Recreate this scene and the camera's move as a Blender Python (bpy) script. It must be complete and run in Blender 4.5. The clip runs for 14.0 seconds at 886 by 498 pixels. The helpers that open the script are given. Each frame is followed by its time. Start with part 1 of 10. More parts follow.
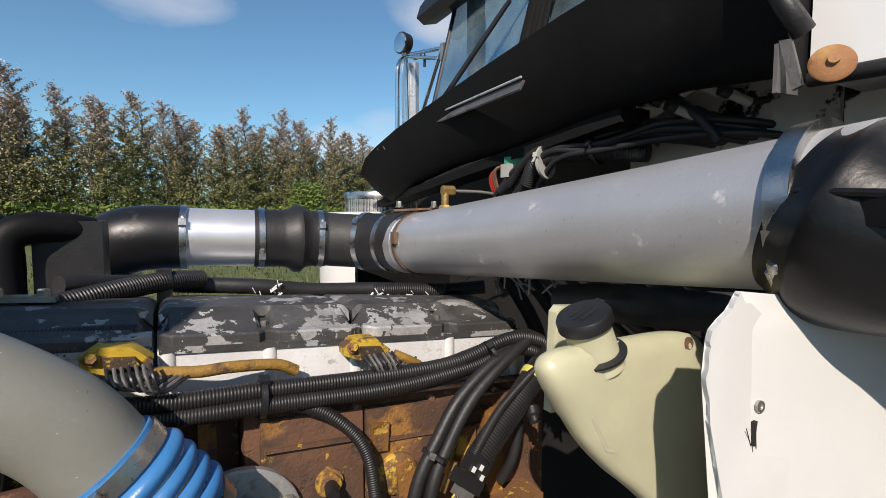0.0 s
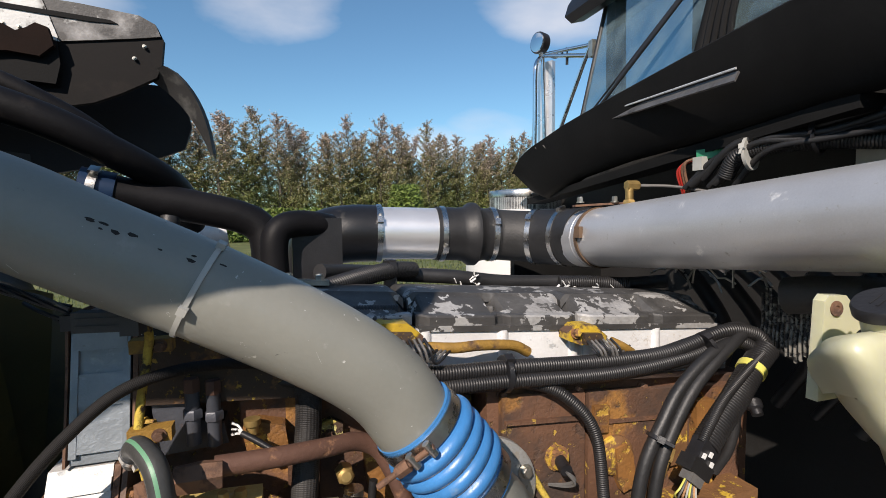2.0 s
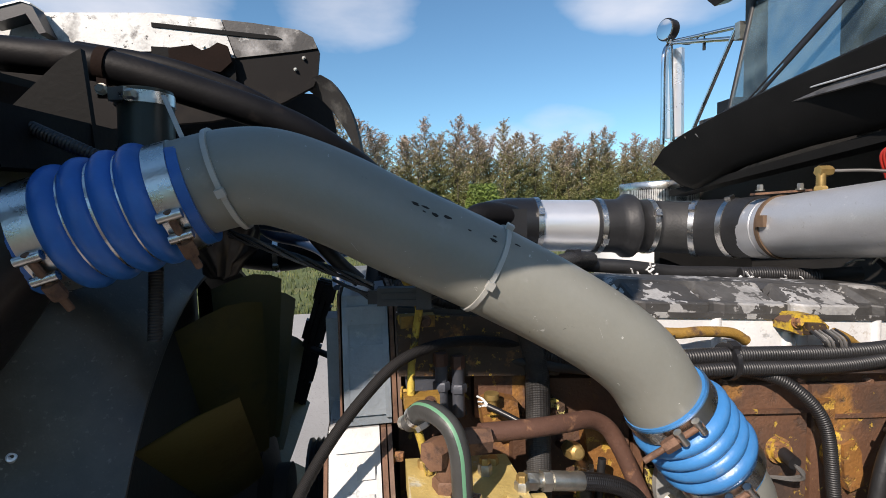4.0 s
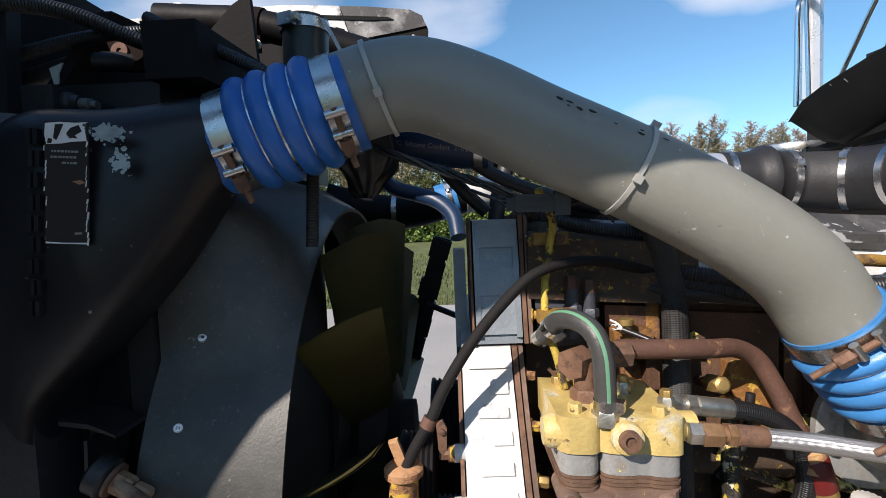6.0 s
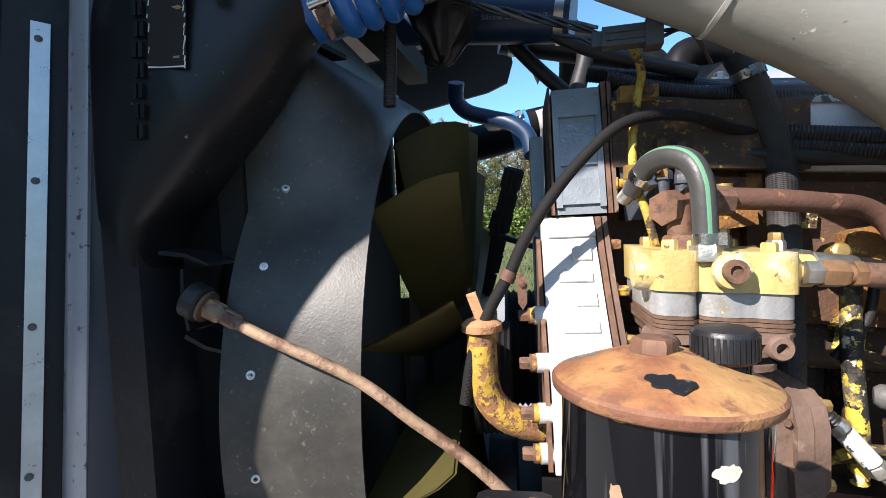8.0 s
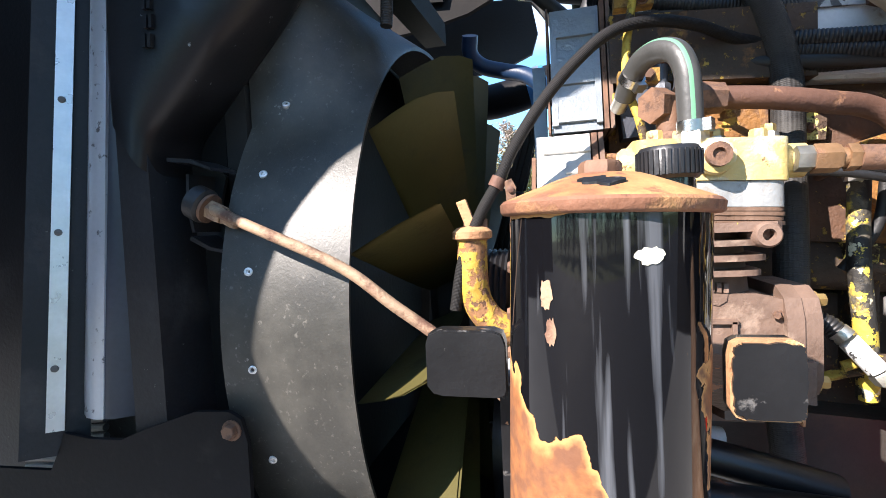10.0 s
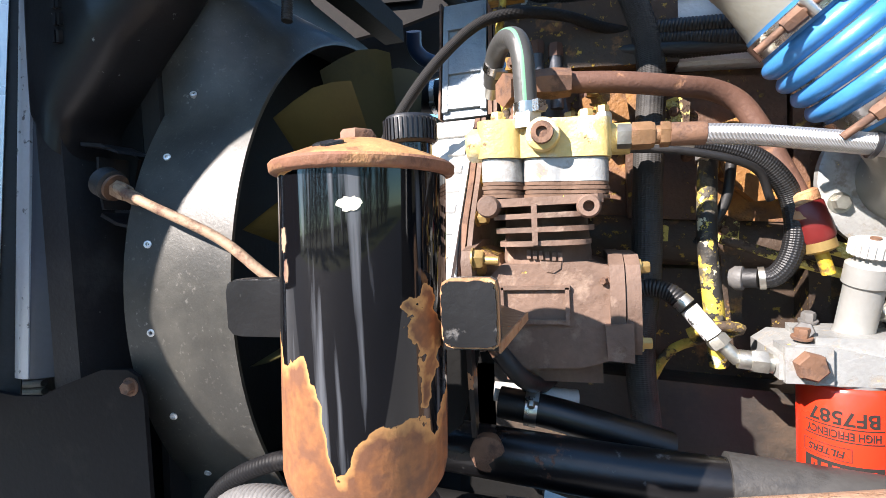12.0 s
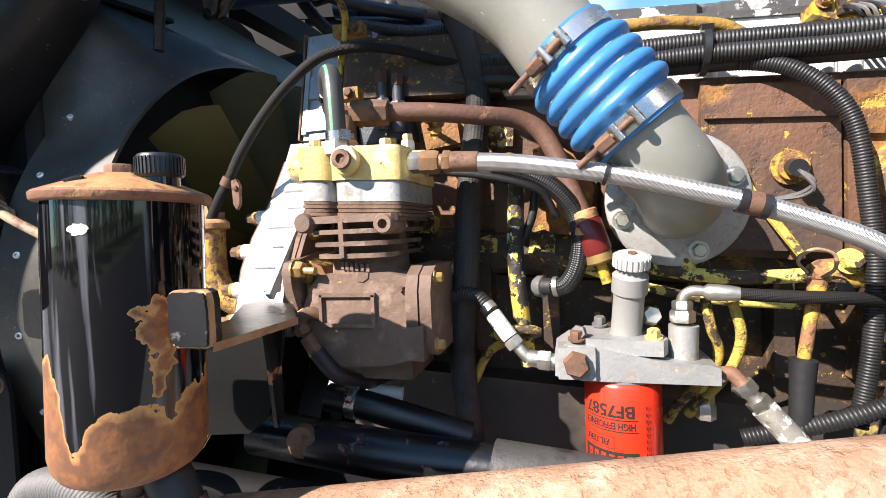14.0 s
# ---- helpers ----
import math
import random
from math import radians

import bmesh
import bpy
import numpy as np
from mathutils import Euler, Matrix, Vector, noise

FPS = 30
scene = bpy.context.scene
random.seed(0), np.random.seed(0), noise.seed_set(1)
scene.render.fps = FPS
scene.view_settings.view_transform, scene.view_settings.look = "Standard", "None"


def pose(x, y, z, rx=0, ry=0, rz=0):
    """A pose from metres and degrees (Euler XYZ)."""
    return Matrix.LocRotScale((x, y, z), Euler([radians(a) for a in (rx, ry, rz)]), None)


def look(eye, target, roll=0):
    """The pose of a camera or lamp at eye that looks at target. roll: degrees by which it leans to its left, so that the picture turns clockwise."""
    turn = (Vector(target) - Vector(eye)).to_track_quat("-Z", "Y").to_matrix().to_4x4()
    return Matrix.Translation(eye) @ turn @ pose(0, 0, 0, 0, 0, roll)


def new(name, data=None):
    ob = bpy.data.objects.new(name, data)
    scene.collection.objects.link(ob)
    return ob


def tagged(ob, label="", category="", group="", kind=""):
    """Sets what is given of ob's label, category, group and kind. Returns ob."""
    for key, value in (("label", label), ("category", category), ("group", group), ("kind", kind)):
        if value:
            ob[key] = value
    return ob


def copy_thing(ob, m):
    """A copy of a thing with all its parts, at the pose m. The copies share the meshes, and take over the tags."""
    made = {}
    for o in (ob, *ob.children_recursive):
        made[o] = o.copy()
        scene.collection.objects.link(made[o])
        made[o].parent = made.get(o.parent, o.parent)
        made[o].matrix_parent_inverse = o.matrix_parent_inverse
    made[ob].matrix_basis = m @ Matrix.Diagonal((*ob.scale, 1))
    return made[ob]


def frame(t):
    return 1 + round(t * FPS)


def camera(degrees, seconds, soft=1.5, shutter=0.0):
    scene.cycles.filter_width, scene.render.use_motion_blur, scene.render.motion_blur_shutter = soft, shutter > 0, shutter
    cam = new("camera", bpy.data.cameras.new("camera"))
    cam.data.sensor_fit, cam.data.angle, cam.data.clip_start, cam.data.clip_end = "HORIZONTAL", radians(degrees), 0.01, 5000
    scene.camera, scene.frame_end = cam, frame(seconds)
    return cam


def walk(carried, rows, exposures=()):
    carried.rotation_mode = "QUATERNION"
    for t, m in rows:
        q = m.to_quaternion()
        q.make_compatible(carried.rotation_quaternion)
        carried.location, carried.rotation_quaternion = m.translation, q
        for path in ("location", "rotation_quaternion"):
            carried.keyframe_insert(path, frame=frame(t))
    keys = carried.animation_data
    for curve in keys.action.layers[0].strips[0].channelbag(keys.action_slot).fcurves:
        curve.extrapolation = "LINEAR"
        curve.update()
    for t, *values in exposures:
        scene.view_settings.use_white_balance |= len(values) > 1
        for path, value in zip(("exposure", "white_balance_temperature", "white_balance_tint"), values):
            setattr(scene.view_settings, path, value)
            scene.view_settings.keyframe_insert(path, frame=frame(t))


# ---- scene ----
# A tilted-hood highway truck beside a rural road: x runs to the cab, y across the engine, z up.
cam = camera(85.1, 14.0, 0.9)
METRES, EYE, TILT, LEAN, TURN = 1.3, 1.65, -4.0, 0.0, -29.0
ROWS = [
    (0.0, 0.0, 0.0, 0.0, 0.0, 0.0, -0.0),
    (0.5, -0.036, -0.0087, -0.0019, 3.92, 0.0, -0.07),
    (1.0, -0.0787, -0.02, -0.0038, 7.15, -0.05, -0.02),
    (1.5, -0.1182, -0.0361, -0.0061, 9.24, -0.05, -0.05),
    (2.0, -0.1578, -0.059, -0.0103, 10.9, -0.03, -0.03),
    (2.5, -0.1984, -0.0796, -0.0118, 12.61, -0.08, 0.03),
    (3.0, -0.2358, -0.0977, -0.0153, 14.34, -0.07, 0.04),
    (3.5, -0.279, -0.1095, -0.0187, 16.54, -0.09, 0.09),
    (4.0, -0.3159, -0.1278, -0.0257, 19.76, -0.07, 0.13),
    (6.5, -0.3544, -0.154, -0.1479, 32.37, 0.06, 0.22),
    (7.0, -0.363, -0.1526, -0.1889, 34.01, 0.14, 0.21),
    (7.5, -0.37, -0.1539, -0.2254, 36.09, 0.19, 0.19),
    (8.0, -0.3696, -0.1496, -0.2523, 38.26, 0.26, 0.18),
    (10.5, -0.3044, -0.1175, -0.3493, 43.53, 0.21, -0.07),
    (11.0, -0.2724, -0.1038, -0.3557, 44.26, 0.19, -0.11),
    (11.5, -0.241, -0.0868, -0.3614, 44.64, 0.19, -0.16),
    (12.0, -0.2075, -0.063, -0.362, 44.76, 0.22, -0.19),
    (12.5, -0.172, -0.0435, -0.364, 44.85, 0.24, -0.22),
    (13.0, -0.131, -0.0254, -0.3632, 44.89, 0.27, -0.27),
    (13.5, -0.0915, -0.0063, -0.3578, 44.72, 0.33, -0.28),
    (14.0, -0.0537, 0.0129, -0.3528, 43.85, 0.55, -0.27),
]
EXPOSURES = [(t, stops, warm, 17) for t, stops, warm in ((0.0, 0.0, 7050), (2.5, 0.15, 7030), (4.0, 0.25, 7000), (6.5, 0.47, 6750), (8.0, 0.98, 6600), (10.5, 1.65, 6600), (12.5, 1.54, 6650), (14.0, 1.32, 6750))]
walk(cam, [(t, pose(0, 0, EYE, TILT, LEAN, TURN) @ pose(METRES * x, METRES * y, METRES * z, 90 + pitch, roll, yaw)) for t, x, y, z, yaw, pitch, roll in ROWS], EXPOSURES)

# ---- light: clear autumn sky with thin clouds, sun ahead of the truck on the near side ----
SUN_WAY = Vector((-0.50, -0.62, 0.60)).normalized()
sun_data = bpy.data.lights.new("sun", "SUN")
sun_data.energy, sun_data.angle, sun_data.color = 5.4, radians(0.53), (1.0, 0.95, 0.87)
sun = new("sun", sun_data)
sun.matrix_world = look(SUN_WAY * 30, (0, 0, 0))

world = bpy.data.worlds.new("sky")
scene.world = world
world.use_nodes = True
wt = world.node_tree
wt.nodes.clear()


def wn(kind, **kw):
    n = wt.nodes.new(kind)
    for k, v in kw.items():
        n.inputs[k].default_value = v
    return n


sky = wn("ShaderNodeTexSky")
sky.sky_type, sky.sun_disc = "NISHITA", False
sky.sun_elevation = math.asin(SUN_WAY.z)
sky.sun_rotation = math.atan2(SUN_WAY.x, SUN_WAY.y)
sky.air_density, sky.dust_density, sky.ozone_density = 1.0, 0.1, 2.0
tc = wn("ShaderNodeTexCoord")
mp = wn("ShaderNodeMapping")
mp.inputs["Scale"].default_value = (1.1, 1.1, 2.6)
mp.inputs["Location"].default_value = (0.9, 0.3, 0.25)
cl = wn("ShaderNodeTexNoise", Scale=2.1, Detail=6.0, Roughness=0.52)
ramp = wn("ShaderNodeValToRGB")
ramp.color_ramp.elements[0].position, ramp.color_ramp.elements[1].position = 0.50, 0.92
mixc = wn("ShaderNodeMix")
mixc.data_type = "RGBA"
mixc.inputs["B"].default_value = (6.6, 7.2, 8.0, 1)
bg = wn("ShaderNodeBackground", Strength=0.11)
outw = wn("ShaderNodeOutputWorld")
wt.links.new(tc.outputs["Generated"], mp.inputs["Vector"])
wt.links.new(mp.outputs["Vector"], cl.inputs["Vector"])
# thin cumulus gathers in a few parts of the sky, the rest stays clear
flat = wn("ShaderNodeVectorMath")
flat.operation = "MULTIPLY"
flat.inputs[1].default_value = (1, 1, 2.2)
wt.links.new(tc.outputs["Generated"], flat.inputs[0])
gather = None
for (cx, cy_, cz_), reach in (((-0.01, 0.935, 0.37), 0.22), ((-0.37, 0.857, 0.35), 0.30), ((0.47, 0.80, 0.37), 0.20), ((0.39, 0.905, 0.172), 0.19), ((0.30, 0.94, 0.15), 0.16), ((-0.8, 0.2, 0.5), 0.6), ((0.1, -0.8, 0.6), 0.7)):
    dist = wn("ShaderNodeVectorMath")
    dist.operation = "DISTANCE"
    dist.inputs[1].default_value = (cx, cy_, cz_ * 2.2)
    wt.links.new(flat.outputs[0], dist.inputs[0])
    near = wn("ShaderNodeMapRange")
    near.interpolation_type = "SMOOTHSTEP"
    near.inputs[1].default_value, near.inputs[2].default_value = reach, reach * 0.2
    wt.links.new(dist.outputs["Value"], near.inputs[0])
    if gather is None:
        gather = near.outputs[0]
    else:
        top = wn("ShaderNodeMath")
        top.operation = "MAXIMUM"
        wt.links.new(gather, top.inputs[0])
        wt.links.new(near.outputs[0], top.inputs[1])
        gather = top.outputs[0]
lift = wn("ShaderNodeMath")
lift.operation = "MULTIPLY_ADD"
lift.inputs[1].default_value, lift.inputs[2].default_value = 0.36, -0.14
wt.links.new(gather, lift.inputs[0])
thick = wn("ShaderNodeMath")
thick.operation = "ADD"
wt.links.new(cl.outputs["Fac"], thick.inputs[0])
wt.links.new(lift.outputs[0], thick.inputs[1])
wt.links.new(thick.outputs[0], ramp.inputs["Fac"])
wt.links.new(ramp.outputs["Color"], mixc.inputs["Factor"])
tint = wn("ShaderNodeMix")
tint.data_type, tint.blend_type = "RGBA", "MULTIPLY"
tint.inputs["Factor"].default_value = 1.0
tint.inputs["B"].default_value = (0.69, 1.06, 1.17, 1)
wt.links.new(sky.outputs["Color"], tint.inputs["A"])
wt.links.new(tint.outputs["Result"], mixc.inputs["A"])
wt.links.new(mixc.outputs["Result"], bg.inputs["Color"])
wt.links.new(bg.outputs["Background"], outw.inputs["Surface"])


# ---- materials ----
def mat(name, col, rough=0.5, metal=0.0, var=0.25, scale=9.0, grain=0.08, bump=0.15, bscale=90.0, patches=(), uvwave=None, coat=0.0, trans=0.0, rvar=0.12, stripe=None, spec=0.5):
    """A procedural surface: base colour with stains at two scales, flaking patches (colour, scale, low, high, roughness, metal), relief."""
    m = bpy.data.materials.new(name)
    m.use_nodes = True
    nt = m.node_tree
    b = nt.nodes["Principled BSDF"]
    lk = nt.links.new

    def n(kind, **kw):
        q = nt.nodes.new(kind)
        for k, v in kw.items():
            q.inputs[k].default_value = v
        return q

    def mth(op, a, c):
        q = n("ShaderNodeMath")
        q.operation = op
        for i, v in enumerate((a, c)):
            if isinstance(v, (int, float)):
                q.inputs[i].default_value = v
            else:
                lk(v, q.inputs[i])
        return q.outputs[0]

    def blend(f, a, c):
        q = n("ShaderNodeMix")
        q.data_type = "RGBA"
        for key, v in (("Factor", f), ("A", a), ("B", c)):
            if isinstance(v, (int, float)):
                q.inputs[key].default_value = v
            elif isinstance(v, tuple):
                q.inputs[key].default_value = (*v[:3], 1)
            else:
                lk(v, q.inputs[key])
        return q.outputs["Result"]

    tcn = n("ShaderNodeTexCoord")
    oi = n("ShaderNodeObjectInfo")
    off = n("ShaderNodeVectorMath")
    off.operation = "ADD"
    mul = mth("MULTIPLY", oi.outputs["Random"], 37.0)
    lk(tcn.outputs["Object"], off.inputs[0])
    lk(mul, off.inputs[1])
    vec = off.outputs[0]

    def noi(sc, det=4.0, ro=0.55):
        q = n("ShaderNodeTexNoise", Scale=sc, Detail=det, Roughness=ro)
        lk(vec, q.inputs["Vector"])
        return q.outputs["Fac"]

    big, fine = noi(scale), noi(bscale, 3.0)
    dark = tuple(c * (1 - var) for c in col)
    light = tuple(min(1, c * (1 + var * 0.8)) for c in col)
    rb = n("ShaderNodeMapRange")
    rb.inputs[1].default_value, rb.inputs[2].default_value = 0.3, 0.7
    lk(big, rb.inputs[0])
    colour = blend(rb.outputs[0], dark, light)
    g = blend(mth("MULTIPLY", fine, grain * 2), colour, tuple(c * 0.35 for c in col))
    colour = g
    if stripe:
        sc_col, lo, hi = stripe
        uvn = n("ShaderNodeUVMap")
        sx = n("ShaderNodeSeparateXYZ")
        lk(uvn.outputs[0], sx.inputs[0])
        f = mth("MULTIPLY", mth("GREATER_THAN", sx.outputs[0], lo), mth("LESS_THAN", sx.outputs[0], hi))
        colour = blend(f, colour, sc_col)
    rr = n("ShaderNodeMapRange")
    rr.inputs[3].default_value, rr.inputs[4].default_value = max(0.02, rough - rvar), min(1, rough + rvar)
    lk(big, rr.inputs[0])
    ro, me = rr.outputs[0], metal
    height = fine
    for pc, ps, lo, hi, pr, pm in patches:
        f0 = noi(ps, 6.0, 0.62)
        mr = n("ShaderNodeMapRange")
        mr.inputs[1].default_value, mr.inputs[2].default_value = lo, hi
        lk(f0, mr.inputs[0])
        f = mr.outputs[0]
        pv = blend(fine, tuple(c * 0.65 for c in pc), tuple(min(1, c * 1.3) for c in pc))
        colour = blend(f, colour, pv)
        ro = mth("ADD", mth("MULTIPLY", ro, mth("SUBTRACT", 1.0, f)), mth("MULTIPLY", f, pr))
        me = mth("ADD", mth("MULTIPLY", me, mth("SUBTRACT", 1.0, f)), mth("MULTIPLY", f, pm))
        height = mth("SUBTRACT", height, mth("MULTIPLY", f, 0.8))
    if uvwave:
        fu, fv, amt = uvwave
        uvn = n("ShaderNodeUVMap")
        sx = n("ShaderNodeSeparateXYZ")
        lk(uvn.outputs[0], sx.inputs[0])
        a = mth("MULTIPLY", sx.outputs[0], fu * 6.28318)
        c = mth("MULTIPLY", sx.outputs[1], fv * 6.28318)
        w = mth("MULTIPLY", mth("SINE", mth("ADD", a, c), 0.0), mth("SINE", mth("SUBTRACT", a, c), 0.0))
        height = mth("ADD", mth("MULTIPLY", height, 0.3), mth("MULTIPLY", w, amt))
        colour = blend(mth("MULTIPLY", mth("ADD", mth("MULTIPLY", w, -0.5), 0.5), min(0.8, amt * 0.6)), colour, tuple(x * 0.25 for x in col))
    bn = n("ShaderNodeBump", Strength=min(1.0, bump * 2.2), Distance=0.002)
    lk(height, bn.inputs["Height"])
    lk(bn.outputs["Normal"], b.inputs["Normal"])
    lk(colour, b.inputs["Base Color"])
    lk(ro, b.inputs["Roughness"])
    if isinstance(me, float) or isinstance(me, int):
        b.inputs["Metallic"].default_value = me
    else:
        lk(me, b.inputs["Metallic"])
    b.inputs["Coat Weight"].default_value = coat
    b.inputs["Specular IOR Level"].default_value = spec
    if trans:
        b.inputs["Subsurface Weight"].default_value = trans
        b.inputs["Subsurface Radius"].default_value = (0.03, 0.03, 0.015)
        b.inputs["Subsurface Scale"].default_value = 0.6
    return m


M = {}
M["greypipe"] = mat("grey_painted_steel", (0.235, 0.235, 0.205), 0.42, 0, 0.1, 6, 0.07, 0.06, 160, [((0.30, 0.30, 0.275), 16, 0.62, 0.74, 0.5, 0), ((0.50, 0.50, 0.47), 85, 0.685, 0.70, 0.5, 0), ((0.44, 0.44, 0.41), 30, 0.70, 0.72, 0.5, 0), ((0.05, 0.05, 0.05), 34, 0.70, 0.73, 0.6, 0)])
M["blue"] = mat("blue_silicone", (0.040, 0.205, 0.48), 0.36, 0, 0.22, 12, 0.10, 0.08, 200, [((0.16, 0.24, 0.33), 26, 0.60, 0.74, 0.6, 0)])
# same silicone for the upper hose, its shade put into the colour
M["blueshade"] = mat("shaded_blue_silicone", (0.016, 0.125, 0.43), 0.36, 0, 0.25, 10, 0.08, 0.06, 200)
M["dirtylead"] = mat("dirty_yellow_lead", (0.36, 0.20, 0.035), 0.7, 0, 0.35, 30, 0.3, 0.3, 260, [((0.09, 0.05, 0.03), 30, 0.52, 0.66, 0.8, 0)])
M["rustyellow"] = mat("rust_with_yellow_flecks", (0.20, 0.098, 0.04), 0.7, 0, 0.35, 14, 0.25, 0.3, 160, [((0.58, 0.38, 0.05), 30, 0.54, 0.60, 0.6, 0), ((0.10, 0.05, 0.03), 20, 0.60, 0.70, 0.85, 0)])
M["dustyblack"] = mat("dusty_black_rubber", (0.05, 0.048, 0.045), 0.6, 0, 0.25, 10, 0.2, 0.1, 180, [((0.02, 0.02, 0.02), 20, 0.5, 0.62, 0.5, 0)])
M["bluedark"] = mat("dark_blue_silicone", (0.010, 0.030, 0.075), 0.4, 0, 0.2, 10, 0.05, 0.06, 200)
M["steel"] = mat("stainless_band", (0.62, 0.60, 0.57), 0.28, 1.0, 0.15, 40, 0.1, 0.05, 300)
M["chrome"] = mat("chrome", (0.8, 0.8, 0.8), 0.06, 1.0, 0.05, 5, 0.0, 0.0, 50, rvar=0.02)
M["zinc"] = mat("zinc_fitting", (0.55, 0.53, 0.47), 0.38, 0.9, 0.25, 50, 0.15, 0.1, 300)
M["alu"] = mat("dull_aluminium", (0.54, 0.55, 0.565), 0.40, 0.55, 0.10, 5, 0.12, 0.05, 350, [((0.34, 0.34, 0.33), 70, 0.64, 0.74, 0.6, 0.3), ((0.70, 0.70, 0.69), 26, 0.64, 0.72, 0.5, 0.3), ((0.08, 0.07, 0.06), 34, 0.745, 0.765, 0.7, 0)])
M["alubright"] = mat("bright_aluminium", (0.80, 0.80, 0.81), 0.3, 0.7, 0.04, 8, 0.04, 0.02, 300)
M["castalu"] = mat("cast_aluminium", (0.40, 0.405, 0.395), 0.5, 0.4, 0.2, 12, 0.2, 0.10, 240, [((0.15, 0.135, 0.11), 12, 0.56, 0.72, 0.8, 0), ((0.24, 0.22, 0.19), 60, 0.54, 0.64, 0.8, 0.1), ((0.62, 0.5, 0.12), 60, 0.68, 0.70, 0.6, 0)])
M["whitecast"] = mat("white_painted_casting", (0.60, 0.60, 0.585), 0.5, 0.1, 0.14, 14, 0.12, 0.12, 200, [((0.36, 0.27, 0.16), 34, 0.66, 0.76, 0.8, 0), ((0.35, 0.37, 0.38), 60, 0.62, 0.7, 0.6, 0.3), ((0.22, 0.2, 0.18), 9, 0.62, 0.8, 0.7, 0)])
M["rubber"] = mat("black_rubber", (0.018, 0.018, 0.019), 0.52, 0, 0.3, 16, 0.2, 0.12, 160)
M["rubbergloss"] = mat("smooth_black_rubber", (0.009, 0.009, 0.010), 0.36, 0, 0.3, 9, 0.15, 0.06, 120, [((0.05, 0.047, 0.042), 22, 0.60, 0.85, 0.7, 0)])
M["hosematt"] = mat("matt_black_hose", (0.008, 0.0078, 0.009), 0.55, 0, 0.3, 14, 0.2, 0.08, 140, [((0.026, 0.022, 0.02), 18, 0.58, 0.8, 0.7, 0)], spec=0.16)
M["plastic"] = mat("black_plastic", (0.016, 0.016, 0.018), 0.4, 0, 0.25, 20, 0.1, 0.08, 200)
M["conduit"] = mat("ribbed_black_conduit", (0.016, 0.0155, 0.016), 0.46, 0, 0.3, 14, 0.1, 0.05, 200)
M["braidblack"] = mat("black_textile_braid", (0.012, 0.011, 0.011), 0.7, 0, 0.25, 20, 0.25, 0.25, 300, uvwave=(14, 290, 0.22), spec=0.3)
M["hydrabraid"] = mat("chevron_braided_hose", (0.014, 0.014, 0.015), 0.45, 0, 0.2, 20, 0.15, 0.3, 300, uvwave=(8, 170, 0.3))
M["wornhose"] = mat("worn_grey_knurled_hose", (0.050, 0.048, 0.046), 0.6, 0, 0.3, 9, 0.2, 0.25, 200, [((0.016, 0.015, 0.015), 12, 0.52, 0.64, 0.6, 0)], uvwave=(12, 190, 0.25), spec=0.3)
M["braidsteel"] = mat("steel_braid", (0.66, 0.65, 0.645), 0.32, 0.75, 0.12, 14, 0.1, 0.28, 300, uvwave=(5, 430, 0.42))
M["yellowbraid"] = mat("flaking_yellow_sheath", (0.56, 0.40, 0.06), 0.7, 0, 0.3, 24, 0.3, 0.35, 260, [((0.06, 0.04, 0.025), 26, 0.50, 0.54, 0.8, 0), ((0.36, 0.24, 0.05), 80, 0.52, 0.62, 0.8, 0)])
M["lemonflake"] = mat("flaking_lemon_paint", (0.075, 0.045, 0.028), 0.75, 0, 0.4, 18, 0.3, 0.35, 200, [((0.57, 0.47, 0.11), 26, 0.49, 0.515, 0.6, 0), ((0.66, 0.59, 0.22), 60, 0.56, 0.60, 0.6, 0), ((0.70, 0.66, 0.30), 60, 0.63, 0.66, 0.6, 0), ((0.05, 0.03, 0.02), 70, 0.60, 0.66, 0.8, 0)])
M["orangeflake"] = mat("orange_paint_over_rust", (0.28, 0.125, 0.032), 0.7, 0, 0.35, 12, 0.3, 0.3, 200, [((0.10, 0.05, 0.028), 20, 0.52, 0.62, 0.8, 0), ((0.46, 0.27, 0.045), 40, 0.56, 0.62, 0.7, 0)])
M["blackpaint"] = mat("black_paint", (0.010, 0.010, 0.012), 0.42, 0, 0.35, 10, 0.1, 0.05, 180, [((0.10, 0.075, 0.055), 30, 0.74, 0.79, 0.8, 0)])
M["blackmatt"] = mat("matt_black_panel", (0.010, 0.010, 0.010), 0.7, 0, 0.35, 6, 0.2, 0.1, 140, [((0.022, 0.02, 0.018), 12, 0.62, 0.8, 0.8, 0)], spec=0.12)
M["shroud"] = mat("black_fibreglass", (0.046, 0.045, 0.040), 0.42, 0, 0.15, 6, 0.3, 0.06, 330, [((0.074, 0.071, 0.061), 14, 0.42, 0.74, 0.5, 0), ((0.13, 0.125, 0.11), 150, 0.60, 0.75, 0.5, 0), ((0.17, 0.165, 0.15), 48, 0.70, 0.715, 0.5, 0)], spec=0.5)
M["canister"] = mat("chipped_black_enamel", (0.008, 0.008, 0.009), 0.13, 0, 0.3, 9, 0.05, 0.02, 160, coat=0.4, rvar=0.05)
M["rust"] = mat("brown_rust", (0.19, 0.10, 0.06), 0.68, 0.15, 0.3, 22, 0.2, 0.16, 180, [((0.09, 0.05, 0.035), 50, 0.5, 0.62, 0.9, 0)])
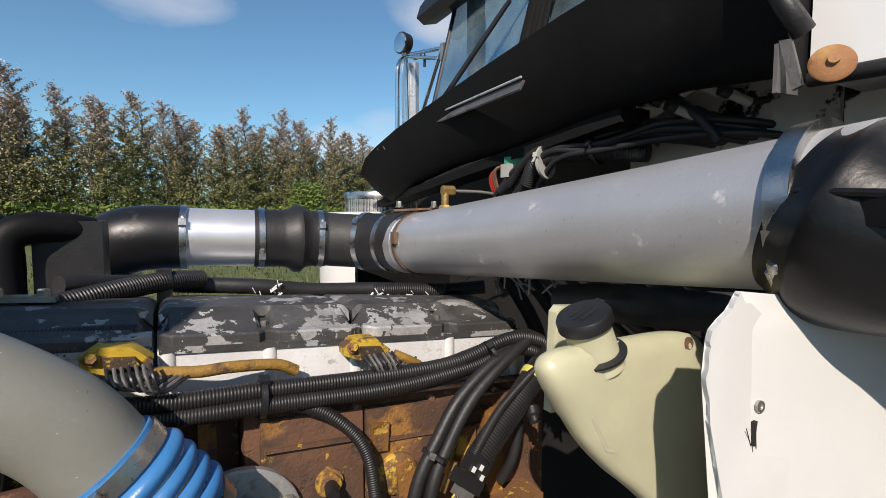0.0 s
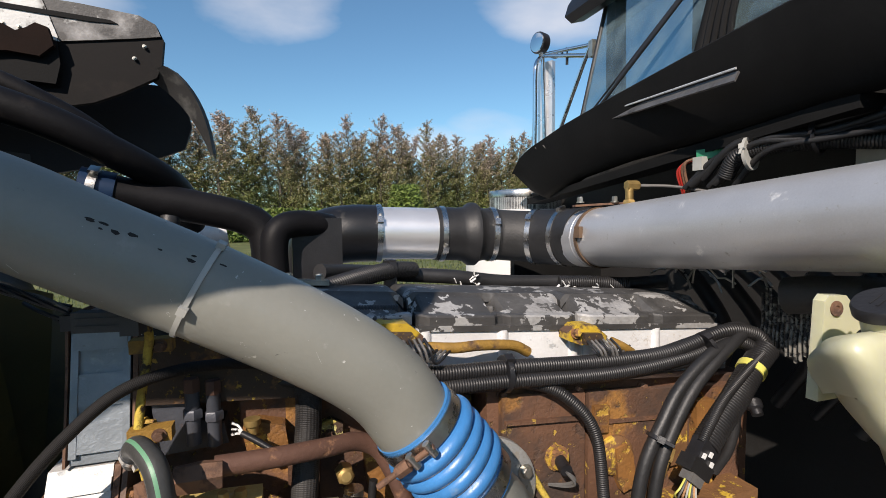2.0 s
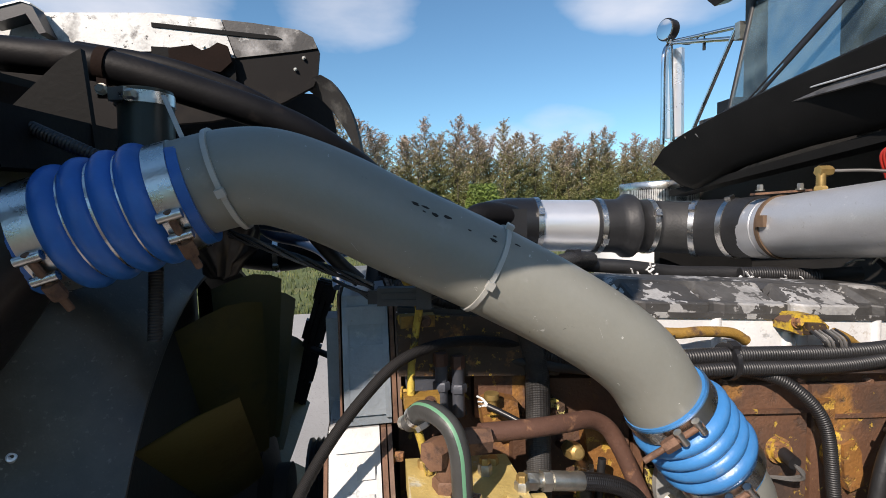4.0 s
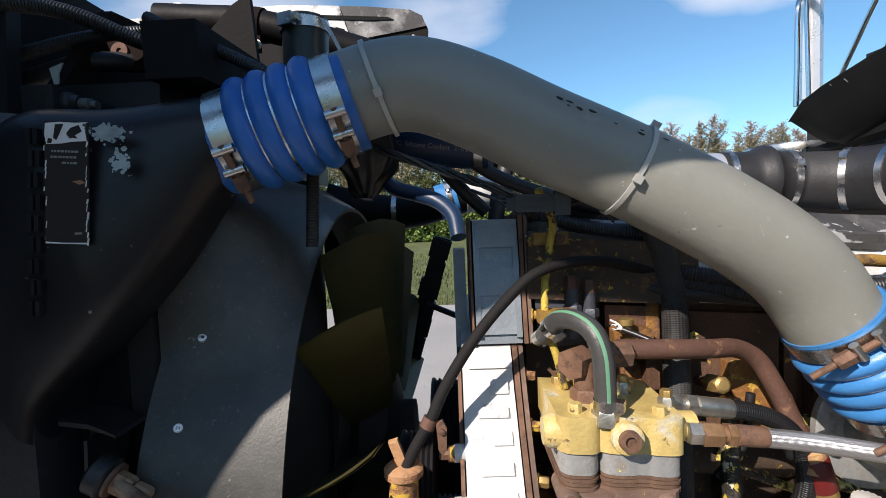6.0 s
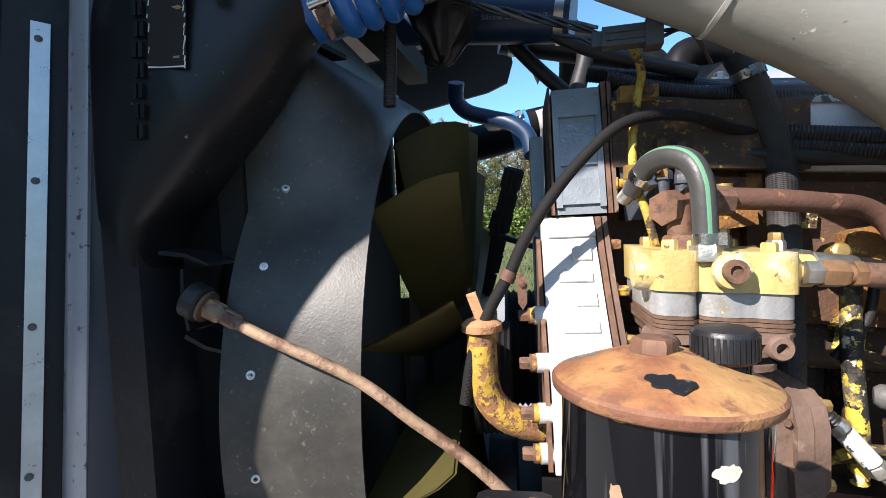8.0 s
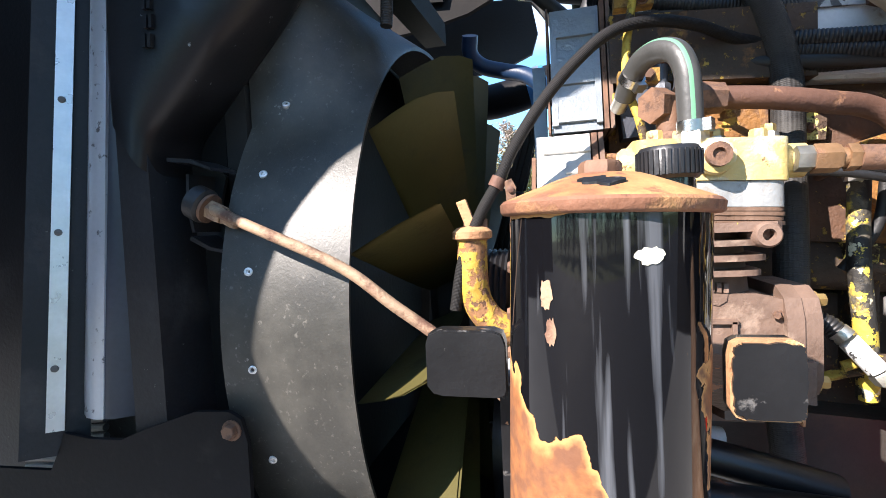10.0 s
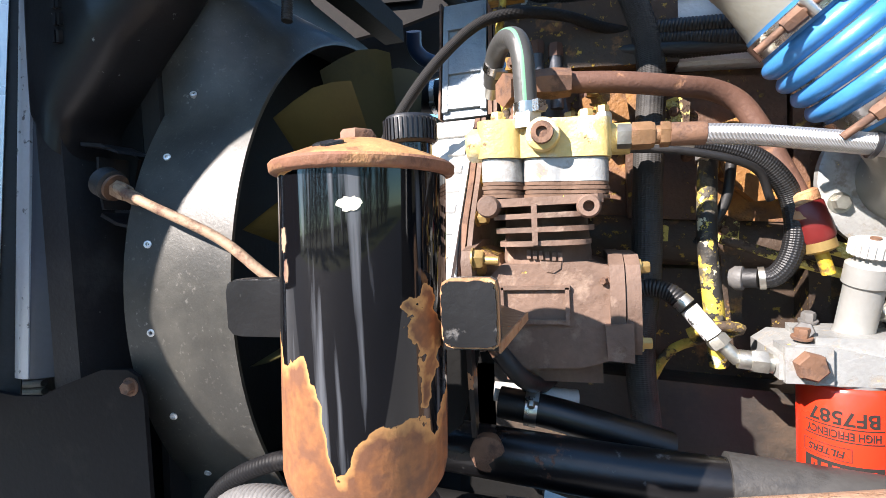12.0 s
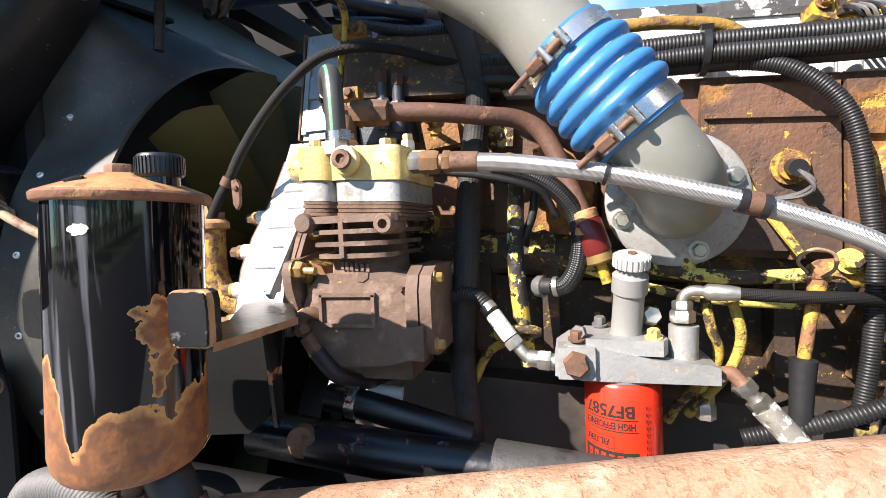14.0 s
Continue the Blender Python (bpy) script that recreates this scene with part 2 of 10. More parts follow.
M["rustorange"] = mat("orange_rust", (0.47, 0.25, 0.12), 0.75, 0, 0.3, 16, 0.2, 0.25, 160, [((0.28, 0.13, 0.06), 45, 0.52, 0.62, 0.85, 0), ((0.55, 0.36, 0.16), 12, 0.58, 0.66, 0.7, 0)])
M["rustpipe"] = mat("rusted_steel_pipe", (0.13, 0.065, 0.045), 0.7, 0.2, 0.25, 14, 0.2, 0.2, 160, [((0.22, 0.11, 0.06), 40, 0.6, 0.7, 0.85, 0)])
M["tanrod"] = mat("weathered_rod", (0.37, 0.245, 0.155), 0.7, 0.1, 0.3, 22, 0.25, 0.25, 160, [((0.14, 0.07, 0.045), 24, 0.52, 0.64, 0.85, 0)])
M["yellow"] = mat("worn_yellow_paint", (0.60, 0.45, 0.165), 0.45, 0, 0.22, 20, 0.18, 0.2, 200, [((0.58, 0.55, 0.42), 20, 0.56, 0.66, 0.55, 0.1), ((0.40, 0.27, 0.07), 14, 0.58, 0.72, 0.7, 0), ((0.15, 0.09, 0.05), 60, 0.655, 0.70, 0.85, 0)])
M["yellowdirty"] = mat("dirty_yellow_paint", (0.55, 0.36, 0.03), 0.55, 0, 0.25, 20, 0.15, 0.2, 180, [((0.10, 0.055, 0.035), 26, 0.50, 0.58, 0.85, 0)])
M["yellowrust"] = mat("rusting_yellow_paint", (0.50, 0.31, 0.045), 0.6, 0, 0.25, 20, 0.2, 0.25, 200, [((0.24, 0.115, 0.05), 55, 0.47, 0.53, 0.85, 0), ((0.12, 0.06, 0.035), 90, 0.56, 0.62, 0.85, 0)])
M["block"] = mat("rusty_engine_block", (0.165, 0.082, 0.048), 0.66, 0, 0.4, 6, 0.3, 0.3, 190, [((0.055, 0.036, 0.028), 5, 0.52, 0.66, 0.8, 0), ((0.31, 0.145, 0.036), 7, 0.575, 0.66, 0.75, 0), ((0.44, 0.28, 0.05), 60, 0.62, 0.66, 0.6, 0), ((0.085, 0.05, 0.035), 30, 0.58, 0.68, 0.8, 0)])
M["blockdark"] = mat("oily_shaded_block", (0.06, 0.038, 0.025), 0.65, 0, 0.4, 9, 0.25, 0.3, 140, [((0.40, 0.26, 0.04), 85, 0.60, 0.66, 0.6, 0), ((0.30, 0.15, 0.05), 20, 0.58, 0.70, 0.8, 0)])
M["cover"] = mat("peeling_black_cover", (0.062, 0.060, 0.058), 0.5, 0, 0.3, 14, 0.25, 0.16, 170, [((0.40, 0.395, 0.385), 14, 0.565, 0.575, 0.55, 0.25), ((0.50, 0.50, 0.49), 30, 0.64, 0.65, 0.5, 0.3), ((0.10, 0.098, 0.095), 8, 0.5, 0.7, 0.6, 0)])
M["headsilver"] = mat("silver_painted_head", (0.80, 0.80, 0.79), 0.42, 0.10, 0.12, 10, 0.12, 0.15, 190, [((0.35, 0.27, 0.18), 22, 0.62, 0.72, 0.7, 0), ((0.45, 0.45, 0.44), 60, 0.62, 0.70, 0.6, 0)])
M["comprbody"] = mat("grimy_iron", (0.175, 0.112, 0.082), 0.7, 0.1, 0.4, 14, 0.2, 0.2, 160, [((0.28, 0.20, 0.15), 26, 0.55, 0.72, 0.8, 0), ((0.10, 0.055, 0.035), 18, 0.58, 0.70, 0.8, 0), ((0.6, 0.44, 0.06), 30, 0.70, 0.72, 0.6, 0)])
M["whitefibre"] = mat("white_fibreglass", (0.68, 0.68, 0.655), 0.35, 0, 0.05, 5, 0.03, 0.05, 120, [((0.35, 0.33, 0.30), 30, 0.74, 0.78, 0.7, 0)])
M["whitegloss"] = mat("white_body_paint", (0.82, 0.82, 0.80), 0.2, 0, 0.03, 5, 0.01, 0.01, 100, coat=0.5)
M["creamtank"] = mat("translucent_cream_plastic", (0.50, 0.49, 0.335), 0.4, 0, 0.12, 9, 0.03, 0.04, 120, [((0.40, 0.36, 0.22), 16, 0.66, 0.85, 0.5, 0)], trans=0.35)
M["red"] = mat("red_enamel", (0.72, 0.035, 0.012), 0.28, 0, 0.05, 9, 0.02, 0.02, 100, coat=0.3)
M["ink"] = mat("black_ink", (0.015, 0.012, 0.01), 0.85, 0, 0.1, 9, 0, 0, 50)
M["whiteink"] = mat("white_label", (0.7, 0.7, 0.68), 0.5, 0, 0.1, 30, 0.05, 0.05, 100, [((0.05, 0.05, 0.05), 60, 0.6, 0.62, 0.6, 0)])
M["brass"] = mat("dull_brass", (0.50, 0.34, 0.13), 0.45, 0.7, 0.25, 40, 0.1, 0.1, 200)
M["rustbrass"] = mat("rust_browned_brass", (0.30, 0.17, 0.085), 0.55, 0.35, 0.3, 30, 0.25, 0.15, 200, [((0.16, 0.075, 0.045), 40, 0.54, 0.66, 0.8, 0)])
M["greenhose"] = mat("striped_black_hose", (0.05, 0.05, 0.048), 0.45, 0, 0.25, 18, 0.1, 0.1, 160, stripe=((0.11, 0.27, 0.16), 0.935, 0.990))
M["speckhose"] = mat("paint_flecked_hose", (0.022, 0.02, 0.018), 0.6, 0, 0.3, 20, 0.2, 0.2, 160, [((0.58, 0.43, 0.06), 34, 0.535, 0.55, 0.6, 0), ((0.62, 0.58, 0.40), 44, 0.60, 0.62, 0.6, 0), ((0.10, 0.085, 0.06), 30, 0.5, 0.6, 0.7, 0)])
M["hosegrey"] = mat("grey_worn_hose", (0.12, 0.115, 0.11), 0.6, 0, 0.3, 22, 0.15, 0.2, 160)
M["tape"] = mat("yellow_tape", (0.62, 0.58, 0.13), 0.45, 0, 0.1, 30, 0.05, 0.05, 100)
M["tie"] = mat("grey_cable_tie", (0.40, 0.40, 0.37), 0.45, 0, 0.1, 30, 0.05, 0.05, 100)
M["fan"] = mat("olive_fan_blade", (0.070, 0.060, 0.016), 0.55, 0, 0.2, 8, 0.1, 0.1, 120, [((0.05, 0.045, 0.02), 14, 0.55, 0.7, 0.7, 0)])
# Gear cover's silver-white paint, darkened and blued for shade on its upper half.
M["castshade"] = mat("shaded_silver_casting", (0.265, 0.30, 0.33), 0.42, 0.3, 0.2, 16, 0.12, 0.15, 200, [((0.33, 0.36, 0.38), 26, 0.60, 0.70, 0.5, 0.4), ((0.20, 0.15, 0.11), 40, 0.68, 0.74, 0.8, 0)])
M["neckblack"] = mat("worn_black_casting", (0.012, 0.012, 0.0140), 0.36, 0, 0.35, 10, 0.2, 0.05, 200, [((0.20, 0.21, 0.21), 60, 0.68, 0.71, 0.7, 0), ((0.02, 0.017, 0.015), 9, 0.6, 0.72, 0.7, 0)], spec=0.34)
M["greycap"] = mat("grey_ribbed_cap", (0.50, 0.49, 0.46), 0.55, 0, 0.1, 20, 0.08, 0.1, 150)
M["greyplastic"] = mat("grey_plunger", (0.25, 0.25, 0.235), 0.5, 0, 0.1, 20, 0.1, 0.08, 150)
# zinc and cast fittings, darkened to blue-grey for the charge pipe's shade
M["bluecast"] = mat("shaded_blue_grey_casting", (0.075, 0.082, 0.10), 0.45, 0.2, 0.3, 14, 0.2, 0.15, 180, [((0.10, 0.05, 0.03), 24, 0.60, 0.70, 0.8, 0)])
M["oilypan"] = mat("oily_dark_pan", (0.045, 0.04, 0.035), 0.5, 0, 0.35, 9, 0.2, 0.15, 150, [((0.30, 0.22, 0.06), 20, 0.66, 0.70, 0.7, 0), ((0.09, 0.06, 0.04), 8, 0.52, 0.68, 0.7, 0)])
M["meshgrey"] = mat("grey_woven_mat", (0.23, 0.22, 0.21), 0.75, 0, 0.15, 10, 0.2, 0.3, 140)
M["ropeborder"] = mat("redwire", (0.45, 0.03, 0.02), 0.4, 0, 0.1, 10, 0, 0, 50)
M["asphalt"] = mat("pale_gravel_road", (0.36, 0.345, 0.325), 0.9, 0, 0.12, 0.8, 0.2, 0.4, 60, [((0.22, 0.21, 0.2), 40, 0.6, 0.7, 0.9, 0)])
M["tarmac"] = mat("dark_unseen_lane", (0.055, 0.055, 0.058), 0.85, 0, 0.2, 0.9, 0.25, 0.4, 70, [((0.09, 0.088, 0.085), 30, 0.6, 0.7, 0.9, 0)])
M["grassy"] = mat("mown_grass_ground", (0.10, 0.125, 0.038), 0.9, 0, 0.35, 0.7, 0.3, 0.4, 30, [((0.17, 0.16, 0.06), 1.7, 0.52, 0.68, 0.9, 0)])
M["bark"] = mat("grey_bark", (0.11, 0.09, 0.075), 0.9, 0, 0.3, 5, 0.2, 0.5, 30)
M["darkvoid"] = mat("dark_underbody", (0.012, 0.011, 0.01), 0.8, 0, 0.3, 8, 0.2, 0.2, 90)
M["seat"] = mat("dark_cab_trim", (0.045, 0.044, 0.045), 0.7, 0, 0.2, 8, 0.1, 0.1, 90)


def leaf_mat():
    """Leaves: green low in the crown, browner and greyer towards the autumn tops."""
    m = bpy.data.materials.new("autumn_leaves")
    m.use_nodes = True
    nt = m.node_tree
    b = nt.nodes["Principled BSDF"]
    geo, oi, tcn = nt.nodes.new("ShaderNodeNewGeometry"), nt.nodes.new("ShaderNodeObjectInfo"), nt.nodes.new("ShaderNodeTexCoord")
    sx = nt.nodes.new("ShaderNodeSeparateXYZ")
    nt.links.new(tcn.outputs["Object"], sx.inputs[0])

    def mth(op, a, c):
        q = nt.nodes.new("ShaderNodeMath")
        q.operation = op
        for i, v in enumerate((a, c)):
            if isinstance(v, (int, float)):
                q.inputs[i].default_value = v
            else:
                nt.links.new(v, q.inputs[i])
        return q.outputs[0]

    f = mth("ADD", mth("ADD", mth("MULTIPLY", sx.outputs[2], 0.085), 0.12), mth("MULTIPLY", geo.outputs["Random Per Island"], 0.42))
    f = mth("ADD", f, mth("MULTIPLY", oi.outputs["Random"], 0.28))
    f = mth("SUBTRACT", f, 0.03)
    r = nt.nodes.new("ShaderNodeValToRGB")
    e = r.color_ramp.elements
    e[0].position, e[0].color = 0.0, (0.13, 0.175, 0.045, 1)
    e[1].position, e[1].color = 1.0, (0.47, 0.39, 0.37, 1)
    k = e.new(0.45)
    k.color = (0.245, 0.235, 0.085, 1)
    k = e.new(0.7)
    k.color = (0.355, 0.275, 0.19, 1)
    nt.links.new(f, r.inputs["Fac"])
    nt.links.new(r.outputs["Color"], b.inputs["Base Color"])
    b.inputs["Roughness"].default_value = 0.65
    b.inputs["Transmission Weight"].default_value = 0.0
    b.inputs["Subsurface Weight"].default_value = 0.0
    return m


M["leaf"] = leaf_mat()


def glass_mat(name, col, rough):
    m = bpy.data.materials.new(name)
    m.use_nodes = True
    b = m.node_tree.nodes["Principled BSDF"]
    b.inputs["Base Color"].default_value = (*col, 1)
    b.inputs["Roughness"].default_value = rough
    b.inputs["Transmission Weight"].default_value = 1.0
    b.inputs["IOR"].default_value = 1.45
    return m


M["glass"] = glass_mat("windscreen_glass", (0.24, 0.35, 0.39), 0.0)


def veiled_glass():
    """Windscreen glass under a pale film painted in for the sky's reflection."""
    m = M["glass"]
    nt = m.node_tree
    film = nt.nodes.new("ShaderNodeBsdfDiffuse")
    film.inputs["Color"].default_value = (0.26, 0.36, 0.40, 1)
    noi = nt.nodes.new("ShaderNodeTexNoise")
    noi.inputs["Scale"].default_value = 7.0
    rng_map = nt.nodes.new("ShaderNodeMapRange")
    rng_map.inputs[1].default_value, rng_map.inputs[2].default_value = 0.3, 0.75
    rng_map.inputs[3].default_value, rng_map.inputs[4].default_value = 0.05, 0.24
    mixs = nt.nodes.new("ShaderNodeMixShader")
    out = nt.nodes["Material Output"]
    nt.links.new(noi.outputs["Fac"], rng_map.inputs[0])
    nt.links.new(rng_map.outputs[0], mixs.inputs[0])
    nt.links.new(nt.nodes["Principled BSDF"].outputs[0], mixs.inputs[1])
    nt.links.new(film.outputs[0], mixs.inputs[2])
    nt.links.new(mixs.outputs[0], out.inputs["Surface"])


veiled_glass()
# One channel in two colours: pale for its sky sheen, dark for shade.
M["channel"] = mat("channel_sky_sheen", (0.50, 0.53, 0.58), 0.32, 0.35, 0.15, 5, 0.12, 0.04, 160, [((0.10, 0.10, 0.11), 60, 0.60, 0.66, 0.6, 0.1)])
M["channelshade"] = mat("channel_shaded_side", (0.040, 0.045, 0.060), 0.36, 0, 0.3, 5, 0.2, 0.04, 160, [((0.12, 0.12, 0.12), 90, 0.70, 0.72, 0.7, 0)], spec=0.5)
M["panelblack"] = mat("dusty_black_panel", (0.020, 0.021, 0.024), 0.5, 0, 0.35, 5, 0.3, 0.12, 160, [((0.045, 0.044, 0.044), 9, 0.56, 0.74, 0.7, 0), ((0.12, 0.12, 0.115), 120, 0.70, 0.73, 0.7, 0)], spec=0.3)
M["strip"] = mat("pale_metal_strip", (0.75, 0.76, 0.76), 0.3, 0.5, 0.1, 30, 0.1, 0.05, 200)
M["mirror"] = mat("mirror_glass", (0.9, 0.9, 0.9), 0.02, 1.0, 0.02, 5, 0, 0, 50, rvar=0.01)


# ---- building helpers ----
ORIGIN = {}


def V(*a):
    return Vector(a if len(a) > 1 else a[0])


def thing(name, at, label, category, group="", kind=""):
    ob = new(name)
    ob.location = at
    ORIGIN[ob] = V(at)
    ob.empty_display_size = 0.02
    return tagged(ob, label, category, group, kind)


def solid(name, bm, material, parent=None, label="", category="", group="", kind="", smooth=40, bev=0.0):
    """Links a bmesh, written in world coordinates, as one mesh object; under parent where one is given."""
    if bev:
        edges = [e for e in bm.edges if len(e.link_faces) == 2 and e.calc_face_angle(0) > 0.5]
        bmesh.ops.bevel(bm, geom=edges, offset=bev, segments=2, profile=0.6, affect="EDGES", clamp_overlap=True)
    bmesh.ops.recalc_face_normals(bm, faces=bm.faces[:])
    me = bpy.data.meshes.new(name)
    lo = V([min(v.co[i] for v in bm.verts) for i in range(3)])
    hi = V([max(v.co[i] for v in bm.verts) for i in range(3)])
    c = (lo + hi) / 2
    if parent is None:
        c.z = lo.z
    bmesh.ops.translate(bm, verts=bm.verts[:], vec=-c)
    limit = math.cos(radians(smooth))
    for f in bm.faces:
        f.smooth = True
    for e in bm.edges:
        if len(e.link_faces) == 2 and e.link_faces[0].normal.dot(e.link_faces[1].normal) < limit:
            e.smooth = False
    bm.to_mesh(me)
    bm.free()
    me.materials.append(M[material])
    ob = new(name, me)
    ORIGIN[ob] = c
    ob.location = c
    if parent is not None:
        ob.parent = parent
        ob.location = c - ORIGIN[parent]
    return tagged(ob, label, category, group, kind)


def curve(points, steps=8):
    """Points of a smooth line through the given ones."""
    p = [V(q) for q in points]
    if len(p) == 2:
        return [p[0].lerp(p[1], i / steps) for i in range(steps + 1)]
    p = [p[0] * 2 - p[1]] + p + [p[-1] * 2 - p[-2]]
    out = []
    for i in range(1, len(p) - 2):
        a, b, c, d = p[i - 1:i + 3]
        for k in range(steps):
            t = k / steps
            out.append(0.5 * ((2 * b) + (c - a) * t + (2 * a - 5 * b + 4 * c - d) * t * t + (3 * b - a - 3 * c + d) * t ** 3))
    out.append(p[-2])
    return out


def resample(path, gap):
    out, left = [path[0]], gap
    for a, b in zip(path, path[1:]):
        d = (b - a).length
        if d < 1e-9:
            continue
        pos = left
        while pos <= d:
            out.append(a.lerp(b, pos / d))
            pos += gap
        left = pos - d
    if (out[-1] - path[-1]).length > gap * 0.3:
        out.append(path[-1])
    return out


def sweep(bm, path, radius, segs=16, cap=True, squash=1.0, hint=(0, 0, 1)):
    """A round bar along a path; radius is a number, a list, or a function of the place 0..1 and the length."""
    n = len(path)
    uv = bm.loops.layers.uv.verify()
    tang = [(path[min(i + 1, n - 1)] - path[max(i - 1, 0)]).normalized() for i in range(n)]
    side = tang[0].orthogonal().normalized()
    best = V(hint)
    if abs(tang[0].dot(best)) < 0.95:
        side = (best - tang[0] * best.dot(tang[0])).normalized()
    rings, length = [], 0.0
    lens = []
    for i, p in enumerate(path):
        if i:
            length += (p - path[i - 1]).length
            side = (side - tang[i] * side.dot(tang[i])).normalized()
        r = radius(i / (n - 1), length) if callable(radius) else (radius[i] if isinstance(radius, list) else radius)
        up = tang[i].cross(side)
        rings.append([bm.verts.new(p + (side * math.cos(a) * squash + up * math.sin(a)) * r) for a in (2 * math.pi * k / segs for k in range(segs))])
        lens.append(length)
    for i in range(n - 1):
        for k in range(segs):
            f = bm.faces.new((rings[i][k], rings[i][(k + 1) % segs], rings[i + 1][(k + 1) % segs], rings[i + 1][k]))
            for lp, (u, w) in zip(f.loops, ((k, lens[i]), (k + 1, lens[i]), (k + 1, lens[i + 1]), (k, lens[i + 1]))):
                lp[uv].uv = (u / segs, w)
    if cap:
        bm.faces.new(rings[0][::-1])
        bm.faces.new(rings[-1])
    return bm


def tube(points, radius, segs=16, steps=8, cap=True, squash=1.0, hint=(0, 0, 1)):
    return sweep(bmesh.new(), curve(points, steps), radius, segs, cap, squash, hint)


def ribbed(points, radius, pitch, depth=0.10, segs=12):
    """A corrugated hose."""
    pitch *= 0.7
    path = resample(curve(points, 14), pitch / 4)
    return sweep(bmesh.new(), path, lambda t, s: radius * (1 - depth * (0.5 + 0.5 * math.cos(2 * math.pi * s / pitch)) ** 2), segs)


def box(lo, hi, bm=None):
    bm = bm or bmesh.new()
    lo, hi = V(lo), V(hi)
    vs = [bm.verts.new((x, y, z)) for x in (lo.x, hi.x) for y in (lo.y, hi.y) for z in (lo.z, hi.z)]
    for q in ((0, 1, 3, 2), (4, 6, 7, 5), (0, 4, 5, 1), (2, 3, 7, 6), (0, 2, 6, 4), (1, 5, 7, 3)):
        bm.faces.new([vs[i] for i in q])
    return bm


def obox(c, half, axes, bm=None):
    """A box round c with half sizes along three given axes."""
    bm = bm or bmesh.new()
    c, (a, b, d) = V(c), [V(x).normalized() for x in axes]
    vs = [bm.verts.new(c + a * half[0] * i + b * half[1] * j + d * half[2] * k) for i in (-1, 1) for j in (-1, 1) for k in (-1, 1)]
    for q in ((0, 1, 3, 2), (4, 6, 7, 5), (0, 4, 5, 1), (2, 3, 7, 6), (0, 2, 6, 4), (1, 5, 7, 3)):
        bm.faces.new([vs[i] for i in q])
    return bm


def slab(outline, axis, lo, hi, bm=None):
    """A flat outline of two-number points, thick along an axis: 'x' takes (y, z), 'y' takes (x, z), 'z' takes (x, y)."""
    bm = bm or bmesh.new()

    def at(p, d):
        return {"x": (d, p[0], p[1]), "y": (p[0], d, p[1]), "z": (p[0], p[1], d)}[axis]

    a = [bm.verts.new(at(p, lo)) for p in outline]
    b = [bm.verts.new(at(p, hi)) for p in outline]
    n = len(a)
    bm.faces.new(a)
    bm.faces.new(b[::-1])
    for i in range(n):
        bm.faces.new((a[i], b[i], b[(i + 1) % n], a[(i + 1) % n]))
    return bm


def rod(a, b, r, segs=16, bm=None, r2=None):
    bm = bm or bmesh.new()
    a, b = V(a), V(b)
    return sweep(bm, [a, a.lerp(b, 0.5), b], [r, (r + (r2 or r)) / 2, r2 or r], segs)


def lathe(a, axis, profile, segs=32, bm=None):
    """A turned body: profile of (distance along the axis, radius)."""
    a, axis = V(a), V(axis).normalized()
    bm = bm or bmesh.new()
    side = axis.orthogonal().normalized()
    up = axis.cross(side)
    rings = []
    for d, r in profile:
        rings.append([bm.verts.new(a + axis * d + (side * math.cos(t) + up * math.sin(t)) * max(r, 1e-5)) for t in (2 * math.pi * k / segs for k in range(segs))])
    for p, q in zip(rings, rings[1:]):
        for k in range(segs):
            bm.faces.new((p[k], p[(k + 1) % segs], q[(k + 1) % segs], q[k]))
    bm.faces.new(rings[0][::-1])
    bm.faces.new(rings[-1])
    return bm


def hexnut(a, axis, r, h, bm=None):
    return lathe(a, axis, [(0, r), (h * 0.8, r), (h, r * 0.86)], 6, bm)


def bolt(name, a, axis, r, h, material, parent=None, label="", washer=True, category="bolt", group=""):
    bm = hexnut(V(a) + V(axis).normalized() * (h * 0.2), axis, r, h)
    if washer:
        lathe(a, axis, [(0, r * 1.35), (h * 0.22, r * 1.35)], 16, bm)
    return solid(name, bm, material, parent, label, category if parent is None else "", group if parent is None else "", smooth=25)


def ring_strip(c, axis, r, width, thick=0.0012, segs=40, bm=None):
    return lathe(V(c) - V(axis).normalized() * width / 2, axis, [(0, r - 0.0005), (0, r + thick), (width, r + thick), (width, r - 0.0005)], segs, bm)


def clamp(c, axis, r, width, toward, parent=None, label="stainless steel worm-drive hose clamp", housing=0.011, group="hose clamps", name="hose_clamp"):
    """A worm-drive hose clamp round a hose, its screw at the side given."""
    axis, toward = V(axis).normalized(), V(toward)
    toward = (toward - axis * toward.dot(axis)).normalized()
    along = axis.cross(toward)
    g = thing(name, V(c), label, "hose clamp", group)
    solid("band", ring_strip(c, axis, r, width), "steel", g)
    h = V(c) + toward * (r + housing * 0.45)
    solid("screw_housing", obox(h, (width * 0.55, housing, housing * 0.55), (axis, along, toward)), "steel", g, bev=housing * 0.2)
    solid("screw", hexnut(h + along * housing, along, housing * 0.55, housing * 0.8), "zinc", g)
    return g


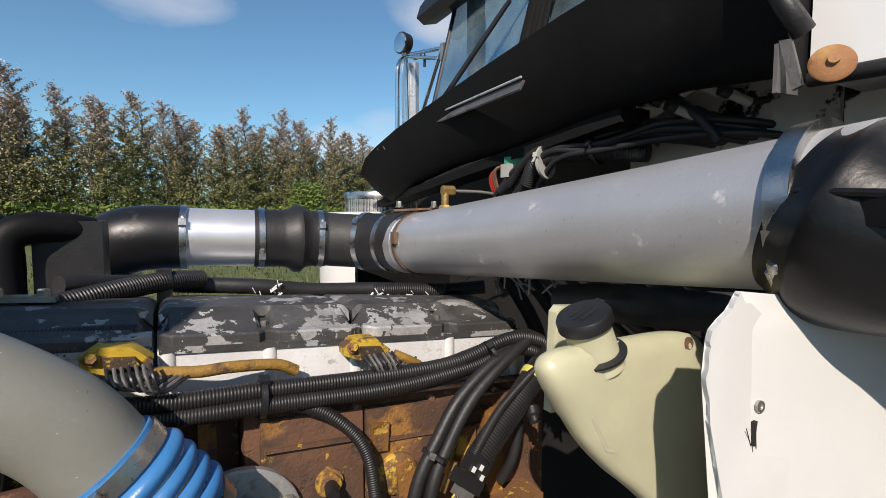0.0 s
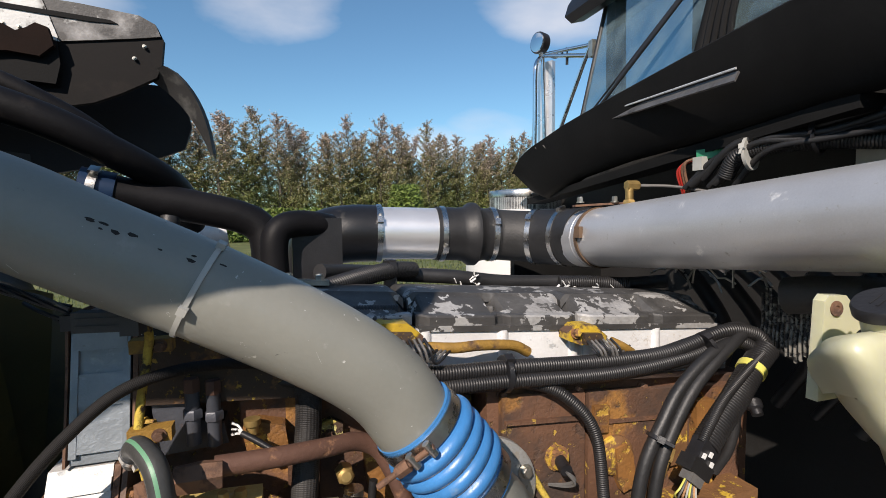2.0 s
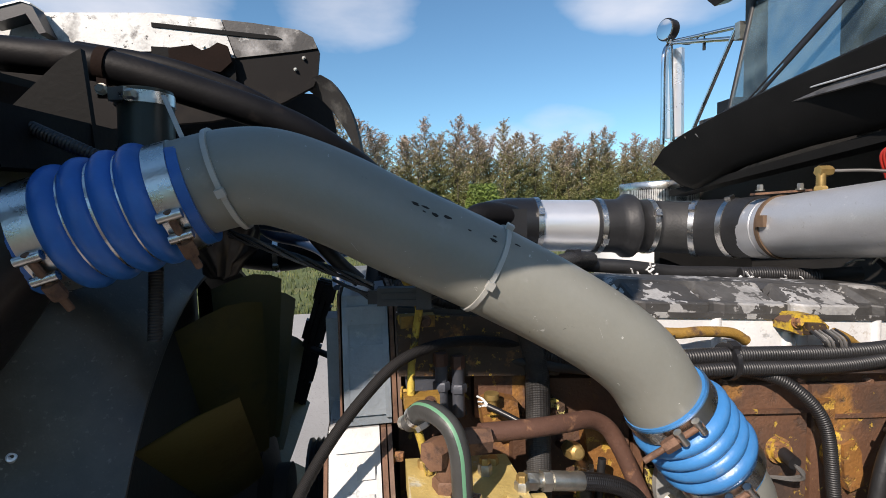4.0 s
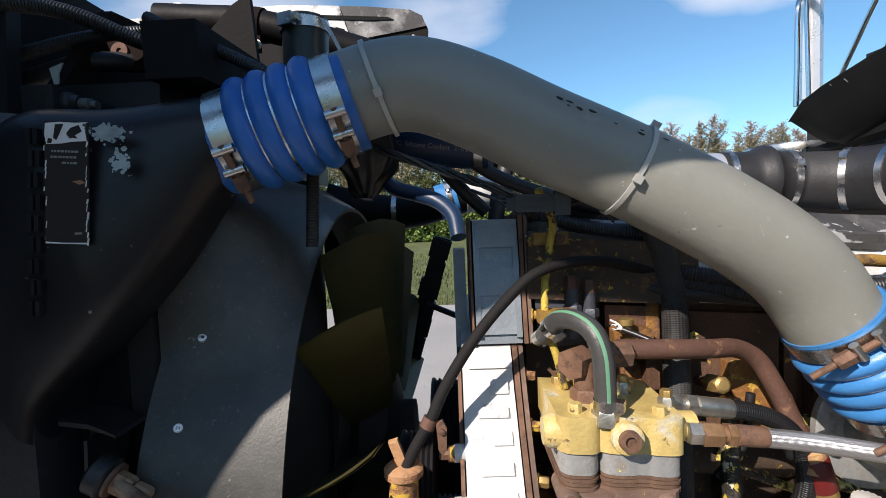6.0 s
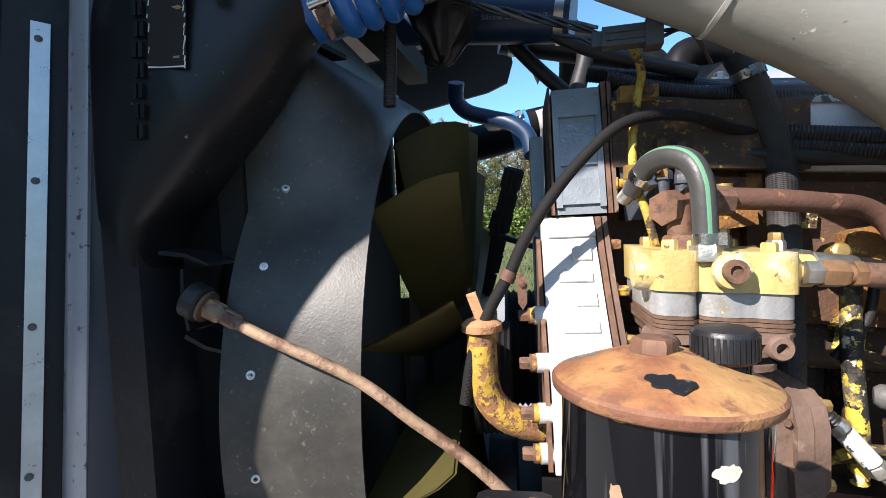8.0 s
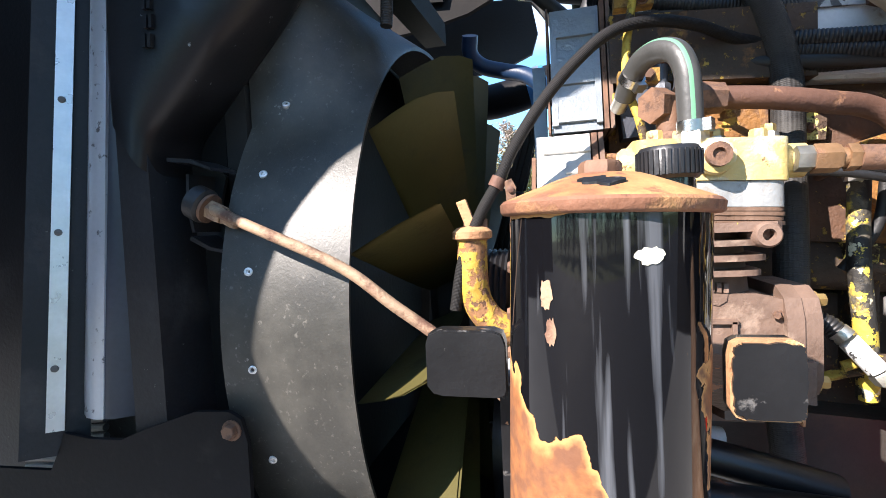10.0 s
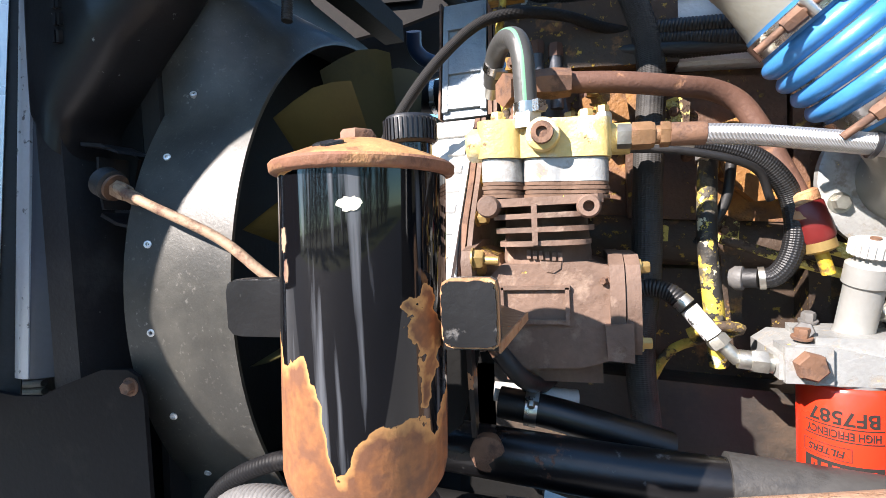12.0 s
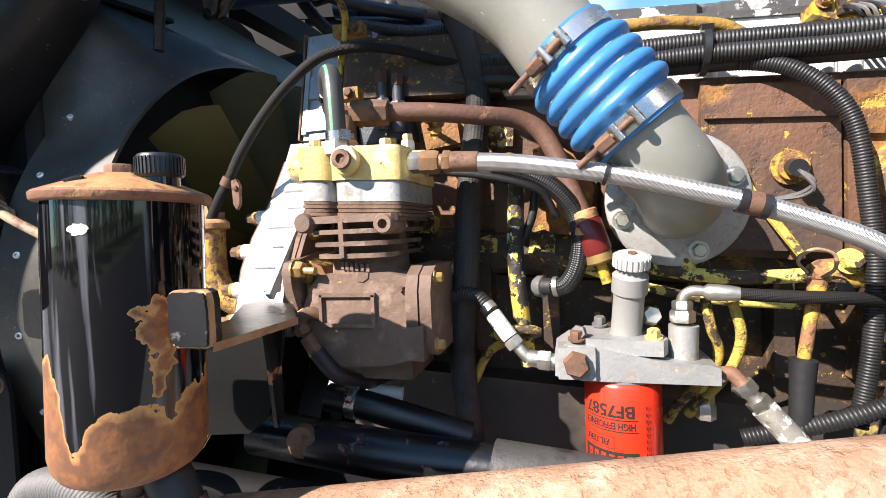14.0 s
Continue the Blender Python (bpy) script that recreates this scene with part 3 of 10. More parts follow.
def tbolt_clamp(c, axis, r, width, toward, tail, flip=1):
    """A T-bolt clamp: band, trunnion, nut and a long rusty bolt tail."""
    axis, toward = V(axis).normalized(), V(toward)
    toward = (toward - axis * toward.dot(axis)).normalized()
    along = axis.cross(toward) * flip
    g = thing("tbolt_clamp", V(c), "stainless T-bolt clamp with a rusty bolt on a blue hose", "hose clamp", "T-bolt clamps")
    solid("band", ring_strip(c, axis, r, width, 0.0016), "steel", g)
    h = V(c) + toward * (r + 0.007)
    solid("trunnion", rod(h - axis * width * 0.5 + along * 0.013, h + axis * width * 0.5 + along * 0.013, 0.005, 12), "steel", g)
    solid("trunnion", rod(h - axis * width * 0.5 - along * 0.011, h + axis * width * 0.5 - along * 0.011, 0.005, 12), "steel", g)
    solid("nut", hexnut(h - along * 0.017, -along, 0.0080, 0.018), "rust", g, "rusted lock nut")
    solid("bolt", rod(h + along * 0.018, h - along * tail, 0.0038, 10), "rust", g, "rusted bolt shank")
    return g


def cable_tie(c, axis, r, toward, material="tie", label="pale grey nylon cable tie round a pipe", width=0.005, tail=0.03):
    axis, toward = V(axis).normalized(), V(toward)
    toward = (toward - axis * toward.dot(axis)).normalized()
    along = axis.cross(toward)
    g = thing("cable_tie", V(c), label, "cable tie", "cable ties")
    solid("strap", ring_strip(c, axis, r, width, 0.0014, 32), material, g)
    h = V(c) + toward * (r + 0.003)
    solid("locking_head", obox(h, (width * 0.85, width * 0.85, 0.0035), (axis, along, toward)), material, g, bev=0.0008)
    if tail:
        solid("tail", obox(h + (along + toward * 0.4).normalized() * tail * 0.5, (width * 0.4, tail * 0.5, 0.0007), (axis, along + toward * 0.4, toward - along * 0.4)), material, g)
    return g


# ---- setting ----
def ground():
    bm = bmesh.new()
    n = 24
    vs = [[bm.verts.new((-600 + 1200 * i / n, -600 + 1200 * j / n, -0.12)) for j in range(n + 1)] for i in range(n + 1)]
    for i in range(n):
        for j in range(n):
            bm.faces.new((vs[i][j], vs[i + 1][j], vs[i + 1][j + 1], vs[i][j + 1]))
    solid("ground", bm, "grassy", label="mown roadside grass running to a tree line", category="ground", kind="structure")
    bm = slab([(-300, -0.9), (300, -0.7), (300, 8.9), (-300, 8.4)], "z", -0.10, 0.0)
    # unseen dark lane, added to cut light bounced up on the near side
    lane = slab([(-300, -9), (300, -9), (300, -0.704), (-300, -0.904)], "z", -0.10, -0.006)
    solid("pavement", lane, "tarmac", label="unseen dark lane added beside the truck", category="pavement", kind="structure")
    solid("road", bm, "asphalt", label="pale gravel road surface under the truck", category="road", kind="structure")


def grass_blades():
    rng = random.Random(5)
    bm = bmesh.new()
    for _ in range(9000):
        x, y = rng.uniform(-7, 9), 8.75 + 16 * rng.random() ** 1.8
        h, a = rng.uniform(0.05, 0.2) * (1 + (y - 8.7) * 0.02), rng.uniform(0, 6.28)
        d = V(math.cos(a), math.sin(a), 0) * rng.uniform(0.012, 0.03)
        lean = V(rng.uniform(-1, 1), rng.uniform(-1, 1), 0) * h * 0.4
        p = V(x, y, -0.12)
        bm.faces.new([bm.verts.new(q) for q in (p - d, p + d, p + lean + V(0, 0, h))])
    solid("grass", bm, "grassy", label="uneven green and straw grass on the verge", category="grass", kind="stuff")


def tree_mesh(seed, height):
    """A young tree with a pointed top: tapered trunk, tiers of limbs, and a crown of leaf sprays along them with gaps."""
    rng = random.Random(seed)
    wood, leaf = bmesh.new(), bmesh.new()
    trunk = [V(rng.uniform(-0.08, 0.08) * i, rng.uniform(-0.08, 0.08) * i, height * 0.98 * i / 6) for i in range(7)]
    sweep(wood, curve(trunk, 3), lambda t, s: 0.15 * (1 - t) + 0.012, 7)
    sprays = []
    tiers = 62
    for i in range(tiers):
        t = 0.05 + 0.93 * (i + rng.random()) / tiers
        k = t * 6
        base = trunk[int(k)].lerp(trunk[min(6, int(k) + 1)], k - int(k))
        a = i * 2.399 + rng.uniform(-0.5, 0.5)
        reach = (0.22 + height * 0.25 * (1 - t) ** 0.9) * rng.uniform(0.5, 1.25)
        rise = rng.uniform(0.1, 0.5) + 0.5 * t
        tip = base + V(math.cos(a) * reach, math.sin(a) * reach, reach * rise)
        mid = base.lerp(tip, 0.5) - V(0, 0, 0.10 * reach)
        sweep(wood, [base, mid, tip], [0.028, 0.018, 0.005], 4)
        n = 3 if reach < 0.8 else 4
        for q in range(n):
            f = 0.35 + 0.65 * q / (n - 1)
            sprays.append((base.lerp(mid, f * 2) if f < 0.5 else mid.lerp(tip, f * 2 - 1), (tip - base).normalized(), max(0.16, 0.17 * reach), t))
    for k in range(5):
        sprays.append((trunk[6] - V(0, 0, 0.22 * k), V(0, 0, 1), 0.10 + 0.03 * k, 1.0))
    for c, way, r, t in sprays:
        side = way.cross(V(0, 0, 1)).normalized() if abs(way.z) < 0.95 else V(1, 0, 0)
        for _ in range(rng.randint(32, 44) if t < 0.7 else rng.randint(20, 30)):
            p = c + way * rng.gauss(0, r * 1.1) + side * rng.gauss(0, r * 0.95) + V(0, 0, rng.gauss(0, r * 0.42))
            s = rng.uniform(0.045, 0.10)
            u = V(rng.gauss(0, 1), rng.gauss(0, 1), rng.gauss(0, 0.55)).normalized()
            w = u.cross(V(rng.gauss(0, 0.5), rng.gauss(0, 0.5), 1)).normalized()
            leaf.faces.new([leaf.verts.new(q) for q in (p - u * s, p + w * s * 0.62, p + u * s * 1.1, p - w * s * 0.62)])
    return wood, leaf


def trees():
    rng = random.Random(11)
    kinds = []
    for i, h in enumerate((10.6, 9.6, 11.2, 8.8, 10.0)):
        g = thing("tree", (0, 0, 0), "slender young deciduous tree with green and russet autumn leaves", "tree", "tree line")
        wood, leaf = tree_mesh(100 + i, h)
        solid("trunk", wood, "bark", g)
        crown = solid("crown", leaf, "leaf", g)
        kinds.append(g)
    used = set()
    for i in range(120):
        s = i / 84
        row = i % 3
        x, y = -17 + 50 * s + rng.uniform(-0.5, 0.5), 35.0 + 18 * s + row * 2.0 + rng.uniform(-0.8, 0.8)
        k = i % 5
        z = rng.uniform(0.88, 1.03)
        m = Matrix.LocRotScale((x, y, -0.12), Euler((0, 0, rng.uniform(0, 6.28))), None)
        if k not in used:
            used.add(k)
            kinds[k].matrix_basis = m @ Matrix.Scale(z, 4)
            continue
        g = copy_thing(kinds[k], m)
        g.scale = (z, z, z)
    # the same trees stand across the road behind the walk
    for i in range(34):
        m = Matrix.LocRotScale((-34 + 2.0 * i + rng.uniform(-0.6, 0.6), -21 - 2.5 * (i % 2) + rng.uniform(-1, 1), -0.12), Euler((0, 0, rng.uniform(0, 6.28))), None)
        copy_thing(kinds[i % 5], m)
    g = thing("shrub", (9.2, 38.5, -0.12), "bright green leafy shrub at the edge of the trees", "shrub")
    bm = bmesh.new()
    for _ in range(5200):
        a, r = rng.uniform(0, 6.28), 1.7 * rng.random() ** 0.5
        z = rng.uniform(0.2, 4.2)
        r *= 1.05 - 0.16 * abs(z - 1.6)
        p = V(9.2 + math.cos(a) * r, 38.5 + math.sin(a) * r, z)
        u = V(rng.uniform(-1, 1), rng.uniform(-1, 1), rng.uniform(-1, 1)).normalized()
        w = u.orthogonal()
        q = rng.uniform(0.06, 0.13)
        bm.faces.new([bm.verts.new(e) for e in (p - u * q, p + w * q * 0.6, p + u * q, p - w * q * 0.6)])
    solid("crown", bm, "shrubleaf", g)
    stems = bmesh.new()
    for k in range(6):
        sweep(stems, [V(9.2, 38.5, -0.12), V(9.2 + math.cos(k) * 0.4, 38.5 + math.sin(k) * 0.4, 1.5), V(9.2 + math.cos(k) * 0.9, 38.5 + math.sin(k) * 0.9, 3.2)], [0.05, 0.03, 0.01], 5)
    solid("stem", stems, "bark", g)
    low = bmesh.new()
    for _ in range(26000):
        s = rng.random()
        x, y = -17 + 60 * s + rng.uniform(-1, 1), 33.6 + 21.5 * s + rng.uniform(-1, 1.6)
        z = 2.4 * rng.random() ** 1.5
        p = V(x, y, z)
        u = V(rng.uniform(-1, 1), rng.uniform(-1, 1), rng.uniform(-1, 1)).normalized()
        w = u.orthogonal()
        q = rng.uniform(0.08, 0.20)
        low.faces.new([low.verts.new(e) for e in (p - u * q, p + w * q * 0.6, p + u * q, p - w * q * 0.6)])
    solid("undergrowth", low, "shrubleaf", label="tangled low undergrowth along the foot of the trees", category="undergrowth", kind="stuff")


M["shrubleaf"] = mat("bright_leaves", (0.12, 0.17, 0.028), 0.6, 0, 0.45, 0.6, 0.1, 0.0, 30)
ground()
grass_blades()
trees()


# ---- engine ----
SLOPE = -0.073            # the engine drops towards the cab


def ez(x, z):
    """The height on the sloping engine of what stands z high at x = 0."""
    return z + SLOPE * x


def eslab(outline, y0, y1, bm=None):
    """A plate in the engine's long side: (x, height at x = 0) points."""
    return slab([(x, ez(x, z)) for x, z in outline], "y", y0, y1, bm)


RECESS = 0.775


def engine_block():
    g = thing("engine", (0.1, 0.95, 0.85), "large diesel engine block, rusty with flaking yellow paint", "engine")
    solid("block", eslab([(0.075, 1.378), (0.62, 1.378), (0.62, 1.15), (0.075, 1.15)], 0.715, 1.25), "block", g, bev=0.006)
    solid("block", eslab([(-0.40, 1.378), (0.073, 1.378), (0.073, 1.15), (-0.40, 1.15)], RECESS, 1.25), "block", g, "rusty recessed front of the block", bev=0.006)
    solid("cylinder_head", eslab([(-0.03, 1.428), (0.60, 1.428), (0.60, 1.374), (-0.03, 1.374)], 0.748, 1.22), "headsilver", g, bev=0.004)
    solid("cylinder_head", eslab([(-0.40, 1.462), (-0.16, 1.462), (-0.16, 1.374), (-0.40, 1.374)], 0.727, 1.22), "blockdark", g, "dark oily front of the head", bev=0.004)
    solid("cylinder_head", eslab([(-0.157, 1.436), (-0.032, 1.436), (-0.032, 1.374), (-0.157, 1.374)], 0.748, 1.22), "headsilver", g, bev=0.004)
    solid("side_plate", eslab([(-0.18, 1.36), (-0.03, 1.36), (-0.03, 1.17), (-0.18, 1.17)], RECESS - 0.02, RECESS + 0.002), "block", g, "rusty oily side plate", bev=0.012)
    for x, w, z0, z1 in ((-0.255, 0.030, 1.30, 1.365), (-0.215, 0.010, 1.17, 1.37), (-0.015, 0.009, 1.18, 1.37), (0.03, 0.012, 1.17, 1.37)):
        solid("rib", eslab([(x - w, z1), (x + w, z1), (x + w, z0), (x - w, z0)], RECESS - 0.022, RECESS + 0.002), "block", g, bev=0.006)
    solid("orange_pad", eslab([(-0.118, 1.292), (-0.090, 1.303), (-0.062, 1.285), (-0.035, 1.24), (-0.04, 1.20), (-0.075, 1.195), (-0.11, 1.225)], RECESS - 0.045, RECESS - 0.015), "orangeflake", g, "orange painted cast pad", bev=0.010)
    solid("side_plate", eslab([(0.095, 1.365), (0.245, 1.365), (0.245, 1.16), (0.095, 1.16)], 0.700, 0.717), "block", g, bev=0.006)
    solid("side_plate", eslab([(0.25, 1.365), (0.58, 1.365), (0.58, 1.16), (0.25, 1.16)], 0.697, 0.717), "block", g, bev=0.006)
    solid("oil_gallery", rod((-0.35, 0.775, ez(-0.35, 1.14)), (0.6, 0.775, ez(0.6, 1.14)), 0.034, 20), "blockdark", g)
    for k in range(9):
        x = -0.30 + 0.1 * k
        solid("web", obox((x, 0.775, ez(x, 1.06)), (0.012, 0.03, 0.07), ((1, 0, 0), (0, 1, 0), (0, 0, 1))), "blockdark", g, bev=0.006)
    # recessed lower block: oily, with the recess's shade in its dark colour
    solid("lower_block", eslab([(-0.40, 1.10), (0.62, 1.10), (0.62, 0.93), (-0.40, 0.93)], 0.79, 1.2), "blockdark", g, bev=0.01)
    solid("oil_pan", eslab([(-0.42, 0.95), (0.66, 0.95), (0.66, 0.72), (0.2, 0.66), (-0.42, 0.78)], 0.735, 1.2), "oilypan", g, "dark oily oil pan", bev=0.015)
    for x in (-0.3, -0.17, -0.03, 0.10, 0.24, 0.37, 0.5):
        bolt("bolt", (x, 0.715 if x > 0.075 else RECESS, ez(x, 1.366)), (0, -1, 0), 0.0065, 0.01, "rust", g)
    for x in (0.2, 0.34, 0.46):
        solid("rib", obox((x, 0.712, ez(x, 1.25)), (0.008, 0.008, 0.10), ((1, 0, 0), (0, 1, 0), (0, 0, 1))), "block", g, bev=0.003)
    for line, near in (([(0.295, 1.272), (0.315, 1.280), (0.328, 1.262), (0.336, 1.205), (0.31, 1.195), (0.298, 1.22)], 0.682), ([(0.255, 1.345), (0.285, 1.345), (0.282, 1.30), (0.258, 1.30)], 0.688), ([(0.46, 1.345), (0.50, 1.345), (0.50, 1.19), (0.475, 1.18), (0.462, 1.22)], 0.680)):
        solid("cast_pad", eslab(line, near, 0.70), "orangeflake", g, "raised pad with orange paint", bev=0.007)
    for x0, x1, z in ((0.252, 0.578, 1.315), (0.098, 0.242, 1.325)):
        solid("seam_ridge", eslab([(x0, z + 0.003), (x1, z + 0.003), (x1, z - 0.003), (x0, z - 0.003)], 0.693, 0.70), "block", g, bev=0.002)
    # boss of worn yellow paint above the rear gallery
    solid("cover_plate", lathe((0.30, 0.698, 1.235), (0, -1, 0), [(0, 0.034), (0.008, 0.034), (0.011, 0.03)], 24), "rustyellow", g)
    solid("cover_plate", slab([(0.41, 1.285), (0.445, 1.285), (0.445, 1.20), (0.41, 1.20)], "y", 0.685, 0.70), "rustyellow", g, bev=0.006)
    solid("cover_plate", slab([(0.36, 1.155), (0.56, 1.155), (0.56, 1.05), (0.36, 1.05)], "y", 0.64, 0.70), "rustyellow", g, bev=0.008)


def valve_covers():
    spans = ((-0.40, -0.033, 0.0), (-0.027, 0.262, 0.0), (0.268, 0.585, 0.0))
    for x0, x1, _ in spans:
        g = thing("valve_cover", ((x0 + x1) / 2, 0.9, ez(x0, 1.455)), "black valve cover with peeling paint on a silver base", "valve cover", "valve covers")
        c = 0.014
        base = [(x0, 1.379), (x1, 1.379), (x1, 1.464), (x0, 1.464)]
        solid("base", eslab(base, 0.745, 1.13), "headsilver", g, "silver painted base", bev=0.004)
        for x in (x0 + 0.012, (x0 + x1) / 2, x1 - 0.012):
            solid("boss", rod((x, 0.750, ez(x, 1.382)), (x, 0.750, ez(x, 1.462)), 0.011, 16), "headsilver", g)
        bm = bmesh.new()
        prof = [(0.744, 1.466), (0.744, 1.483), (0.747, 1.486), (0.762, 1.487), (0.768, 1.490), (0.800, 1.505), (0.812, 1.509), (0.816, 1.513), (0.90, 1.514), (1.04, 1.498), (1.10, 1.48), (1.12, 1.464)]
        n = 60
        rows = []
        for i in range(n + 1):
            t = i / n
            x = x0 + (x1 - x0) * t
            edge = min(t, 1 - t)
            lobe = 0.013 * max(math.exp(-((t - 0.5) / 0.035) ** 4), math.exp(-(t / 0.045) ** 4), math.exp(-((t - 1) / 0.045) ** 4))
            drop = 0.012 * max(0, 1 - edge / 0.05) ** 2
            rows.append([bm.verts.new((x, y + (lobe if j < 4 else 1.3 * lobe if j < 6 else 0), ez(x, z - (drop if 3 < j < 11 else 0) - (lobe * 0.9 if j in (4, 5, 6) else 0)))) for j, (y, z) in enumerate(prof)])
        for a, b in zip(rows, rows[1:]):
            for j in range(len(prof) - 1):
                bm.faces.new((a[j], a[j + 1], b[j + 1], b[j]))
        bm.faces.new(rows[0])
        bm.faces.new(rows[-1][::-1])
        solid("cover", bm, "cover", g, smooth=28)
        solid("flange", eslab([(x0 + 0.002, 1.461), (x1 - 0.002, 1.461), (x1 - 0.002, 1.470), (x0 + 0.002, 1.470)], 0.741, 1.12), "cover", g, bev=0.002)
        for x in (x0 + 0.018, (x0 + x1) / 2, x1 - 0.018):
            bolt("bolt", (x, 0.795, ez(x, 1.483)), (0, 0, 1), 0.006, 0.008, "hosegrey" if x > -0.1 else "plastic", g)


def injector_plug(x, y, z, s=0.78):
    """The yellow clamp and wired plug of a wiring connector on the head."""
    g = thing("harness_connector", (x, y, z), "yellow painted connector bracket with a bundle of dark wires", "connector", "head connectors")
    solid("bracket", slab([(x + a * s, z + b * s) for a, b in ((-0.052, 0.012), (-0.03, 0.026), (0.016, 0.022), (0.046, -0.004), (0.042, -0.018), (-0.02, -0.018), (-0.05, -0.006))], "y", y - 0.014, y + 0.022), "yellowdirty", g, bev=0.003)
    solid("cap", slab([(x - 0.016, z + 0.008), (x + 0.017, z + 0.005), (x + 0.026, z - 0.011), (x - 0.014, z - 0.011)], "y", y - 0.024, y - 0.010), "blockdark", g, bev=0.004)
    bolt("bolt", (x - 0.027, y - 0.014, z + 0.008), (0, -1, 0.25), 0.007, 0.008, "yellowrust", g)
    for k in range(7):
        u = x - 0.012 + k * 0.0075
        w = tube([(u, y - 0.026, z - 0.004), (u + 0.004, y - 0.044, z - 0.016), (u + 0.014, y - 0.04, z - 0.026 - 0.002 * k), (u + 0.05, y - 0.012, z - 0.024)], 0.0022, 6, 6)
        solid("wire", w, "hosegrey" if k % 3 else "plastic", g)


def harness():
    """The bundle of ribbed conduits along the head, looping down at the cab end."""
    runs = [
        ([(-0.42, 0.765, 1.455), (-0.22, 0.74, 1.437), (-0.06, 0.70, 1.413), (0.10, 0.692, 1.408), (0.28, 0.69, 1.400), (0.40, 0.68, 1.406), (0.50, 0.665, 1.436), (0.56, 0.655, 1.428), (0.580, 0.648, 1.405)], 0.0125, 0.0062),
        ([(-0.42, 0.775, 1.44), (-0.2, 0.735, 1.420), (-0.05, 0.695, 1.394), (0.10, 0.682, 1.390), (0.28, 0.680, 1.382), (0.42, 0.672, 1.395), (0.50, 0.66, 1.418), (0.545, 0.655, 1.410), (0.57, 0.66, 1.385)], 0.0115, 0.0058),
        ([(0.10, 0.70, 1.400), (0.27, 0.70, 1.398), (0.36, 0.69, 1.40), (0.45, 0.68, 1.42), (0.53, 0.67, 1.44), (0.575, 0.665, 1.425)], 0.0095, 0.005),
        ([(-0.4, 0.77, 1.44), (-0.15, 0.72, 1.40), (0.0, 0.698, 1.385), (0.12, 0.694, 1.381), (0.30, 0.690, 1.374), (0.42, 0.676, 1.385), (0.50, 0.668, 1.40)], 0.0090, 0.0),
        ([(-0.3, 0.76, 1.41), (-0.1, 0.72, 1.395), (0.06, 0.71, 1.386), (0.15, 0.69, 1.376), (0.200, 0.672, 1.350), (0.238, 0.662, 1.296), (0.252, 0.66, 1.20), (0.255, 0.655, 1.12), (0.25, 0.655, 1.03), (0.235, 0.65, 0.95)], 0.0098, 0.0052),
        ([(0.51, 0.655, 1.42), (0.45, 0.645, 1.405), (0.385, 0.64, 1.36), (0.345, 0.635, 1.31), (0.305, 0.63, 1.245), (0.285, 0.628, 1.15), (0.27, 0.63, 1.03), (0.255, 0.63, 0.94)], 0.0105, 0.0),
        ([(0.53, 0.655, 1.43), (0.47, 0.64, 1.405), (0.405, 0.632, 1.36), (0.36, 0.628, 1.30), (0.325, 0.622, 1.235), (0.31, 0.62, 1.13), (0.30, 0.62, 1.0), (0.285, 0.62, 0.92)], 0.0100, 0.0),
    ]
    for pts, r, pitch in runs:
        bm = ribbed(pts, r, pitch) if pitch else tube(pts, r, 12, 8)
        solid("wiring_conduit", bm, "conduit" if pitch else "rubber", label="black ribbed wiring conduit along the cylinder head" if pitch else "smooth black wiring loom along the cylinder head", category="conduit", group="wiring conduits")
    solid("ribbed_conduit", ribbed([(0.572, 0.642, 1.405), (0.538, 0.637, 1.380), (0.502, 0.628, 1.353), (0.472, 0.62, 1.331), (0.424, 0.61, 1.296), (0.398, 0.604, 1.276)], 0.0215, 0.0068), "conduit", label="thick black ribbed conduit hanging by the reservoir", category="conduit", group="wiring conduits")
    solid("wiring_conduit", ribbed([(0.548, 0.63, 1.400), (0.50, 0.622, 1.375), (0.445, 0.612, 1.342), (0.408, 0.602, 1.312), (0.385, 0.596, 1.288)], 0.0075, 0.0044), "conduit", label="thin black ribbed conduit beside the thick one", category="conduit", group="wiring conduits")
    solid("smooth_pipe", tube([(0.50, 0.645, 1.335), (0.503, 0.64, 1.29), (0.495, 0.645, 1.235), (0.48, 0.66, 1.19)], 0.0085, 12, 6), "rubber", label="short black pipe hanging behind the conduit", category="pipe")
    solid("plug_connector", lathe((0.515, 0.622, 1.330), (-0.2, -0.6, -0.7), [(0, 0.008), (0.004, 0.013), (0.016, 0.013), (0.020, 0.009), (0.028, 0.009)], 18), "plastic", label="small round black plug on a lead", category="connector")
    g = thing("tape_band", (0.529, 0.636, 1.374), "yellow tape wound round a ribbed conduit", "tape")
    solid("wrap", ring_strip((0.529, 0.635, 1.3735), (0.78, 0.18, 0.60), 0.0222, 0.013, 0.001), "tape", g)
    # electrical plug with a white lock at the end of the thick conduit
    g = thing("plug_connector", (0.375, 0.60, 1.26), "black multi-pin plug with white clips and loose wires", "connector")
    ax = ((-0.62, -0.1, -0.75), (0, -1, 0.15), (0.75, 0, -0.62))
    solid("shell", obox((0.391, 0.600, 1.270), (0.016, 0.013, 0.019), ax), "plastic", g, bev=0.003)
    solid("shell", obox((0.372, 0.597, 1.250), (0.011, 0.015, 0.023), ax), "conduit", g, bev=0.002)
    solid("shell", obox((0.361, 0.592, 1.236), (0.007, 0.011, 0.014), ax), "hosegrey", g, bev=0.002)
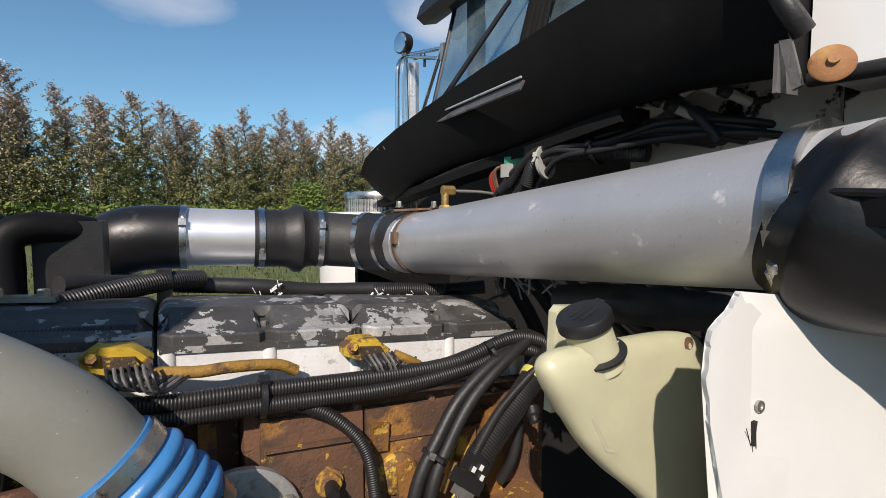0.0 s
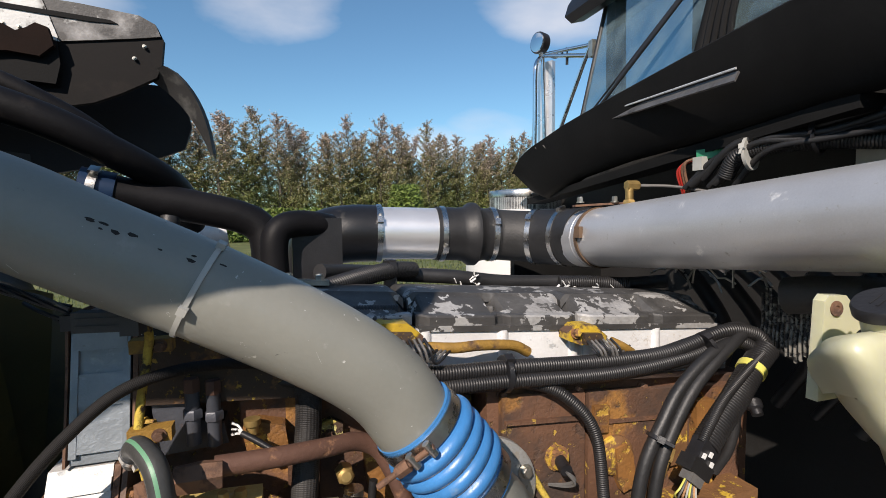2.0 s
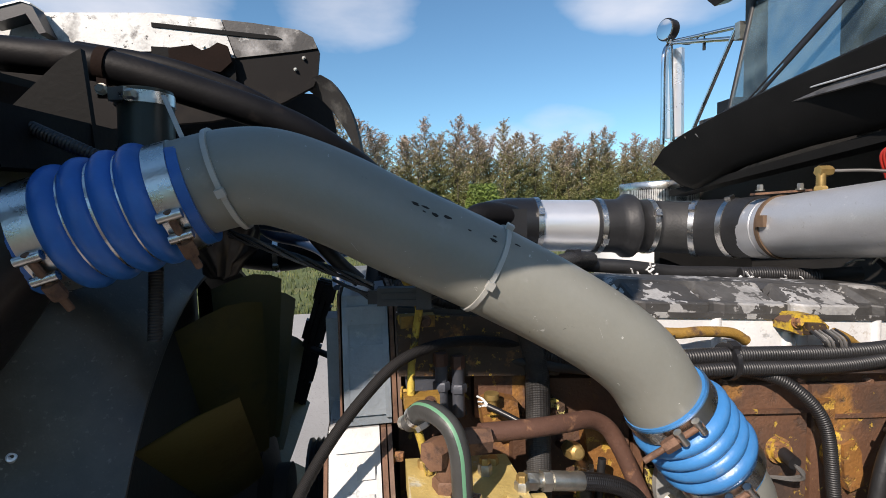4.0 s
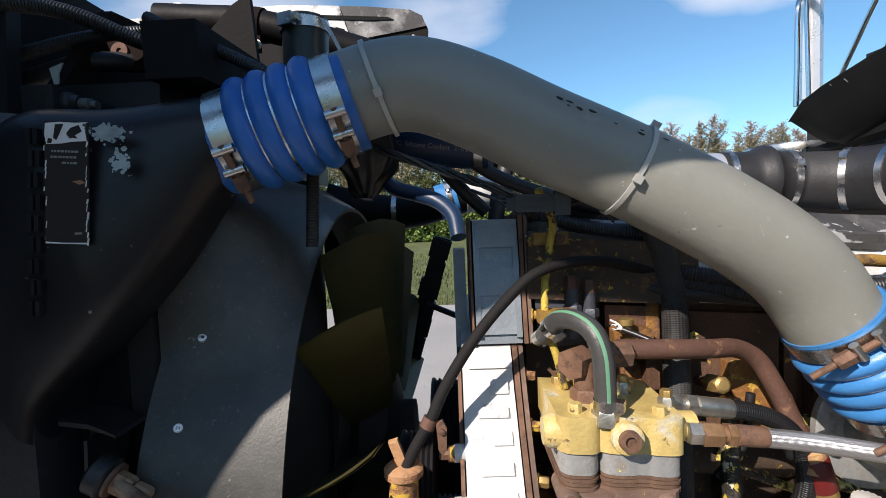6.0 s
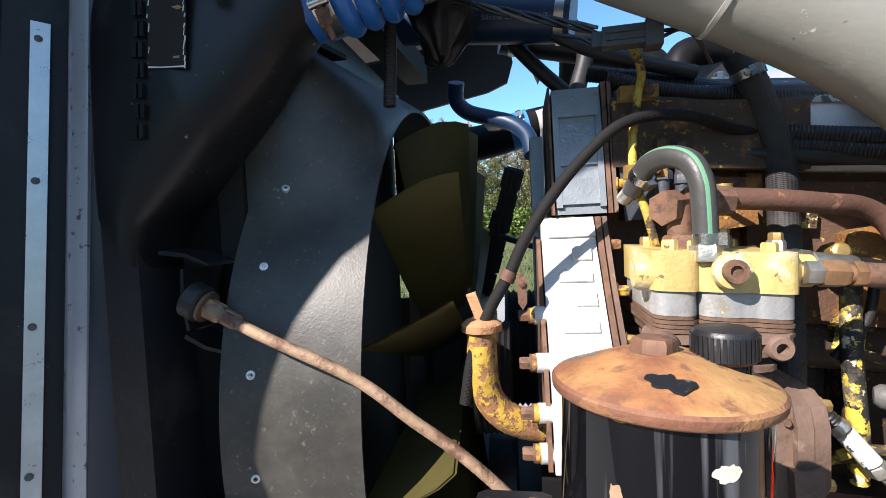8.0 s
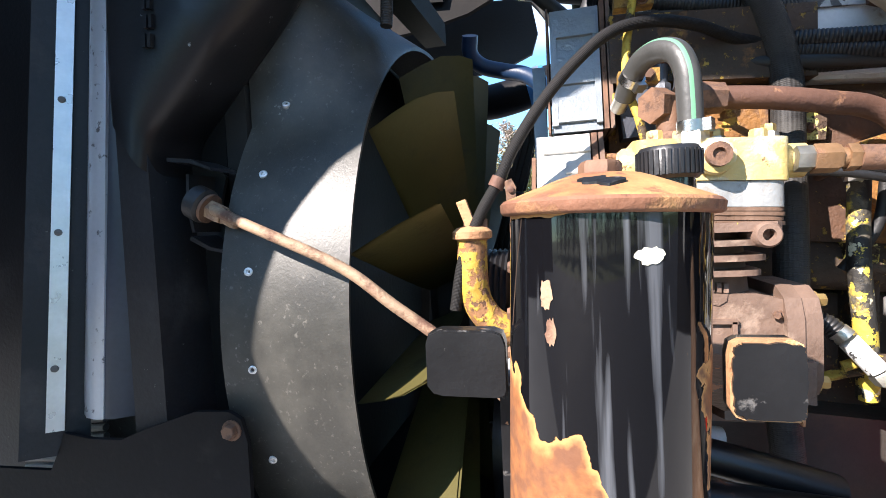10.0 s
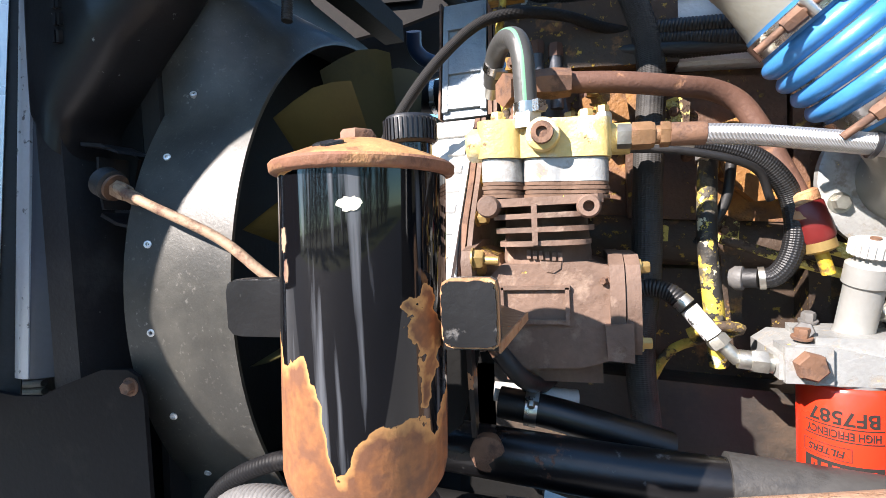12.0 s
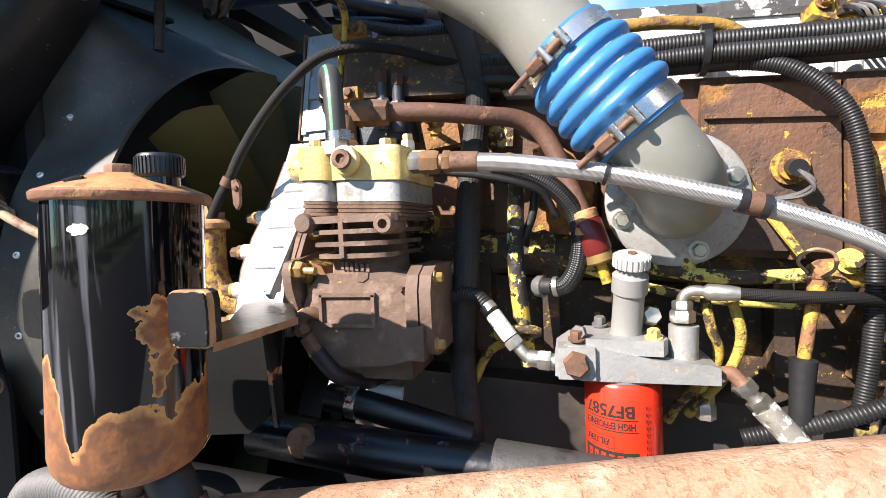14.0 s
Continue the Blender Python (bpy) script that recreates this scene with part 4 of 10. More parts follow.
    for u, w in ((-0.012, 0.004), (0.010, 0.0), (0.0, 0.012)):
        solid("clip", obox(V(0.383, 0.5835, 1.262) + V(0.75, 0, -0.62) * u + V(0.62, 0.1, 0.75) * w, (0.0042, 0.002, 0.0022), ax), "whiteink", g, "white lock clip")
    for k in range(8):
        u = V(0.75, 0, -0.62) * (0.004 * (k - 3.5))
        p = V(0.357, 0.590, 1.231) + u
        solid("wire", tube([p, p + V(-0.010, -0.006, -0.013) + u * 0.5, p + V(-0.006, 0.0, -0.032) + u * 1.2, p + V(0.015, 0.02, -0.052) + u], 0.0015, 6, 5), ("tape", "hosegrey", "rustorange", "tie")[k % 4], g)
    cable_tie((0.098, 0.697, 1.397), (1, 0, -0.07), 0.027, (-0.2, -0.4, 1), "plastic", "black cable tie holding wiring conduits", 0.008, 0)
    cable_tie((0.462, 0.665, 1.412), (0.9, -0.1, 0.4), 0.025, (-0.5, -0.4, 0.6), "plastic", "black cable tie holding wiring conduits", 0.006, 0)
    cable_tie((0.335, 0.63, 1.285), (0.5, 0.05, 0.85), 0.02, (-0.7, -0.7, 0), "plastic", "black cable tie holding wiring conduits", 0.006, 0.02)
    # thin yellow sheathed lead and brass plug between the looms
    solid("sheathed_lead", tube([(0.42, 0.675, 1.335), (0.40, 0.672, 1.29), (0.382, 0.668, 1.25)], 0.0065, 8, 6), "yellowbraid", label="yellow painted sheathed lead on the engine", category="cable")
    g = thing("brass_plug", (0.37, 0.655, 1.225), "brass hexagonal plug on a yellow lead", "fitting")
    solid("body", hexnut((0.383, 0.66, 1.25), (-0.4, -0.1, -0.9), 0.011, 0.022), "brass", g)
    solid("stem", rod((0.374, 0.658, 1.228), (0.362, 0.655, 1.205), 0.006, 10), "brass", g)


def top_loom():
    """Wiring loom lying behind the valve covers, in torn tape."""
    solid("engine_loom", tube([(-0.16, 0.93, 1.542), (-0.06, 1.02, 1.527), (0.03, 1.05, 1.515), (0.14, 1.04, 1.505), (0.26, 1.05, 1.487), (0.40, 1.05, 1.479), (0.55, 1.0, 1.472), (0.64, 0.95, 1.48)], 0.016, 12, 6), "rubber", label="black taped loom lying above the valve covers", category="wiring loom")
    solid("wiring_conduit", ribbed([(-0.19, 0.86, 1.512), (-0.1, 0.92, 1.527), (-0.02, 0.98, 1.533), (0.04, 1.03, 1.527)], 0.018, 0.007), "conduit", label="black ribbed conduit behind the valve covers", category="conduit", group="wiring conduits")
    solid("wiring_conduit", ribbed([(0.38, 1.0, 1.483), (0.45, 0.98, 1.483), (0.53, 0.95, 1.477)], 0.017, 0.007), "conduit", label="black ribbed conduit behind the valve covers", category="conduit", group="wiring conduits")
    rng = random.Random(3)
    for c in ((0.16, 1.02, 1.495), (0.395, 0.99, 1.475), (0.47, 0.965, 1.47)):
        bm = bmesh.new()
        for _ in range(9):
            p = V(c) + V(rng.uniform(-0.03, 0.03), rng.uniform(-0.02, 0.01), rng.uniform(-0.012, 0.016))
            u = V(rng.uniform(-1, 1), rng.uniform(-0.3, 0.3), rng.uniform(-1, 1)).normalized() * rng.uniform(0.004, 0.009)
            obox(p, (u.length, 0.0008, 0.0028), (u, u.cross(V(0, 1, 0)), V(0, 1, 0.2)), bm)
        solid("torn_tape", bm, "whiteink", label="torn pale remnants of tape on a loom", category="tape", kind="stuff")
    g = thing("loom_bracket", (-0.03, 0.95, 1.50), "black post bracket holding the engine loom", "bracket")
    solid("post", obox((-0.02, 0.98, 1.515), (0.012, 0.008, 0.04), ((1, 0, 0), (0, 1, 0), (0, 0, 1))), "plastic", g, bev=0.003)
    solid("post_clip", ring_strip((-0.02, 0.985, 1.535), (1, 0.3, 0), 0.02, 0.014), "plastic", g)
    g = thing("sensor_bracket", (-0.235, 0.86, 1.53), "small zinc bracket bolted to the valve cover", "bracket")
    solid("plate", obox((-0.19, 0.86, 1.535), (0.04, 0.012, 0.004), ((1, 0, -0.07), (0, 1, 0), (0, 0, 1))), "zinc", g, bev=0.002)
    bolt("bolt", (-0.215, 0.86, 1.539), (0, 0, 1), 0.008, 0.01, "zinc", g)
    bolt("bolt", (-0.165, 0.86, 1.535), (0, 0, 1), 0.008, 0.01, "zinc", g)


engine_block()
valve_covers()
injector_plug(-0.066, 0.715, 1.470)
injector_plug(0.262, 0.728, 1.437)
solid("sheathed_lead", tube([(-0.03, 0.71, 1.448), (0.02, 0.702, 1.444), (0.06, 0.706, 1.443), (0.12, 0.715, 1.435), (0.15, 0.72, 1.42)], 0.0085, 10, 6), "dirtylead", label="yellow painted sheathed lead on the head", category="cable")
solid("sheathed_lead", tube([(0.305, 0.715, 1.425), (0.325, 0.71, 1.415), (0.35, 0.715, 1.40)], 0.0075, 10, 6), "dirtylead", label="yellow painted sheathed lead on the head", category="cable")
harness()
top_loom()


# ---- charge air pipe from cooler to engine ----
PIPE = [(-0.625, 0.607, 1.664), (-0.575, 0.606, 1.676), (-0.53, 0.603, 1.674), (-0.47, 0.60, 1.651), (-0.40, 0.598, 1.615), (-0.305, 0.594, 1.568), (-0.21, 0.592, 1.515), (-0.145, 0.594, 1.472), (-0.105, 0.597, 1.436), (-0.078, 0.60, 1.397), (-0.068, 0.602, 1.38)]
HOSE_LOW = [V(-0.075, 0.600, 1.395), V(0.010, 0.600, 1.288)]
HOSE_UP = [V(-0.612, 0.607, 1.662), V(-0.770, 0.594, 1.614)]


def bellows(a, b, r, name, label, tint="blue"):
    """A blue silicone hump hose with steel rings in its valleys."""
    g = thing(name, a, label, "hose", "blue hump hoses")
    ax = (b - a).normalized()
    L = (b - a).length
    prof = []
    n = 88
    for i in range(n + 1):
        t = i / n
        hump = 0.0
        if 0.2 < t < 0.8:
            hump = 0.009 * abs(math.sin((t - 0.2) / 0.6 * 4 * math.pi)) ** 0.6
        prof.append((t * L, r + hump))
    solid("hose_wall", lathe(a, ax, [(0, r - 0.006)] + prof + [(L, r - 0.006)], 48), tint, g)
    for k in (0.35, 0.5, 0.65):
        solid("wire_ring", ring_strip(a + ax * L * k, ax, r + 0.0008, 0.003, 0.0016), "steel", g)
    return ax, L


def charge_pipe():
    g = thing("charge_air_pipe", PIPE[5], "grey painted steel charge air pipe with scratches and chips", "pipe")
    solid("pipe", tube(PIPE, 0.0525, 40, 8), "greypipe", g)
    rng = random.Random(8)
    path = curve(PIPE, 8)

    def on_pipe(i, ang, lift):
        i = min(max(i, 1), len(path) - 2)
        tg = (path[i + 1] - path[i - 1]).normalized()
        side = (V(0, -1, 0) + tg * tg.y).normalized()
        return path[i] + (side * math.cos(ang) - tg.cross(side) * math.sin(ang)) * (0.0525 + lift)

    for _ in range(4):
        i, a0, turn, n = rng.randint(26, len(path) - 14), rng.uniform(-0.9, 0.9), rng.uniform(-0.5, 0.5), 2
        line = [on_pipe(i + k, a0 + turn * k / n, 0.0) for k in range(n)]
        solid("scratch", tube(line, rng.uniform(0.00012, 0.0002), 5, 4), "tie", g, "pale scratch")
    for i0, a0, count in ((33, 0.60, 5), (36, 0.66, 4), (40, 0.68, 3)):
        bm = bmesh.new()
        for _ in range(count):
            c, turn = on_pipe(i0 + rng.randint(-1, 1), a0 + rng.uniform(-0.10, 0.12), 0.0004), rng.uniform(0, 6)
            way = (path[i0 + 1] - path[i0 - 1]).normalized()
            out = (c - path[i0]).normalized()
            across = way.cross(out).normalized()
            size = rng.uniform(0.0012, 0.0034)
            bm.faces.new([bm.verts.new(c + (way * math.cos(turn + 0.9 * k) * 1.8 + across * math.sin(turn + 0.9 * k) * 0.7) * size * rng.uniform(0.5, 1.2)) for k in range(7)])
        solid("scuff", bm, "ink", g, "black scuff marks")
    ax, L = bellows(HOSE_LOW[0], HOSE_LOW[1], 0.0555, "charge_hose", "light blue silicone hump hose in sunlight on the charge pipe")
    for k, tail in ((0.10, 0.062), (0.90, 0.062)):
        tbolt_clamp(HOSE_LOW[0] + ax * L * k, ax, 0.0565, 0.019, (-0.25, -0.9, -0.1), tail, -1)
    ax, L = bellows(HOSE_UP[0], HOSE_UP[1], 0.0565, "charge_hose", "blue silicone hump hose joining cooler and charge pipe, darkened for shade", "blueshade")
    for k in (0.13, 0.86):
        tbolt_clamp(HOSE_UP[0] + ax * L * k, ax, 0.0575, 0.022, (0.15, -0.85, -0.5), 0.05)
    cable_tie((-0.583, 0.606, 1.674), (-1, 0, -0.34), 0.0552, (-0.1, -0.9, -0.35), tail=0)
    cable_tie((-0.305, 0.594, 1.568), (0.87, 0, -0.48), 0.0535, (0, -0.92, -0.3), tail=0)
    cable_tie((-0.3052, 0.594, 1.5682), (0.87, 0, -0.48), 0.0534, (0.3, -0.35, 0.9), tail=0)
    # elbow and flange on the block
    g = thing("intake_elbow", (0.06, 0.66, 1.22), "grey painted cast elbow with a round bolted flange", "pipe elbow")
    solid("elbow", tube([(-0.002, 0.600, 1.303), (0.022, 0.603, 1.268), (0.045, 0.618, 1.240), (0.058, 0.65, 1.222), (0.062, 0.70, 1.215)], 0.050, 36, 8), "greypipe", g)
    solid("flange", lathe((0.062, 0.700, 1.217), (0, -1, 0), [(0, 0.086), (0.010, 0.086), (0.013, 0.082)], 48), "castalu", g, "bare metal flange")
    for a in (20, 110, 200, 290):
        c = (0.062 + 0.07 * math.cos(radians(a)), 0.688, 1.217 + 0.07 * math.sin(radians(a)))
        bolt("bolt", c, (0, -1, 0), 0.009, 0.009, "zinc", g)
    # block temperature sensor with its lead
    g = thing("sensor", (0.19, 0.69, 1.248), "round engine sensor with a black plug and looped lead", "sensor")
    solid("body", lathe((0.19, 0.702, 1.248), (0, -1, 0), [(0, 0.021), (0.008, 0.021), (0.008, 0.016), (0.016, 0.016)], 24), "yellowrust", g)
    solid("plug", rod((0.19, 0.69, 1.248), (0.186, 0.662, 1.244), 0.010, 12), "plastic", g)
    for k in range(2):
        solid("lead", tube([(0.186, 0.664, 1.242), (0.20, 0.66, 1.228 - 0.006 * k), (0.193, 0.672, 1.216 - 0.004 * k), (0.17, 0.69, 1.21)], 0.0025, 6, 6), "hosegrey", g)


charge_pipe()


# ---- front of the engine: gear cover, fan, compressor ----
def front_cover():
    g = thing("gear_cover", (-0.45, 0.8, 0.9), "silver painted front gear cover in two halves with bolted joints", "engine cover")
    up = [(0.752, 1.518), (0.744, 1.46), (0.730, 1.40), (0.716, 1.342), (1.2, 1.342), (1.2, 1.518)]
    solid("upper_cover", slab(up, "x", -0.477, -0.412), "castshade", g, "upper cover, shade put into its silver paint", bev=0.009)

    def skin(z, line):
        """The near face of a cover at a height."""
        for (ya, za), (yb, zb) in zip(line, line[1:]):
            if zb <= z <= za:
                return yb + (ya - yb) * (z - zb) / (za - zb)
        return line[-1][0]

    def pad(x, z, w, h, lift, line, material):
        """A raised cast pad lying on a cover's near face."""
        dy = skin(z + 0.006, line) - skin(z - 0.006, line)
        up_way = V(0, dy, 0.012).normalized()
        out = V(0, -up_way.z, up_way.y)
        solid("cast_pad", obox((x, skin(z, line), z), (w, h, lift), ((1, 0, 0), up_way, out)), material, g, bev=min(lift, h) * 0.7)

    # stepped panels of the upper half
    pad(-0.4445, 1.490, 0.029, 0.013, 0.005, up[:4], "castshade")
    pad(-0.4445, 1.428, 0.029, 0.020, 0.004, up[:4], "castshade")
    pad(-0.4445, 1.372, 0.029, 0.018, 0.005, up[:4], "castshade")
    for x in (-0.473, -0.416):
        pad(x, 1.43, 0.004, 0.082, 0.006, up[:4], "castshade")
    low = [(0.716, 1.338), (0.700, 1.31), (0.658, 1.25), (0.606, 1.19), (0.580, 1.15), (0.560, 1.09), (0.556, 1.064), (1.2, 1.064), (1.2, 1.338)]
    solid("lower_cover", slab(low, "x", -0.499, -0.430), "whitecast", g, "white painted lower cover", bev=0.008)
    for z, w, h in ((1.318, 0.030, 0.008), (1.290, 0.012, 0.010), (1.262, 0.020, 0.007), (1.236, 0.012, 0.009), (1.208, 0.020, 0.008), (1.182, 0.012, 0.007), (1.156, 0.019, 0.008), (1.128, 0.012, 0.008), (1.098, 0.019, 0.009)):
        pad(-0.450 - 0.010 * (w > 0.015), z, w, h, 0.0042, low[:7], "whitecast")
    pad(-0.4335, 1.20, 0.0035, 0.11, 0.006, low[:7], "whitecast")
    # rusty gasket plates between cover and block
    for x0, x1, m in ((-0.428, -0.421, "rust"), (-0.419, -0.413, "comprbody")):
        solid("gasket_plate", slab([(y - 0.004, z) for y, z in low[:7]] + [(1.2, 1.064), (1.2, 1.338)], "x", x0, x1), m, g, "rusty gasket plate", bev=0.002)
    for x0, x1, m in ((-0.410, -0.404, "rust"), (-0.402, -0.397, "comprbody")):
        solid("gasket_plate", slab([(y - 0.003, z) for y, z in up[:4]] + [(1.2, 1.342), (1.2, 1.524), (0.75, 1.524)], "x", x0, x1), m, g, "rusty gasket plate", bev=0.002)
    solid("gasket_plate", slab([(y - 0.006, z) for y, z in up[:4]] + [(0.9, 1.344), (0.9, 1.522), (0.75, 1.522)], "x", -0.4825, -0.4795), "rust", g, "thin rusty joint plate", bev=0.001)
    solid("gasket_plate", slab([(y + 0.006, z) for y, z in low[1:7]] + [(0.9, 1.064), (0.9, 1.31)], "x", -0.506, -0.501), "rust", g, "rusty gasket plate", bev=0.002)
    for z in (1.30, 1.245, 1.194, 1.135):
        bolt("bolt", (-0.413, skin(z, low[:7]) + 0.010, z), (1, -0.3, 0), 0.0072, 0.013, "brass" if z < 1.22 else "yellowrust", g)
    for z, y in ((1.475, 0.742), (1.38, 0.724)):
        bolt("bolt", (-0.397, y, z), (1, -0.3, 0), 0.0068, 0.011, "yellowrust", g)
    for z, y in ((1.219, 0.643), (1.171, 0.604), (1.12, 0.582), (1.078, 0.573)):
        solid("bolt_boss", rod((-0.493, y + 0.004, z), (-0.514, y + 0.002, z), 0.0115, 16), "whitecast", g)
        solid("boss_sleeve", rod((-0.512, y + 0.002, z), (-0.520, y + 0.002, z), 0.0105, 16), "yellowrust", g)
        bolt("bolt", (-0.519, y + 0.002, z), (-1, 0, 0), 0.0078, 0.012, "rust", g)
    # black block added for the shade in the hollow below the cover
    solid("lower_shield", slab([(0.80, 1.058), (1.1, 1.058), (1.1, 0.80), (0.80, 0.80)], "x", -0.50, -0.42), "blackmatt", g, "black block for the shaded hollow below the cover", bev=0.01)


def fan():
    c = V(-0.665, 0.975, 1.095)
    g = thing("engine_fan", c, "large engine fan with broad olive yellow blades", "fan")
    n = 14
    for k in range(n):
        a = radians(136.5) + 2 * math.pi * k / n
        rad, tan = V(0, math.cos(a), math.sin(a)), V(0, -math.sin(a), math.cos(a))
        bm = bmesh.new()
        rows = []
        for i in range(9):
            t = i / 8
            r = 0.12 + 0.315 * t
            wide = 0.040 + 0.022 * t ** 0.7
            tw = radians(58 + 6 * t)
            row = []
            for s in (-1, -0.5, 0, 0.5, 1):
                p = c + rad * (r - 0.012 * s * s * t ** 5 - 0.012 * max(0, s) * t ** 3) + (tan * math.cos(tw) + V(-1, 0, 0) * math.sin(tw)) * wide * s + V(0.012 * (1 - s * s), 0, 0)
                row.append(p)
            rows.append(row)
        for off in (0, 1):
            rows2 = [[bm.verts.new(p + V(0.004 * off, 0, 0)) for p in row] for row in rows]
            for p, q in zip(rows2, rows2[1:]):
                for j in range(4):
                    bm.faces.new((p[j], p[j + 1], q[j + 1], q[j]))
        solid("blade", bm, "fan", g)
    solid("hub", lathe(c - V(0.04, 0, 0), (1, 0, 0), [(0, 0.10), (0.02, 0.125), (0.07, 0.125), (0.085, 0.07), (0.11, 0.07)], 32), "darkvoid", g)
    g = thing("fan_drive", (-0.55, 0.975, 1.095), "black fan drive hub with grooved pulleys", "pulley")
    solid("pulley", lathe((-0.56, 0.975, 1.095), (1, 0, 0), [(0, 0.11)] + [(0.005 + 0.005 * i, 0.11 - 0.006 * (i % 2)) for i in range(10)] + [(0.056, 0.11), (0.056, 0.05)], 40), "plastic", g)
    solid("shaft", rod((-0.51, 0.975, 1.095), (-0.42, 0.975, 1.095), 0.05), "plastic", g)
    g = thing("belt_pulley", (-0.55, 0.82, 1.0), "black pulley with a ribbed drive belt", "pulley")
    solid("wheel", lathe((-0.60, 0.78, 1.10), (1, 0, 0), [(0, 0.045), (0.0, 0.085)] + [(0.004 + 0.004 * i, 0.085 - 0.004 * (i % 2)) for i in range(12)] + [(0.052, 0.085), (0.052, 0.04)], 40), "plastic", g)
    solid("wheel_nut", hexnut((-0.60, 0.78, 1.10), (-1, 0, 0), 0.02, 0.02), "zinc", g)
    # alternator belt and its guide on the far side, seen past the fan
    way, wide = V(-0.062, 0.042, -0.196).normalized(), V(0.95, 0, -0.3)
    g = thing("drive_belt", (-0.60, 1.33, 1.2), "black ribbed drive belt with a stepped guide behind the fan", "drive belt")
    top = V(-0.538, 1.30, 1.465)
    solid("belt_back", obox(top + way * 0.23 + V(0, 0.018, 0), (0.022, 0.005, 0.24), (wide, wide.cross(way), way)), "rubber", g, bev=0.003)
    for off in (-0.015, 0.0, 0.015):
        solid("belt_rib", obox(top + way * 0.23 + wide.normalized() * off, (0.0055, 0.006, 0.23), (wide, wide.cross(way), way)), "rubber", g, bev=0.002)
    for k, (d, w) in enumerate(((0.02, 0.026), (0.085, 0.020), (0.135, 0.028), (0.20, 0.022), (0.25, 0.030), (0.31, 0.022), (0.36, 0.028))):
        solid("guide_step", obox(top + way * d + V(0.006 * (k % 2), 0.012, 0), (w, 0.008, 0.026), (wide, wide.cross(way), way)), "plastic", g, bev=0.004)
    solid("guide_stay", rod((-0.585, 1.31, 1.30), (-0.49, 1.25, 1.27), 0.008, 10), "plastic", g)
    solid("engine_bracket", slab([(0.84, 1.47), (0.90, 1.47), (0.90, 1.0), (0.80, 1.0)], "x", -0.507, -0.4875), "castshade", None, "blue-grey cast bracket on the engine front", "bracket", bev=0.005)


def shroud():
    """The fan shroud: a box against the radiator drawn in to a round mouth."""
    cy, cz, R = 0.975, 1.095, 0.455
    g = thing("fan_shroud", (-0.8, cy, 0.62), "black fibreglass fan shroud, scuffed, with a row of rivets", "fan shroud")
    n = 120
    x0, x1 = -0.862, -0.70

    def outer(a):
        c, s = math.cos(a), math.sin(a)
        hx, hz = 0.372, (0.52 if s > 0 else 0.46)
        k = min(hx / max(abs(c), 1e-6), hz / max(abs(s), 1e-6))
        return max(R + 0.004, k)

    bm = bmesh.new()
    rings = []
    for i, (t, shift) in enumerate([(0, 0), (0.12, 0), (0.3, 0), (0.5, 0), (0.7, 0), (0.88, 0), (1, 0)]):
        ring = []
        for k in range(n):
            a = 2 * math.pi * k / n
            e = t ** 1.6 if outer(a) > R + 0.01 else t
            r = outer(a) * (1 - e) + R * e
            ring.append(bm.verts.new((x0 + (x1 - x0) * t, cy + r * math.cos(a), cz + r * math.sin(a))))
        rings.append(ring)
    lip = [bm.verts.new((x1 - 0.001, cy + (R - 0.006) * math.cos(2 * math.pi * k / n), cz + (R - 0.006) * math.sin(2 * math.pi * k / n))) for k in range(n)]
    back = [bm.verts.new((x1 - 0.09, cy + (R - 0.004) * math.cos(2 * math.pi * k / n), cz + (R - 0.004) * math.sin(2 * math.pi * k / n))) for k in range(n)]
    rings += [lip, back]
    for p, q in zip(rings, rings[1:]):
        for k in range(n):
            bm.faces.new((p[k], p[(k + 1) % n], q[(k + 1) % n], q[k]))
    solid("shroud_body", bm, "shroud", g, smooth=55)
    for x, y, z in ((-0.811, 0.6055, 1.390), (-0.823, 0.5635, 1.297), (-0.825, 0.525, 1.181), (-0.823, 0.5185, 1.068), (-0.819, 0.540, 0.951), (-0.816, 0.589, 0.849)):
        d = V(0.15, y - cy, z - cz).normalized()
        solid("rivet", lathe(V(x, y, z) - d * 0.003, d, [(0, 0.0052), (0.0050, 0.0050), (0.0058, 0.0036), (0.0056, 0.0024), (0.0030, 0.0020), (0.0025, 0.0004)], 16), "strip", g)


FLAP_Y = 0.50
FLAP = [(-1.25, 0.55), (-1.25, 0.93), (-1.115, 0.935), (-1.095, 0.97), (-1.09, 0.985), (-1.045, 0.980), (-1.0, 0.982), (-0.955, 1.0), (-0.89, 1.022), (-0.845, 1.024), (-0.83, 1.016), (-0.823, 0.99), (-0.825, 0.55)]
FLAP_BOLT = (-0.842, 0.500, 1.003)
M["flap"] = mat("old_black_rubber_sheet", (0.013, 0.012, 0.013), 0.7, 0, 0.3, 8, 0.2, 0.1, 120, [((0.026, 0.023, 0.021), 14, 0.55, 0.75, 0.8, 0)], spec=0.15)


PEEL = ((-0.832, 1.617, 0.016, 0.008, 120), (-0.822, 1.590, 0.009, 0.012, 60))
M["peel"] = mat("peeled_pale_primer", (0.30, 0.36, 0.37), 0.6, 0, 0.3, 60, 0.2, 0.1, 200)


